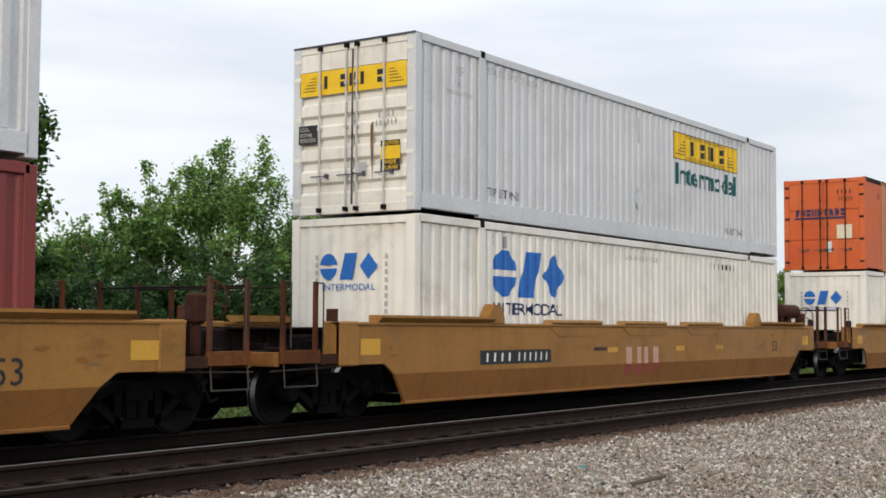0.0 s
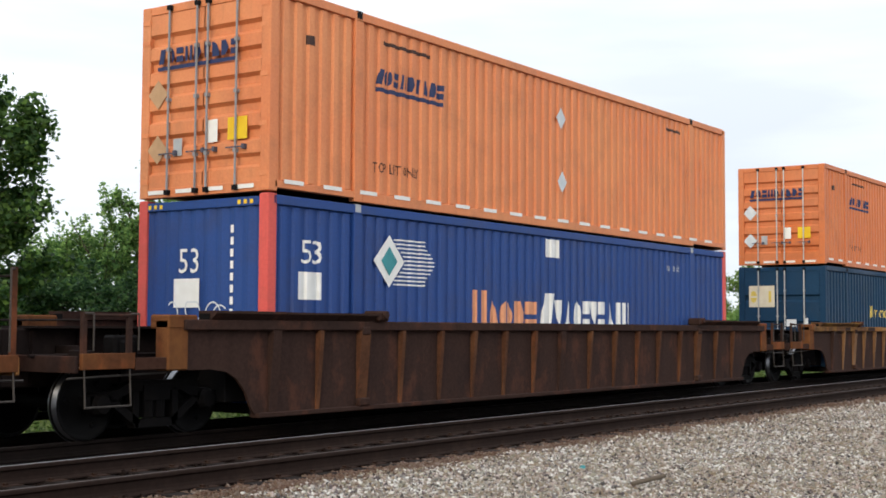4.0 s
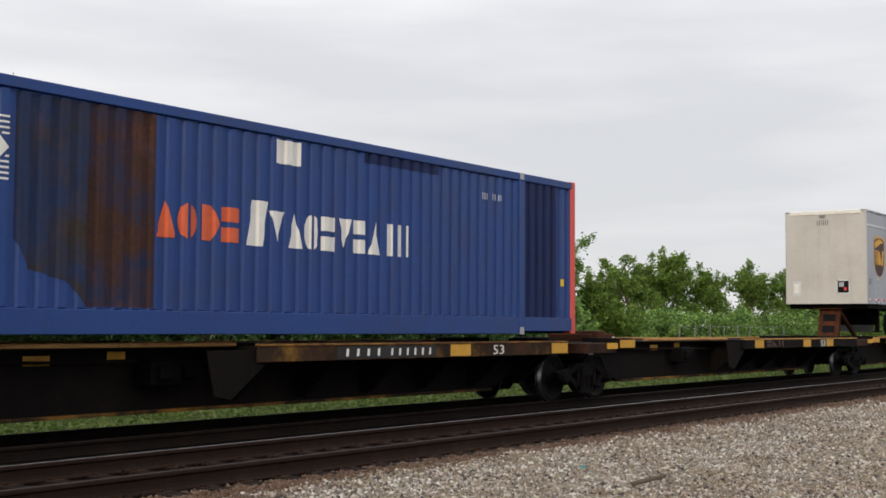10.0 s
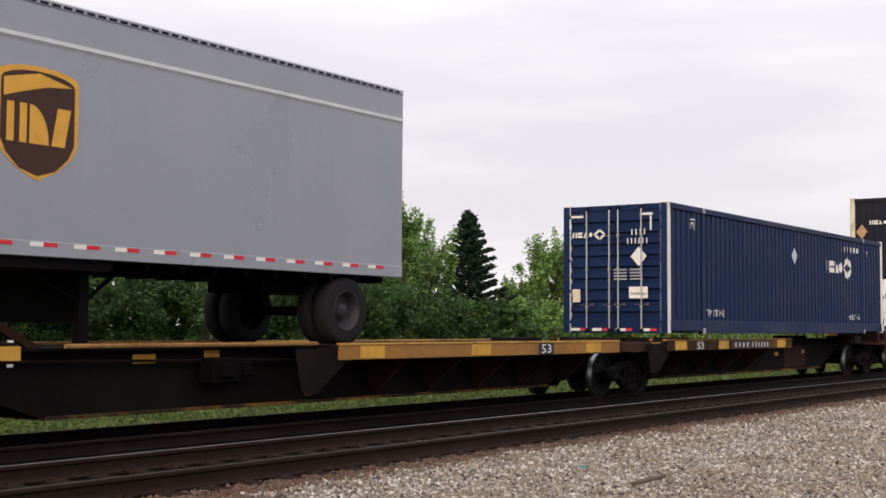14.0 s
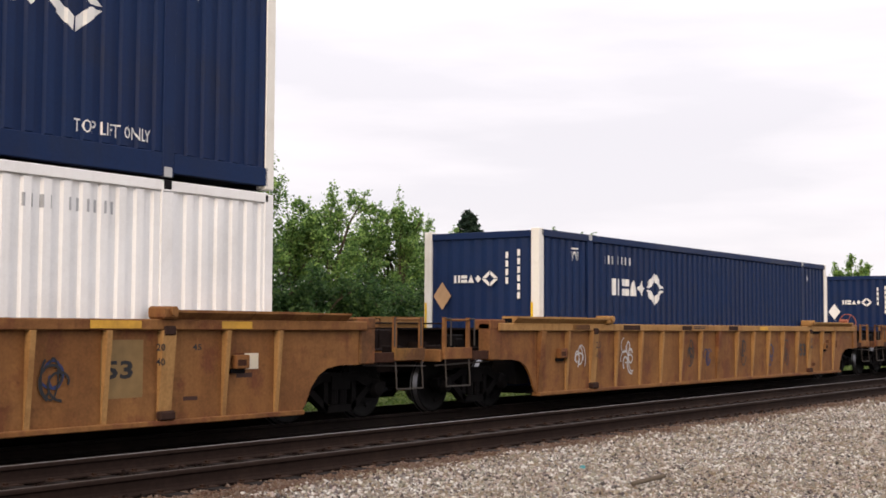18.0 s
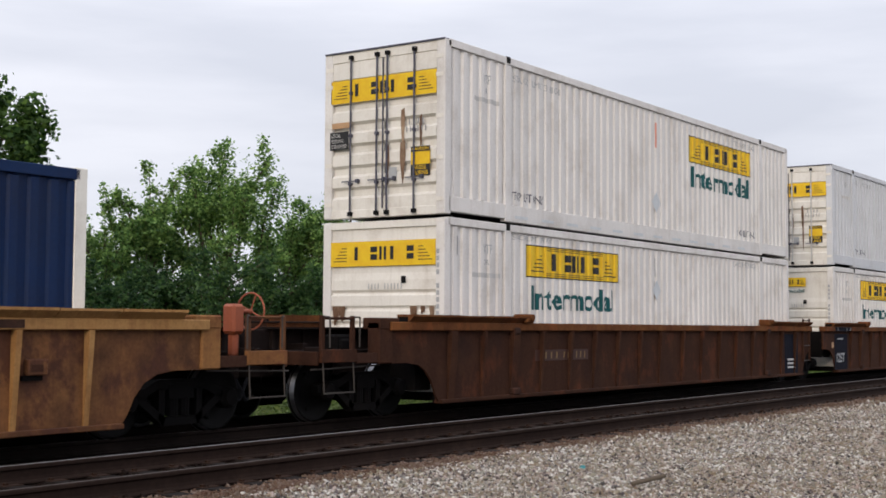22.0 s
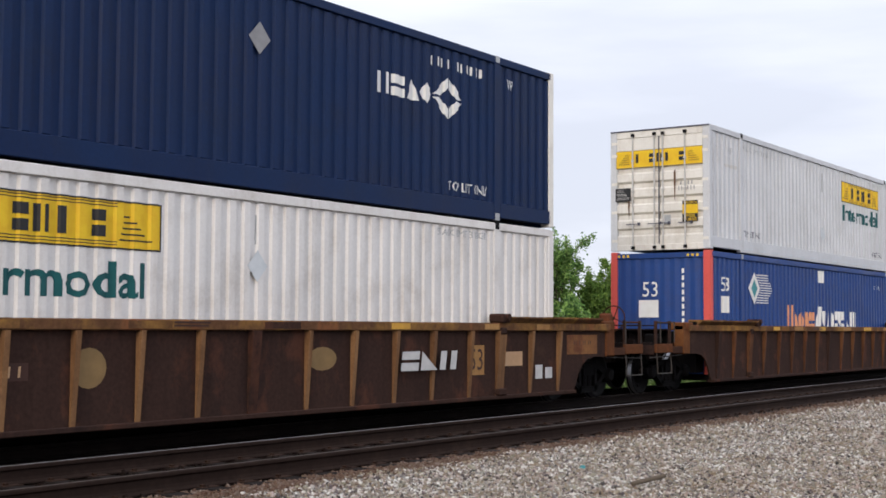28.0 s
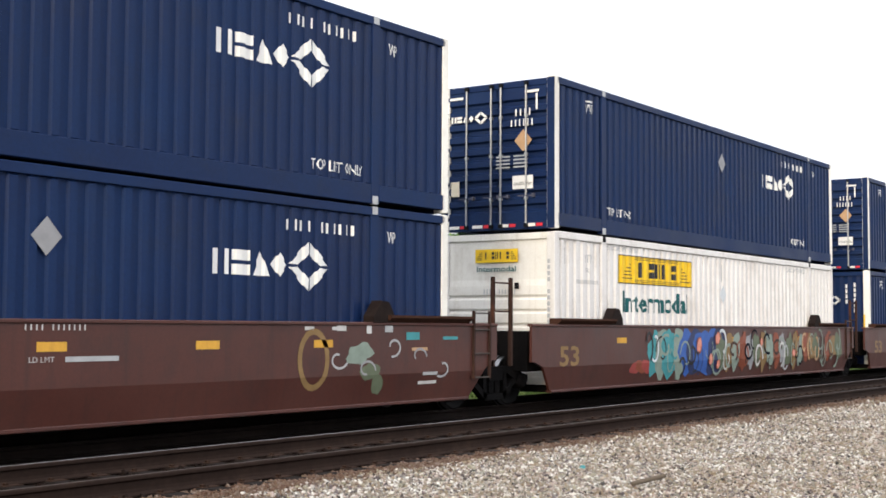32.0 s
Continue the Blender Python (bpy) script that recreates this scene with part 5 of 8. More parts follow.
def rib_mesh(w, s):
    bm = bmesh.new()
    prism(bm, [(s * 1.50, 0.255), (s * 1.518, 0.255), (s * 1.594, 1.20), (s * 1.604, 1.364), (s * 1.50, 1.364)], -w, w, "x")
    return bm


def flush(name, bm, mat, car, y=-1.50, label=""):
    return on_side(name, bm, mat, car, y, False, 0.004, label)


def slab_car(L, label, coat, trim, left=True, right=True, tabs=True, brake=None, seed=0, cone=None, group="railcars of the train"):
    """A well car with smooth sides that lean in at the foot."""
    car = root("well_car", L, 0, 0, label, "railcar", group)
    R = LC
    xl, xr = (-2.15 if left else -1.2), (R + 2.15 if right else R + 1.2)
    for s in (-1, 1):
        g = bmesh.new()
        # upper sheet with sloped ends, and the lower sheet that tapers in below the crease
        up = [(xl, 1.46), (xl, 0.86), (-1.05, 0.86), (-0.80, 0.70), (R + 0.80, 0.70), (R + 1.05, 0.86), (xr, 0.86), (xr, 1.46)]
        if not left:
            up[1], up[2] = (xl, 0.80), (-1.1, 0.80)
        prism(g, up, min(s * 1.52, s * 1.47), max(s * 1.52, s * 1.47))
        part("side_sheet", g, coat, car)
        g = bmesh.new()
        a = [g.verts.new((x, s * 1.52, 0.70)) for x in (-0.80, R + 0.80)] + [g.verts.new((x, s * 1.44, 0.25)) for x in (R + 0.42, -0.42)]
        b = [g.verts.new((v.co.x, v.co.y - s * 0.05, v.co.z)) for v in a]
        g.faces.new(a), g.faces.new(b[::-1])
        for i in range(4):
            j = (i + 1) % 4
            g.faces.new((a[j], a[i], b[i], b[j]))
        bmesh.ops.recalc_face_normals(g, faces=g.faces[:])
        grime = M["grimy_yellow"] if coat is M["yellow_car"] else coat
        part("lower_sheet", g, grime, car)
        lo, hi = sorted((s * 1.545, s * 1.42))
        part("top_chord", boxes((xl, xr, lo, hi, 1.44, 1.49), bevel=0.01), coat, car)
        part("bottom_sill", boxes((-0.42, R + 0.42, min(s * 1.47, s * 1.35), max(s * 1.47, s * 1.35), 0.22, 0.27), bevel=0.01), grime, car)
        for q, x0, x1 in ((1, xl + 0.9, 1.95), (-1, R - 1.95, xr - 0.9)):
            g = bmesh.new()
            prism(g, [(s * 1.54, 1.49), (s * 1.62, 1.56), (s * 1.62, 1.60), (s * 1.36, 1.60), (s * 1.36, 1.49)], x0, x1, "x")
            part("guide_lip", g, coat if coat is not M["oxide_car"] else M["rust_dark"], car)
        for x in (2.05, R - 2.05):
            g = bmesh.new()
            prism(g, [(x - 0.26, 1.49), (x + 0.26, 1.49), (x + 0.26, 1.60), (x + 0.12, 1.80), (x - 0.06, 1.82), (x - 0.26, 1.58)], min(s * 1.56, s * 1.36), max(s * 1.56, s * 1.36))
            part("guide_cone", g, cone or trim, car)
        if tabs:
            for x in (4.95, 7.9, 10.95):
                g = bmesh.new()
                prism(g, [(s * 1.545, 1.485), (s * 1.575, 1.52), (s * 1.565, 1.56), (s * 1.38, 1.57), (s * 1.36, 1.485)], x - 0.98, x + 0.98, "x")
                # the tab's sunlit look comes from this lighter tan
                part("guide_tab", g, M["tan_rib"], car)
                g = bmesh.new()
                prism(g, [(x - 1.02, 1.44), (x - 0.72, 1.27), (x + 0.72, 1.27), (x + 1.02, 1.44)], min(s * 1.515, s * 1.531), max(s * 1.515, s * 1.531))
                part("tab_plate", g, coat, car)
        if s < 0 and coat is M["yellow_car"]:
            rg = random.Random(int(L * 10))
            for k in range(9):
                x = rg.choice((rg.uniform(-1.05, -0.5), rg.uniform(R + 0.2, R + 1.0), rg.uniform(R - 1.8, R + 0.2)))
                z = rg.uniform(0.95, 1.38)
                w, h, p = rg.uniform(0.04, 0.13), rg.uniform(0.015, 0.04), rg.uniform(0, 6)
                flush("rust_stain", poly(bmesh.new(), [(x + w * (1 + 0.25 * math.sin(2 * t + p)) * math.cos(t), z + h * (1 + 0.3 * math.sin(3 * t + p)) * math.sin(t)) for t in (math.tau * i / 14 for i in range(14))]), M[("grimy_yellow", "ink_umber")[k % 2]], car, -1.52 - 0.0006 * k)
        for q, free in ((-1, left), (1, right)):
            x = xl if q < 0 else xr
            if free:
                part("end_block", boxes((min(x, x + 0.45 * -q), max(x, x + 0.45 * -q), min(s * 1.54, s * 1.2), max(s * 1.54, s * 1.2), 0.84, 1.5), bevel=0.02), coat if coat is not M["oxide_car"] else M["rust_dark"], car)
                part("end_post", boxes((x + q * 0.05 - 0.06, x + q * 0.05 + 0.06, min(s * 1.50, s * 1.36), max(s * 1.50, s * 1.36), 1.5, 1.68), bevel=0.01), M["brown_car"], car)
                k = x + 0.7 * -q
                if s < 0:
                    flush("yellow_panel", rects((k - 0.2, k + 0.28, 1.0, 1.24)), M["yellow_fresh"], car, -1.52)
    for x in (0.0, 3.8, 7.8, 11.8, R - 0.5):
        cached("floor_beam", "floor_beam", lambda: boxes((0.0, 0.5, -1.44, 1.44, 0.20, 0.335), bevel=0.01), M["black_steel"], car, Matrix.Translation((x, 0, 0)))
    for free, rgt in ((left, False), (right, True)):
        if free:
            end_gear(car, rgt, M["black_steel"] if coat is M["oxide_car"] else M["grimy_yellow"], M["rust_chord"] if coat is not M["oxide_car"] else trim, M["rust_hitch"] if coat is not M["oxide_car"] else M["rust_dark"], (M["rust_dark"] if coat is not M["oxide_car"] else brake) if rgt or coat is M["oxide_car"] else None, 2.06 if coat is not M["oxide_car"] else 1.58, 0.57)
            truck(car, R + 1.8 if rgt else -1.8)
            if coat is M["oxide_car"] and not rgt:
                part("brake_housing", boxes((-2.75, -1.75, -1.05, -0.35, 1.412, 1.86), (-2.62, -1.9, -1.12, -0.3, 1.5, 1.98), bevel=0.08), M["spine_steel"], car)
                part("air_reservoir", lathe(bmesh.new(), [(-2.6, 0.06), (-2.55, 0.17), (-1.55, 0.17), (-1.5, 0.06)], "x", 16, (0, -1.2, 1.26)), M["rust_dark"], car)
                part("hose_bracket", boxes((-3.3, -3.05, -0.95, -0.5, 1.30, 2.02), (-3.36, -2.98, -0.9, -0.55, 1.85, 2.16), bevel=0.05), M["rust_dark"], car)
                part("tall_post", boxes((-1.55, -1.47, -1.50, -1.43, 0.95, 2.05)), M["black_steel"], car)
                part("tall_post", boxes((-2.2, -2.14, -1.50, -1.44, 0.95, 1.85)), M["black_steel"], car)
                for z in (1.28, 1.52):
                    part("side_rail", rod(bmesh.new(), (-3.3, -1.47, z), (-1.5, -1.47, z), 0.018, n=6), M["grab"], car)
            if rgt and L > 0 and coat is not M["oxide_car"]:
                tank = boxes((-1.62, -1.42, -1.1, -0.9, 0.98, 1.8), (-1.0, -0.9, -1.1, -0.9, 1.3, 1.8))
                lathe(tank, [(-2.15, 0.08), (-2.1, 0.19), (-0.86, 0.19), (-0.8, 0.08)], "x", 18, (0, -1.0, 1.90))
                part("air_reservoir", mirror(tank, MID) if rgt else tank, M["rust_dark"], car)
        else:
            joint(car, rgt, M["brown_car"])
            for s in (-1, 1):
                for dx in ((0, 0.58) if rgt else ()):
                    x = R + 1.22 + dx
                    part("end_post", boxes((x - 0.03, x + 0.03, s * 1.42 - 0.03, s * 1.42 + 0.03, 0.75, 2.30)), M["brown_car"], car)
                for z in ((1.7, 2.2) if rgt else ()):
                    part("post_rung", rod(bmesh.new(), (R + 1.22, s * 1.42, z), (R + 1.80, s * 1.42, z), 0.016, n=6), M["brown_car"], car)
            if rgt:
                truck(car, R + 1.85)
    return car


def number_plate(car, x0, x1, z0, z1, y, ink="ink_white", ground="ink_black"):
    """A dark field with plain bars where the car's number stands."""
    flush("number_field", rects((x0, x1, z0, z1)), M[ground], car, y)
    w, h = x1 - x0, z1 - z0
    bars(flush, "||||", x0 + 0.06 * w, x0 + 0.42 * w, z0 + 0.18 * h, z1 - 0.18 * h, M[ink], car, 0.4, 0.1, y=y - 0.003)
    bars(flush, "||||||", x0 + 0.50 * w, x0 + 0.95 * w, z0 + 0.18 * h, z1 - 0.18 * h, M[ink], car, 0.4, 0.1, y=y - 0.003)


# ---- spine cars and trailers ----
def spine_car(x0, x1, label, platform, left_end=False, right_end=False, hitch=None, mirror_it=False, sill="spine_sill", edge="mixed_chord", group="railcars of the train"):
    """A unit from truck centre x0 to truck centre x1: one deep beam with a wheel platform. platform: (a, b) along the beam."""
    car = root("spine_car", x0, 0, 0, label, "railcar", group)
    W = x1 - x0
    g = bmesh.new()
    prism(g, [(-0.3, 1.12), (-0.3, 0.78), (1.2, 0.74), (2.6, 0.28), (W - 2.6, 0.28), (W - 1.2, 0.74), (W + 0.3, 0.78), (W + 0.3, 1.12)], -0.42, 0.42)
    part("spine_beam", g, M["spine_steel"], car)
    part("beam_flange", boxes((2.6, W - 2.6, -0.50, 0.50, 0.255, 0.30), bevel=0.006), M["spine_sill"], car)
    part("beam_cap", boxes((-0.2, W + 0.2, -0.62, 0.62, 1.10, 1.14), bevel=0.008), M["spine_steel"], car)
    a, b = platform
    for s in (-1, 1):
        part("wheel_platform", boxes((a, b, min(s * 0.55, s * 1.46), max(s * 0.55, s * 1.46), 1.10, 1.15)), M["spine_steel"], car)
        part("platform_sill", boxes((a, b, min(s * 1.5, s * 1.44), max(s * 1.5, s * 1.44), 0.93, 1.17), bevel=0.008), M[sill] if s < 0 else M["spine_steel"], car)
        part("platform_edge", boxes((a, b, min(s * 1.515, s * 1.42), max(s * 1.515, s * 1.42), 1.15, 1.18), bevel=0.004), M[edge], car)
        for x in np.arange(a + 0.5, b, 1.55):
            g = bmesh.new()
            prism(g, [(s * 1.45, 1.10), (s * 0.42, 1.10), (s * 0.42, 0.36), (s * 0.55, 0.36)], -0.05, 0.05, "x")
            o = part("bracket", g, M["spine_steel"] if not mirror_it else M["brown_car"], car)
            o.location.x = x
        for u, v in ((1.0, 1.6), (W - 1.9, W - 1.3)):
            part("container_arm", boxes((u, v, min(s * 0.4, s * 1.30), max(s * 0.4, s * 1.30), 0.98, 1.22), bevel=0.015), M["spine_steel"], car)
        part("arm_tip", boxes((1.0, 1.6, min(s * 1.30, s * 1.34), max(s * 1.30, s * 1.34), 1.02, 1.18)), M["yellow_fresh"], car)
    for s in (-1, 1):
        g = bmesh.new()
        prism(g, [(a - 0.9, 1.10), (a - 0.75, 0.50), (a - 0.45, 0.45), (a + 0.25, 0.93), (a + 0.25, 1.10)], min(s * 1.40, s * 1.43), max(s * 1.40, s * 1.43))
        part("platform_gusset", g, M["spine_steel"], car)
        part("side_pipe", rod(bmesh.new(), (max(1.8, a - 4.6), s * 1.05, 1.17), (a, s * 1.05, 1.17), 0.03, n=6), M["tan_rib"], car)
    flush("yellow_tag", rects((a - 3.0, a - 2.6, 0.92, 1.04), (a - 1.7, a - 1.4, 0.98, 1.08)), M["yellow_fresh"], car, -0.425)
    part("valve_cluster", boxes((5.2, 5.75, -0.78, -0.43, 0.62, 0.98), (5.3, 5.55, -0.86, -0.76, 0.7, 0.9), (5.85, 6.1, -0.7, -0.43, 0.7, 0.92), bevel=0.03), M["black_steel"], car)
    part("brake_rod", rod(bmesh.new(), (2.0, -0.52, 0.98), (a + 2.0, -0.52, 0.90), 0.022, n=6), M["dirty_sill"], car)
    part("white_tag", boxes((1.95, 2.03, -0.64, -0.62, 0.92, 1.24)), M["tape_white"], car)
    if hitch is not None:
        g = bmesh.new()
        prism(g, [(hitch - 0.36, 1.14), (hitch - 0.24, 1.14), (hitch + 0.04, 2.06), (hitch - 0.08, 2.06)], -0.34, 0.34)
        box(g, hitch - 0.25, hitch + 0.28, -0.46, 0.46, 2.06, 2.2, bevel=0.02)
        stand = part("trailer_hitch", g, M["rust_hitch"], car)
        # openings are dark plates on the panel, their inner shade as colour
        for z in (1.32, 1.68):
            g = bmesh.new()
            dx = (z - 1.14) / 0.92 * 0.28
            prism(g, [(hitch - 0.365 + dx, z), (hitch - 0.35 + dx, z), (hitch - 0.35 + dx + 0.067, z + 0.22), (hitch - 0.365 + dx + 0.067, z + 0.22)], -0.2, 0.2)
            part("hitch_opening", g, M["dark_gap"], stand)
        for s in (-1, 1):
            g = bmesh.new()
            prism(g, [(hitch + 1.5, 1.14), (hitch + 1.7, 1.14), (hitch + 0.10, 1.98), (hitch, 1.9)], s * 0.30 - 0.05, s * 0.30 + 0.05)
            part("hitch_strut", g, M["rust_dark"], stand)
    for s in (-1, 1):
        part("side_bearing", boxes((-0.55, 0.75, min(s * 0.42, s * 1.34), max(s * 0.42, s * 1.34), 0.92, 1.12), bevel=0.01), M["brown_car"], car)
        part("bearing_tip", boxes((0.35, 0.75, min(s * 1.34, s * 1.38), max(s * 1.34, s * 1.38), 1.0, 1.12)), M["yellow_fresh"], car)
    truck(car, 0)
    for end, x, d in ((left_end, 0.0, -1), (right_end, W, 1)):
        if end:
            g = boxes((min(x, x + d * 2.2), max(x, x + d * 2.2), -0.35, 0.35, 0.62, 1.0))
            box(g, min(x + d * 2.0, x + d * 2.5), max(x + d * 2.0, x + d * 2.5), -0.08, 0.08, 0.72, 0.92)
            part("draft_sill", g, M["spine_steel"], car)
            g = boxes((min(x - d * 0.2, x + d * 2.0), max(x - d * 0.2, x + d * 2.0), -1.45, 1.45, 0.95, 1.02), (x + d * 1.95 - 0.05, x + d * 1.95 + 0.05, -1.48, 1.48, 0.82, 1.05))
            part("end_platform", g, M["brown_car"], car)
            g = bmesh.new()
            for s in (-1, 1):
                for u in (0.75, 1.4):
                    box(g, x + d * u - 0.03, x + d * u + 0.03, s * 1.45 - 0.03, s * 1.45 + 0.03, 0.42, 1.55)
                rod(g, (x + d * 0.75, s * 1.47, 0.46), (x + d * 1.4, s * 1.47, 0.46), 0.018, n=5)
                rod(g, (x + d * 0.75, s * 1.47, 0.72), (x + d * 1.4, s * 1.47, 0.72), 0.018, n=5)
                rod(g, (x + d * 0.75, s * 1.47, 1.5), (x + d * 1.4, s * 1.47, 1.5), 0.018, n=5)
            part("step_ladder", g, M["mixed_chord"] if d < 0 else M["rust_dark"], car)
            g = boxes((x + d * 1.75 - 0.12, x + d * 1.75 + 0.12, -0.95, -0.6, 1.0, 1.8), bevel=0.03)
            part("brake_stand", g, M["orange_brake"] if d < 0 else M["rust_dark"], car)
            g = bmesh.new()
            for q in range(18):
                t, u = math.tau * q / 18, math.tau * (q + 1) / 18
                rod(g, (x + d * 1.97, -0.78 + 0.26 * math.cos(t), 1.68 + 0.26 * math.sin(t)), (x + d * 1.97, -0.78 + 0.26 * math.cos(u), 1.68 + 0.26 * math.sin(u)), 0.014, n=5, caps=False)
            for q in range(3):
                t = math.tau * q / 3
                rod(g, (x + d * 1.97, -0.78, 1.68), (x + d * 1.97, -0.78 + 0.26 * math.cos(t), 1.68 + 0.26 * math.sin(t)), 0.011, n=5)
            rod(g, (x + d * 1.8, -0.78, 1.68), (x + d * 1.99, -0.78, 1.68), 0.03, n=8)
            part("brake_wheel", g, M["rust_dark"], car)
    if right_end:
        truck(car, W)
    return car


def trailer_wheel(t, x, z, r=0.50):
    for s in (-1, 1):
        for k, y in enumerate((1.13, 0.80)):
            g = bmesh.new()
            lathe(g, [(s * (y - 0.12), 0.30), (s * (y - 0.13), r - 0.06), (s * (y - 0.10), r), (s * (y + 0.10), r), (s * (y + 0.13), r - 0.06), (s * (y + 0.12), 0.30)], "y", 32, (x, 0, z), False)
            w = part("tyre", g, M["rubber"], t, smooth=True)
            g = bmesh.new()
            lathe(g, [(s * (y + 0.11), 0.305), (s * (y + 0.135), 0.30), (s * (y + 0.12), 0.285), (s * (y - 0.02), 0.25), (s * (y - 0.04), 0.15), (s * (y + 0.03), 0.12), (s * (y + 0.06), 0.09), (s * (y + 0.07), 0.02)], "y", 24, (x, 0, z), False)
            if k == 0:
                part("rim", g, M["ink_rim"], w, smooth=True)
            else:
                g.free()


def shield(t, x0, x1, z0, z1):
    """Brown shield with a golden edge and top, and three plain golden blocks."""
    def outline(k):
        w, h, cx = (x1 - x0) * k, (z1 - z0), (x0 + x1) / 2
        d = (1 - k) * 0.5 * (x1 - x0)
        pts = [(cx - w / 2, z1 - 0.10 * h - d), (cx - w / 2, z0 + 0.34 * h), (cx - w * 0.42, z0 + 0.22 * h), (cx - w * 0.25, z0 + 0.10 * h), (cx, z0 + d), (cx + w * 0.25, z0 + 0.10 * h), (cx + w * 0.42, z0 + 0.22 * h), (cx + w / 2, z0 + 0.34 * h), (cx + w / 2, z1 - 0.10 * h - d)]
        return pts + [(cx + w / 2 * math.cos(a), z1 - 0.10 * h - d + 0.10 * h * math.sin(a)) for a in (math.pi * i / 8 for i in range(1, 8))]
    flush("logo_shield", poly(bmesh.new(), outline(1.0)), M["shield_gold"], t, -HW - 0.002)
    flush("shield_field", poly(bmesh.new(), outline(0.9)), M["ink_brown"], t, -HW - 0.005)
    w, h = x1 - x0, z1 - z0
    top = [(x0 + 0.08 * w, z1 - 0.14 * h), (x0 + 0.08 * w, z1 - 0.30 * h), (x0 + 0.3 * w, z1 - 0.24 * h), (x0 + 0.6 * w, z1 - 0.17 * h), (x0 + 0.92 * w, z1 - 0.14 * h), (x0 + 0.5 * w, z1 - 0.06 * h)]
    flush("shield_top", poly(bmesh.new(), top), M["shield_gold"], t, -HW - 0.008)
    logo(flush, "shield_shape", "4)2", x0 + 0.12 * w, x0 + 0.90 * w, z0 + 0.32 * h, z0 + 0.66 * h, M["shield_gold"], t, 0.12, y=-HW - 0.009)


def semi_trailer(x0, length, label, axles, z0, z1, skirt=None, cut_nose=False, badge=(0.78, 1.92, 0.82, 2.18)):
    """A box trailer; x0 is its nose. Heights are over the rail heads."""
    t = root("semi_trailer", x0, 0, 1.15, label, "semi trailer", "trailers on the train")
    lo, hi, n = z0 - 1.15, z1 - 1.15, 0.05
    out = [(n, -HW), (length, -HW), (length, HW), (n, HW), (0.0, HW - n), (0.0, -HW + n)] if not cut_nose else [(0.42, -HW), (length, -HW), (length, HW), (0.42, HW), (0.0, HW - 0.55), (0.0, -HW + 0.55)]
    for s in (-1, 1):
        lo2, hi2 = sorted((s * HW, s * (HW - 0.03)))
        xs = 0.42 if cut_nose else n
        part("side_skin", boxes((xs, length, lo2, hi2, lo + 0.17, hi - 0.06), bevel=0.004), M["grey_alu"], t)
        lo3, hi3 = sorted((s * (HW + 0.012), s * (HW - 0.05)))
        part("bottom_rail", boxes((xs, length, lo3, hi3, lo, lo + 0.18), bevel=0.008), M["grey_alu"], t)
        part("top_rail", boxes((xs, length, lo3, hi3, hi - 0.08, hi), bevel=0.01), M["grey_alu"], t)
        part("belt_rail", boxes((xs + 0.05, length, min(s * (HW + 0.010), s * HW), max(s * (HW + 0.010), s * HW), hi - 0.50, hi - 0.45)), M["ink_lightgrey"], t)
        # thin grey strip that draws the shadow line below the belt rail
        part("belt_shadow_gap", boxes((xs + 0.05, length, min(s * (HW + 0.004), s * HW), max(s * (HW + 0.004), s * HW), hi - 0.535, hi - 0.52)), M["ink_grey"], t)
        tagged(part("rivet_row", boxes(*[(x, x + 0.07 + 0.05 * math.sin(37 * x), min(s * (HW + 0.014), s * HW), max(s * (HW + 0.014), s * HW), hi - 0.062, hi - 0.028) for x in np.arange(xs + 0.3, length - 0.2, 0.17)]), M["ink_night"], t), kind="stuff")
    part("roof", prism(bmesh.new(), [(x, y) for x, y in out], hi - 0.03, hi + 0.005, "z"), M["ink_lightgrey"], t)
    part("floor", prism(bmesh.new(), [(x * 0.99 + 0.06, y * 0.96) for x, y in out], lo + 0.02, lo + 0.15, "z"), M["dark_gap"], t)
    g = bmesh.new()
    nose = [out[0], out[5], out[4], out[3]]
    pts = [(a[0], a[1]) for a in nose]
    for (xa, ya), (xb, yb) in zip(pts, pts[1:]):
        g.faces.new([g.verts.new(p) for p in ((xa, ya, lo), (xb, yb, lo), (xb, yb, hi), (xa, ya, hi))])
    bmesh.ops.recalc_face_normals(g, faces=g.faces[:])
    part("nose_panel", g, M["trailer_white"], t)
    part("nose_cap", boxes((-0.02, 0.1, -HW + 0.15 + (0.4 if cut_nose else 0), HW - 0.15 - (0.4 if cut_nose else 0), hi - 0.12, hi + 0.01), bevel=0.015), M["tape_white"], t)
    part("rear_door", boxes((length - 0.04, length + 0.01, -HW + 0.02, HW - 0.02, lo + 0.05, hi - 0.03), bevel=0.006), M["ink_lightgrey"], t)
    # gladhand box and hatch on the nose
    k = 0.0 if not cut_nose else 0.4
    on_end("connector_box", rects((1.70 - k * 0.2, 2.05 - k * 0.2, lo + 0.35, lo + 0.72)), M["dark_gap"], t, -0.006)
    on_end("connector_rim", rects((1.66 - k * 0.2, 1.70 - k * 0.2, lo + 0.31, lo + 0.76), (2.05 - k * 0.2, 2.09 - k * 0.2, lo + 0.31, lo + 0.76), (1.66 - k * 0.2, 2.09 - k * 0.2, lo + 0.72, lo + 0.76), (1.66 - k * 0.2, 2.09 - k * 0.2, lo + 0.31, lo + 0.35)), M["ink_lightgrey"], t, -0.010)
    on_end("red_gladhand", rects((1.90 - k * 0.2, 1.98 - k * 0.2, lo + 0.42, lo + 0.52)), M["ink_red"], t, -0.009)
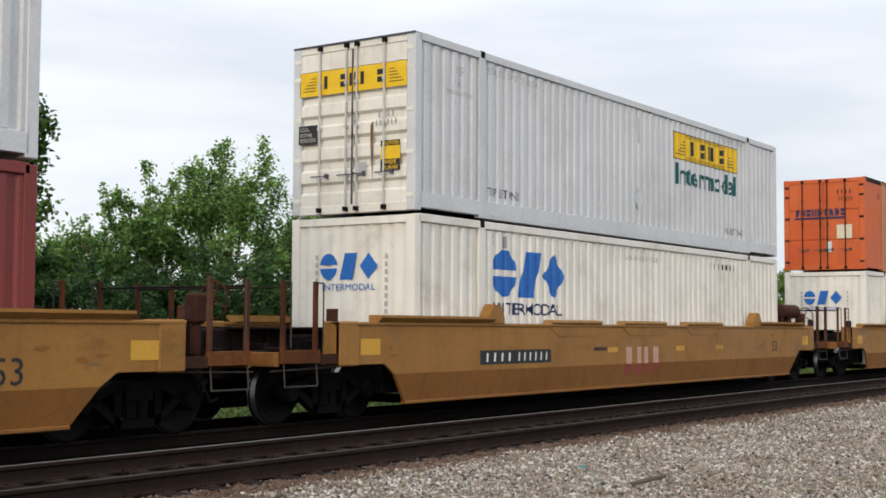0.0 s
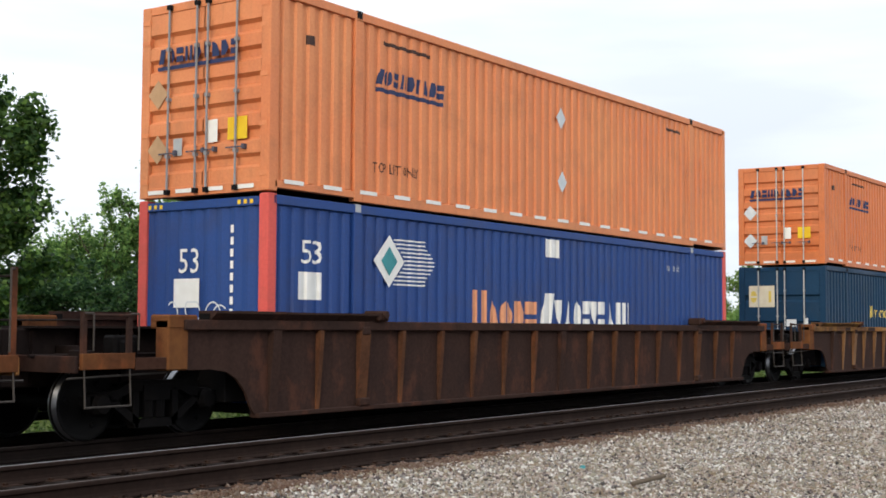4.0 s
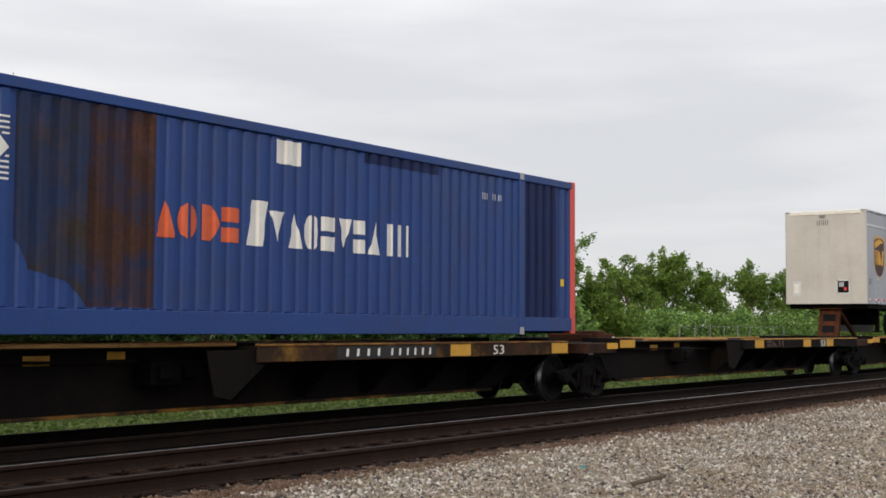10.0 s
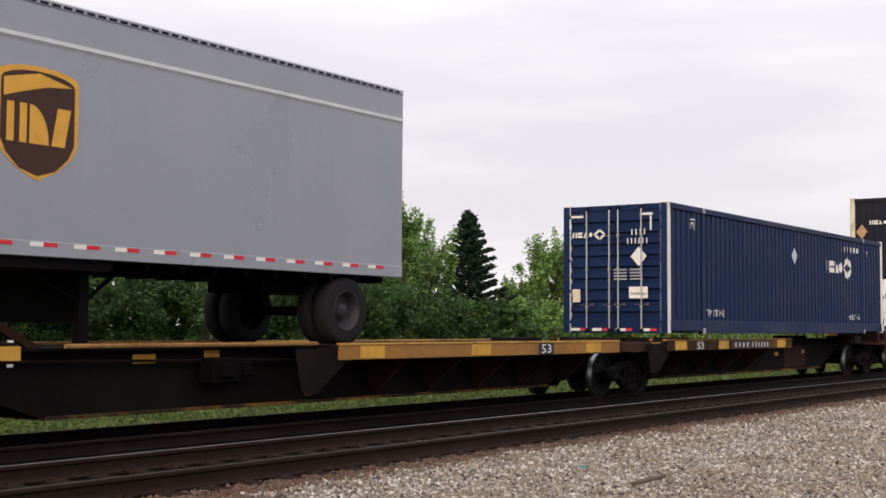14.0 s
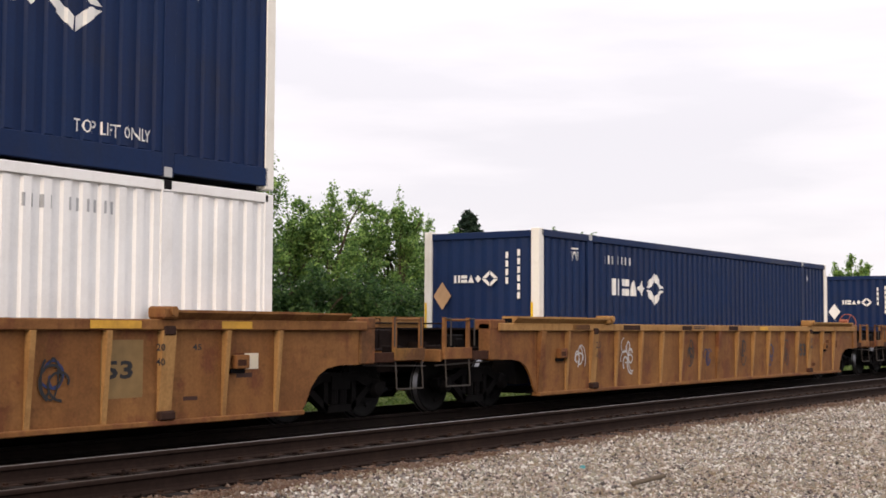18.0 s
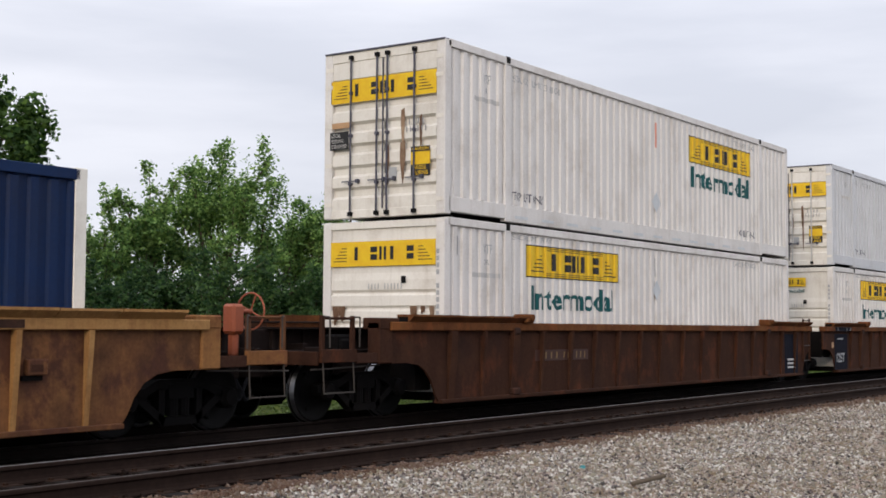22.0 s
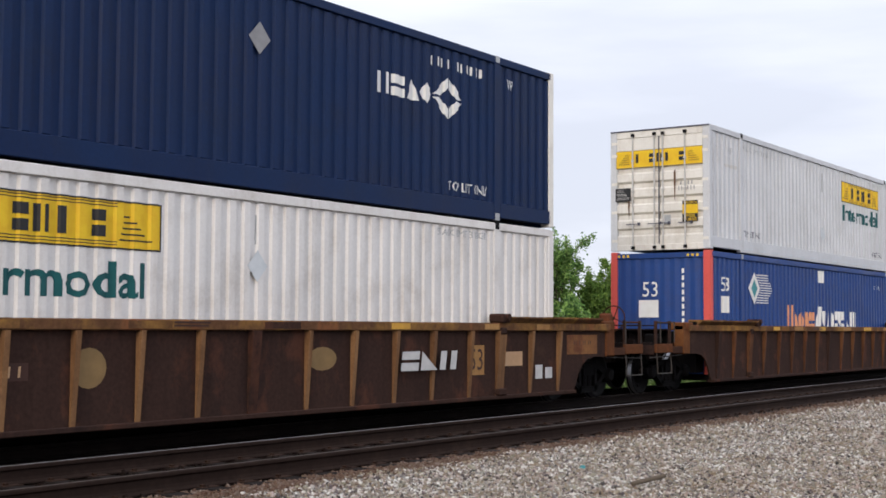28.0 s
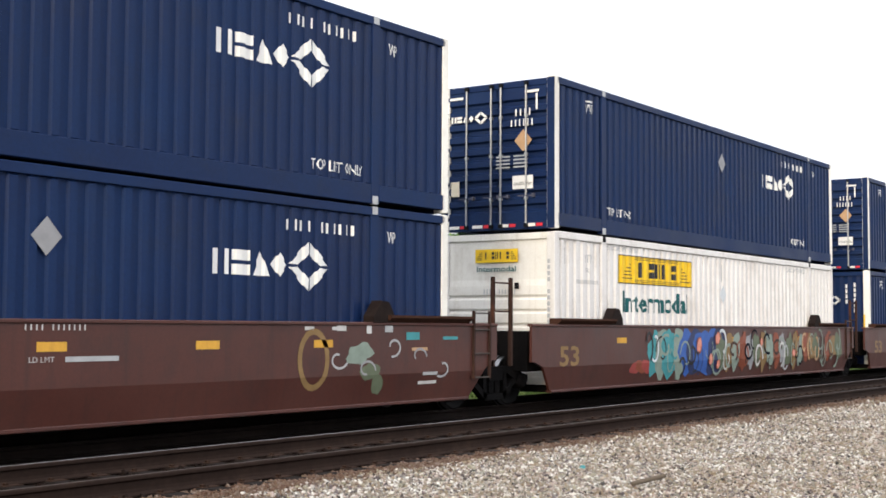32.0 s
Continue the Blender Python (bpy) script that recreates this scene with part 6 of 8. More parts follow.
    on_end("grey_socket", rects((1.74 - k * 0.2, 1.90 - k * 0.2, lo + 0.54, lo + 0.68)), M["ink_faded"], t, -0.009)
    if not cut_nose:
        on_end("document_box", rects((0.26, 0.52, lo + 0.25, lo + 0.72)), M["ink_lightgrey"], t, -0.006)
        on_end("document_door", rects((0.30, 0.46, lo + 0.34, lo + 0.64)), M["tape_white"], t, -0.010)
        bars(on_end, "||||||", 1.05, 1.42, hi - 0.46, hi - 0.30, M["ink_black"], t, x=-0.006)
        part("marker_lamp", boxes((-0.06, 0.0, -0.02, 0.16, hi - 0.2, hi - 0.12), bevel=0.01), M["ink_grey"], t)
        flush("stencil", words("53'", 0.25, 0.48, lo + 0.62, lo + 0.8), M["ink_black"], t, -HW)
        for x, z, w, h in ((13.68, 0.66, 0.09, 0.22), (13.72, 0.45, 0.14, 0.07), (14.0, 0.41, 0.24, 0.05)):
            flush("pale_scuff", poly(bmesh.new(), [(x + w * math.cos(q) * (1 + 0.3 * math.sin(3 * q)), lo + z + h * math.sin(q) * (1 + 0.2 * math.cos(5 * q))) for q in (math.tau * i / 14 for i in range(14))]), M["ink_scuff"], t, -HW)
    # red and white conspicuity tape along the bottom rail
    r0 = 0.55 if cut_nose else 0.2
    step = 0.62
    xs = np.arange(r0, length - 0.3, step)
    for x in xs:
        flush("white_tape", rects((x, x + step * 0.3, lo + 0.115, lo + 0.165)), M["tape_white"], t, -HW - 0.012)
        flush("red_tape", rects((x + step * 0.3, x + step * 0.62, lo + 0.115, lo + 0.165)), M["tape_red"], t, -HW - 0.012)
    shield(t, badge[0], badge[1], badge[2] + lo, badge[3] + lo)
    part("underframe", boxes(*[(x, x + 0.08, -HW + 0.1, HW - 0.1, lo - 0.10, lo + 0.02) for x in np.arange(1.2, length - 0.3, 0.6)], (length - 5.0 if length > 10 else length - 2.4, length - 0.4, -0.55, -0.42, lo - 0.28, lo), (length - 5.0 if length > 10 else length - 2.4, length - 0.4, 0.42, 0.55, lo - 0.28, lo)), M["black_steel"], t)
    for x in axles:
        trailer_wheel(t, x, 0.51, 0.50)
        part("axle", rod(bmesh.new(), (x, -1.0, 0.51), (x, 1.0, 0.51), 0.075, n=10), M["black_steel"], t)
    g = bmesh.new()
    xl = 2.6 if length > 10 else 2.3
    for s in (-1, 1):
        box(g, xl - 0.07, xl + 0.07, s * 0.85 - 0.06, s * 0.85 + 0.06, 0.22 if length > 10 else 0.02, lo)
        box(g, xl - 0.16, xl + 0.16, s * 0.85 - 0.12, s * 0.85 + 0.12, 0.18 if length > 10 else 0.0, 0.24 if length > 10 else 0.04)
        rod(g, (xl + 0.05, s * 0.85, 0.55), (xl + 0.9, s * 0.6, lo), 0.03, n=5)
        rod(g, (xl - 0.05, s * 0.85, 0.55), (xl - 0.9, s * 0.6, lo), 0.03, n=5)
    rod(g, (xl, -0.85, 0.62), (xl, 0.85, 0.62), 0.03, n=5)
    part("landing_gear", g, M["black_steel"], t)
    # added dark plate: thickens the landing gear and stands for shade under the nose
    part("leg_crossplate", boxes((xl - 0.05, xl + 0.05, -0.8, 0.8, 0.42 if length > 10 else 0.3, lo)), M["black_steel"], t)
    part("kingpin_plate", boxes((0.25, 2.4, -HW + 0.06, HW - 0.06, lo - 0.14, lo + 0.01), bevel=0.01), M["black_steel"], t)
    if skirt:
        for s in (-1, 1):
            g = bmesh.new()
            a, b = skirt
            prism(g, [(a, lo + 0.02), (a + 0.16, 0.20), (b - 0.05, 0.18), (b + 0.16, lo + 0.02)], min(s * (HW - 0.02), s * (HW - 0.05)), max(s * (HW - 0.02), s * (HW - 0.05)))
            part("side_skirt", g, M["grey_alu"], t)
        for s in (-1, 1):
            g = bmesh.new()
            prism(g, [(length - 0.5, lo + 0.05), (length - 0.05, lo + 0.05), (length - 0.12, lo - 0.55), (length - 0.25, lo - 0.55)], min(s * (HW - 0.02), s * (HW - 0.1)), max(s * (HW - 0.02), s * (HW - 0.1)))
            part("bumper_bracket", g, M["ink_lightgrey"], t)
        part("rear_bumper", boxes((length - 0.22, length - 0.12, -1.2, 1.2, lo - 0.62, lo - 0.52)), M["ink_grey"], t)
    return t


# ---- ground and tracks ----
def rock_material(name="ballast stone", stain=0.0):
    m, n, l, b = shader(name, 0.9, 0.0, 0.03)
    geo = n.new("ShaderNodeNewGeometry")
    c = ramp(n, l, geo.outputs["Random Per Island"], [(0.0, (0.045, 0.045, 0.041)), (0.15, (0.140, 0.115, 0.119)), (0.30, (0.25, 0.20, 0.140)), (0.45, (0.215, 0.210, 0.195)), (0.60, (0.285, 0.265, 0.192)), (0.72, (0.36, 0.29, 0.258)), (0.86, (0.43, 0.415, 0.385)), (1.0, (0.66, 0.64, 0.59))])
    v = coords(n, l, spread=0)
    if stain:
        c = blend(n, l, stain, c, (0.092, 0.050, 0.032))
    f = noise_at(n, l, v, 60, 4)
    c = blend(n, l, 0.4, c, ramp(n, l, f, [(0.3, (0.2,)), (0.7, (0.8,))]), "OVERLAY")
    damp = ramp(n, l, noise_at(n, l, v, 0.9, 6, 0.65), [(0.42, (0.0,)), (0.62, (0.6,))])
    c = blend(n, l, damp, c, (0.62, 0.54, 0.46), "MULTIPLY")
    l.new(c, b.inputs["Base Color"])
    bumped(n, l, b, f, 0.4, 0.004)
    return m


def gravel_material():
    m, n, l, b = shader("gravel bed", 0.95, 0.0, 0.03)
    v = coords(n, l, spread=0)
    vo = n.new("ShaderNodeTexVoronoi")
    vo.inputs["Scale"].default_value = 22
    l.new(v, vo.inputs["Vector"])
    c = ramp(n, l, vo.outputs["Color"], [(0.0, (0.03, 0.026, 0.024)), (0.4, (0.11, 0.095, 0.083)), (0.75, (0.24, 0.21, 0.175)), (1.0, (0.46, 0.42, 0.35))])
    big = noise_at(n, l, v, 0.35, 4)
    c = blend(n, l, ramp(n, l, big, [(0.4, (0.0,)), (0.7, (0.35,))]), c, (0.22, 0.195, 0.165))
    l.new(c, b.inputs["Base Color"])
    bumped(n, l, b, vo.outputs["Distance"], 0.9, 0.03)
    return m


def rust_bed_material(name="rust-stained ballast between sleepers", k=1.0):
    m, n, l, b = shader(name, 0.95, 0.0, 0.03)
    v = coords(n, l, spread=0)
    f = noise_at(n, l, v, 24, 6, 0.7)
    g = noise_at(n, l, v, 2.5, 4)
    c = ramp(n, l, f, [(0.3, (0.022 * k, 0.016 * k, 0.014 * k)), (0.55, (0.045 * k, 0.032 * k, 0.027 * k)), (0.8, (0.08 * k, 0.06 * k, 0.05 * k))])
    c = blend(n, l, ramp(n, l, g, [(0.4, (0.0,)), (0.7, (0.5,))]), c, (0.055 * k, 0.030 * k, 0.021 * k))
    l.new(c, b.inputs["Base Color"])
    bumped(n, l, b, f, 0.8, 0.03)
    return m


def grass_material(name, a, b2, c2):
    m, n, l, b = shader(name, 0.9, 0.0, 0.03)
    v = coords(n, l, spread=0)
    f = noise_at(n, l, v, 0.4, 6, 0.65)
    g = noise_at(n, l, v, 14, 4)
    c = ramp(n, l, f, [(0.3, a), (0.5, b2), (0.75, c2)])
    c = blend(n, l, 0.5, c, ramp(n, l, g, [(0.3, (0.2,)), (0.7, (0.8,))]), "OVERLAY")
    l.new(c, b.inputs["Base Color"])
    bumped(n, l, b, g, 0.8, 0.05)
    return m


def leaf_material(name, dark, mid, light):
    m, n, l, b = shader(name, 0.55)
    geo = n.new("ShaderNodeNewGeometry")
    c = ramp(n, l, geo.outputs["Random Per Island"], [(0.0, dark), (0.45, mid), (0.85, light), (1.0, tuple(min(1, x * 1.35) for x in light))])
    l.new(c, b.inputs["Base Color"])
    tr = n.new("ShaderNodeBsdfTranslucent")
    l.new(c, tr.inputs[0])
    mx = n.new("ShaderNodeMixShader")
    mx.inputs[0].default_value = 0.5
    l.new(b.outputs[0], mx.inputs[1])
    l.new(tr.outputs[0], mx.inputs[2])
    l.new(mx.outputs[0], n["Material Output"].inputs[0])
    return m


M["rust_rock"] = rock_material("rust-stained ballast stone", 0.8)
# the last bed is a darker copy: the train's shade painted into ballast
M["rock"], M["gravel"], M["rust_bed"], M["shaded_bed"] = rock_material(), gravel_material(), rust_bed_material(k=0.31), rust_bed_material("black ballast in train shade", 0.15)
M["grass"] = grass_material("meadow grass", (0.040, 0.046, 0.020), (0.062, 0.082, 0.024), (0.11, 0.125, 0.04))
M["blade"] = leaf_material("grass blades", (0.04, 0.07, 0.014), (0.075, 0.125, 0.026), (0.14, 0.18, 0.055))
M["leaf_maple"] = leaf_material("maple leaves", (0.017, 0.046, 0.014), (0.046, 0.104, 0.024), (0.115, 0.20, 0.04))
M["leaf_bush"] = leaf_material("thicket leaves", (0.055, 0.12, 0.038), (0.14, 0.26, 0.068), (0.28, 0.42, 0.115))
# darker leaves: the shade low in the thicket is put into their colour
M["leaf_shaded"] = leaf_material("shrub leaves with shade in tone", (0.017, 0.046, 0.017), (0.040, 0.094, 0.030), (0.090, 0.165, 0.046))
M["leaf_lime"] = leaf_material("lime green leaves", (0.07, 0.14, 0.028), (0.13, 0.22, 0.04), (0.20, 0.29, 0.06))
M["needle"] = leaf_material("spruce needles", (0.010, 0.026, 0.018), (0.022, 0.048, 0.030), (0.045, 0.08, 0.048))
M["bark"] = plain("bark", (0.09, 0.07, 0.05), 0.95, 0, 0.5)
M["rail_side"] = rusty("rusty rail web", (0.020, 0.0125, 0.010), (0.034, 0.0215, 0.016), 0.4)
# darker copy of the rail web, with the shade below the cars in it
M["rail_shaded"] = rusty("near-black rail web in train shade", (0.010, 0.007, 0.006), (0.018, 0.012, 0.010), 0.4)
M["rail_head"] = plain("worn rail head", (0.20, 0.19, 0.195), 0.5, 0.3, 0.1)
M["rail_dull"] = plain("dull rail head", (0.045, 0.036, 0.032), 0.6, 0.0, 0.3, 0.1)
M["rust_gravel"] = plain("rust-orange stained ballast", (0.135, 0.076, 0.050), 0.95, 0.0, 0.9, 0.03)
M["sleeper"] = rusty("weathered timber sleeper", (0.014, 0.011, 0.010), (0.030, 0.023, 0.020), 0.4)
M["tie_plate"] = rusty("rusted tie plate", (0.03, 0.017, 0.012), (0.045, 0.026, 0.018), 0.4)

ground = part("ground", rects((0, 1, 0, 1)), M["grass"], None)
ground.data.clear_geometry()
g = bmesh.new()
ys = [-900, -60, 2.2, 3.2, 9, 20, 60, 400, 2500]
zs = [-0.9, -0.9, -0.9, -0.62, -0.5, -0.42, -0.3, 0.0, 0.0]
cols = [[g.verts.new((x, y, z)) for y, z in zip(ys, zs)] for x in (-900, -60, 0, 30, 60, 120, 400, 3000)]
for a, b in zip(cols, cols[1:]):
    for i in range(len(ys) - 1):
        g.faces.new((a[i], b[i], b[i + 1], a[i + 1]))
g.to_mesh(ground.data)
g.free()
tagged(ground, "green grassy ground behind the railway tracks", "ground", kind="structure")


def bed(name, profile, mat, x0, x1, label):
    """A bed of ballast with one cross-section of (y, z)."""
    g = bmesh.new()
    xs = np.arange(x0, x1 + 0.1, (x1 - x0) / 60)
    rows = [[g.verts.new((x, y, z)) for y, z in profile] for x in xs]
    for a, b in zip(rows, rows[1:]):
        for i in range(len(profile) - 1):
            g.faces.new((a[i], b[i], b[i + 1], a[i + 1]))
    return tagged(part(name, g, mat, None), label, "ballast bed", kind="structure")


NEAR = -3.95          # the empty track's centre
bed("gravel_ground", [(-60, -0.32), (-9, -0.18), (-6.2, -0.11), (-5.5, -0.055)], M["gravel"], -80, 320, "grey crushed-stone ground beside the tracks")
bed("stained_shoulder", [(-5.5, -0.055), (-5.3, -0.06), (-5.1, -0.085), (-4.84, -0.095)], M["rust_gravel"], -80, 320, "rust-orange stained ballast at the sleeper ends")
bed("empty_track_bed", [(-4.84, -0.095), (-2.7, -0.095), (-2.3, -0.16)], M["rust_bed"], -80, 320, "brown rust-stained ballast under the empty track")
# shade beneath the cars is part of this bed's colour
bed("track_bed", [(-2.3, -0.16), (-1.4, -0.20), (1.45, -0.20), (2.1, -0.42), (3.4, -0.75)], M["shaded_bed"], -80, 320, "black ballast under the train, shade in its colour")


def rail_line(y, top, head, web, name="rail"):
    """One rail: foot, web and head in one section, drawn out along the track."""
    sec = [(-0.075, 0.0), (0.075, 0.0), (0.075, 0.012), (0.018, 0.032), (0.010, 0.06), (0.010, 0.125), (0.036, 0.142), (0.036, 0.166), (0.028, 0.178), (-0.028, 0.178), (-0.036, 0.166), (-0.036, 0.142), (-0.010, 0.125), (-0.010, 0.06), (-0.018, 0.032), (-0.075, 0.012)]
    g = bmesh.new()
    prism(g, [(y + a, top - 0.178 + b) for a, b in sec], -80, 320, "x")
    ob = part(name, g, web, None)
    ob.data.materials.append(head)
    for p in ob.data.polygons:
        p.material_index = 1 if p.normal.z > 0.6 and p.center.z > top - 0.03 else 0
    return tagged(ob, "worn steel rail with a polished head and rusty web", "rail", "rails", "structure")


# the train's two rails get the web colour that includes its shade
for yy, top in ((-0.753, 0.0), (0.753, 0.0), (NEAR - 0.753, 0.1), (NEAR + 0.753, 0.1)):
    rail_line(yy, top, M["rail_head"] if yy == NEAR + 0.753 else M["rail_dull"], M["rail_side"] if yy < -2 else M["rail_shaded"])


def stone_field(name, x0, x1, y0, y1, count, size, z_at, seed, label, keep=None, mat=None):
    """Loose stones: one mesh of many small angular lumps."""
    r = np.random.RandomState(seed)
    base = np.array([(1, 0.3, 0.2), (-0.3, 1, -0.2), (-1, -0.2, 0.3), (0.2, -1, 0.2), (0.1, 0.2, 1), (-0.2, 0.1, -1)]) * 1.12
    tri = np.array([t for k in range(4) for t in ((k, (k + 1) % 4, 4), ((k + 1) % 4, k, 5))])
    p = np.stack([r.uniform(x0, x1, count), r.uniform(y0, y1, count)], 1)
    if keep:
        p = p[keep(p[:, 0], p[:, 1])]
    n = len(p)
    s = size * np.exp(np.clip(r.normal(0, 0.4, n), -1.0, 0.75))
    q = r.normal(size=(n, 4))
    q /= np.linalg.norm(q, axis=1)[:, None]
    w, x, y, z = q.T
    rot = np.stack([1 - 2 * (y * y + z * z), 2 * (x * y - z * w), 2 * (x * z + y * w), 2 * (x * y + z * w), 1 - 2 * (x * x + z * z), 2 * (y * z - x * w), 2 * (x * z - y * w), 2 * (y * z + x * w), 1 - 2 * (x * x + y * y)], 1).reshape(n, 3, 3)
    v = base[None] * r.uniform(0.55, 1.25, (n, 6, 1)) * np.stack([r.uniform(0.8, 1.3, n), r.uniform(0.7, 1.1, n), r.uniform(0.5, 0.8, n)], 1)[:, None]
    v = np.einsum("nij,nkj->nki", rot, v) * s[:, None, None]
    v[:, :, 0] += p[:, 0:1]
    v[:, :, 1] += p[:, 1:2]
    v[:, :, 2] += (z_at(p[:, 0], p[:, 1]) + s * r.uniform(0.0, 0.5, n))[:, None]
    f = (tri[None] + 6 * np.arange(n)[:, None, None]).reshape(-1, 3)
    me = bpy.data.meshes.new(name)
    me.vertices.add(n * 6)
    me.vertices.foreach_set("co", v.reshape(-1).astype(np.float32))
    me.loops.add(len(f) * 3)
    me.loops.foreach_set("vertex_index", f.reshape(-1).astype(np.int32))
    me.polygons.add(len(f))
    me.polygons.foreach_set("loop_start", np.arange(0, len(f) * 3, 3, dtype=np.int32))
    me.update(calc_edges=True)
    me.validate()
    me.materials.append(mat or M["rock"])
    return tagged(new(name, me), label, "gravel", kind="stuff")


def bed_z(x, y):
    return np.interp(y, [-60, -9, -6.2, -5.5, -5.2], [-0.32, -0.18, -0.11, -0.055, -0.06])


def scatter(x, y):
    """An even random number for each place."""
    return np.modf(np.abs(np.sin(12.9898 * x + 78.233 * y)) * 43758.5453)[0]


def clean(x, y):
    """Where the stones are grey: from a ragged line beside the sleeper ends outwards."""
    return y < -5.46 - 0.46 * scatter(x, y) ** 1.5 - 0.06 * np.sin(2.3 * x) - 0.05 * np.sin(5.1 * x + 1)


def in_reach(x, y):
    """The strip of ballast beside the standpoint."""
    return (y > -3.0 - 1.42 * (x - 6.6)) & (y > -14.0 + 0.28 * x) & clean(x, y)


def stained(x, y):
    return ((np.abs((x - 3.0 + 0.26) % 0.52 - 0.26) > 0.13) | (y < -5.16)) & ~clean(x, y)


def stained_z(x, y):
    return np.where(y < -5.2, bed_z(x, y) - 0.004, -0.095)


stone_field("ballast_stones", 6.5, 15, -12, -5.22, 165000, 0.0150, bed_z, 1, "loose grey and beige crushed stones", in_reach)
stone_field("ballast_stones_further", 15, 26, -10.5, -5.22, 95000, 0.0152, bed_z, 7, "loose grey and beige crushed stones beside the track", in_reach)
stone_field("ballast_stones_far", 26, 62, -12, -5.2, 60000, 0.021, bed_z, 2, "loose grey crushed stones farther along the track", lambda x, y: (y > -14.6 + 0.27 * np.minimum(x, 33)) & clean(x, y))
stone_field("track_stones", 4, 40, -4.9, -2.3, 16000, 0.020, lambda x, y: np.full(len(x), -0.10), 3, "dark brown stones between the sleepers", mat=M["rust_bed"])
stone_field("stained_stones", 6, 22, -6.05, -4.85, 44000, 0.0140, stained_z, 4, "rust-brown stained stones at the sleeper ends", stained, mat=M["rust_rock"])
stone_field("stained_stones_far", 22, 60, -5.9, -4.85, 24000, 0.020, stained_z, 5, "rust-brown stained stones farther along the track", stained, mat=M["rust_rock"])

# sleepers of the empty track, each with its tie plates
for k in range(110):
    x = 3.0 + 0.52 * k
    sl = cached("sleeper", "sleeper", lambda: boxes((-0.115, 0.115, NEAR - 1.19, NEAR + 1.19, -0.25, -0.072), bevel=0.012), M["sleeper"], None, Matrix.Translation((x, 0, 0)))
    tagged(sl, "dark weathered timber sleeper under the empty track", "sleeper", "sleepers of the empty track")
    for yy in (-0.753, 0.753):
        cached("tie_plate", "tie_plate", lambda: boxes((-0.10, 0.10, -0.17, 0.17, -0.074, -0.066)), M["tie_plate"], sl, Matrix.Translation((0, NEAR + yy, 0)))
        for s in (-1, 1):
            cached("spike", "rail_spike", lambda: boxes((-0.018, 0.018, -0.02, 0.02, -0.07, -0.045)), M["tie_plate"], sl, Matrix.Translation((0.05 * s, NEAR + yy + 0.10 * s, 0)))

g = boxes((-0.26, 0.26, -0.025, 0.025, 0.0, 0.04), bevel=0.012)
for v in g.verts:
    v.co.z += 0.02 * math.sin(v.co.x * 5)
stick = part("wood_scrap", g, M["bark"], None)
stick.matrix_world = pose(11.7, -7.87, -0.085, 0, 0, -12)
tagged(stick, "short brown piece of broken timber lying on the gravel", "wood scrap")
g = bmesh.new()
for k in range(4):
    poly(g, [(0.03 * k, 0.0), (0.03 * k + 0.05, 0.01 * k), (0.03 * k + 0.06, 0.05), (0.03 * k + 0.01, 0.06)])
for v in g.verts:
    v.co = (v.co.x, v.co.z, 0.02 + 0.03 * abs(math.sin(37 * v.co.x)))
scrap = part("litter", g, M["ink_teal"], None)
scrap.matrix_world = pose(12.1, -6.94, -0.075, 0, 0, 20)
tagged(scrap, "crumpled pale cyan scrap lying on the gravel", "litter")


def foliage(name, pts, size, mat, parent, seed, droop=0.0):
    """Many small folded leaves at the given points, in one mesh."""
    r = np.random.RandomState(seed)
    n = len(pts)
    a = r.normal(size=(n, 3))
    a[:, 2] = a[:, 2] * 0.6 - droop
    a /= np.linalg.norm(a, axis=1)[:, None]
    b = np.cross(a, r.normal(size=(n, 3)))
    b /= np.linalg.norm(b, axis=1)[:, None]
    c = np.cross(a, b)
    s = (size * r.uniform(0.6, 1.4, n))[:, None]
    v = np.stack([pts - a * s * 0.5, pts + b * s * 0.36 + c * s * 0.12, pts + a * s * 0.55, pts - b * s * 0.36 + c * s * 0.12], 1)
    me = bpy.data.meshes.new(name)
    me.vertices.add(n * 4)
    me.vertices.foreach_set("co", v.reshape(-1).astype(np.float32))
    f = (np.array([[0, 1, 2], [0, 2, 3]])[None] + 4 * np.arange(n)[:, None, None]).reshape(-1, 3)
    me.loops.add(len(f) * 3)
    me.loops.foreach_set("vertex_index", f.reshape(-1).astype(np.int32))
    me.polygons.add(len(f))
    me.polygons.foreach_set("loop_start", np.arange(0, len(f) * 3, 3, dtype=np.int32))
    me.update(calc_edges=True)
    me.materials.append(mat)
    ob = new(name, me)
    ob.parent = parent
    return ob


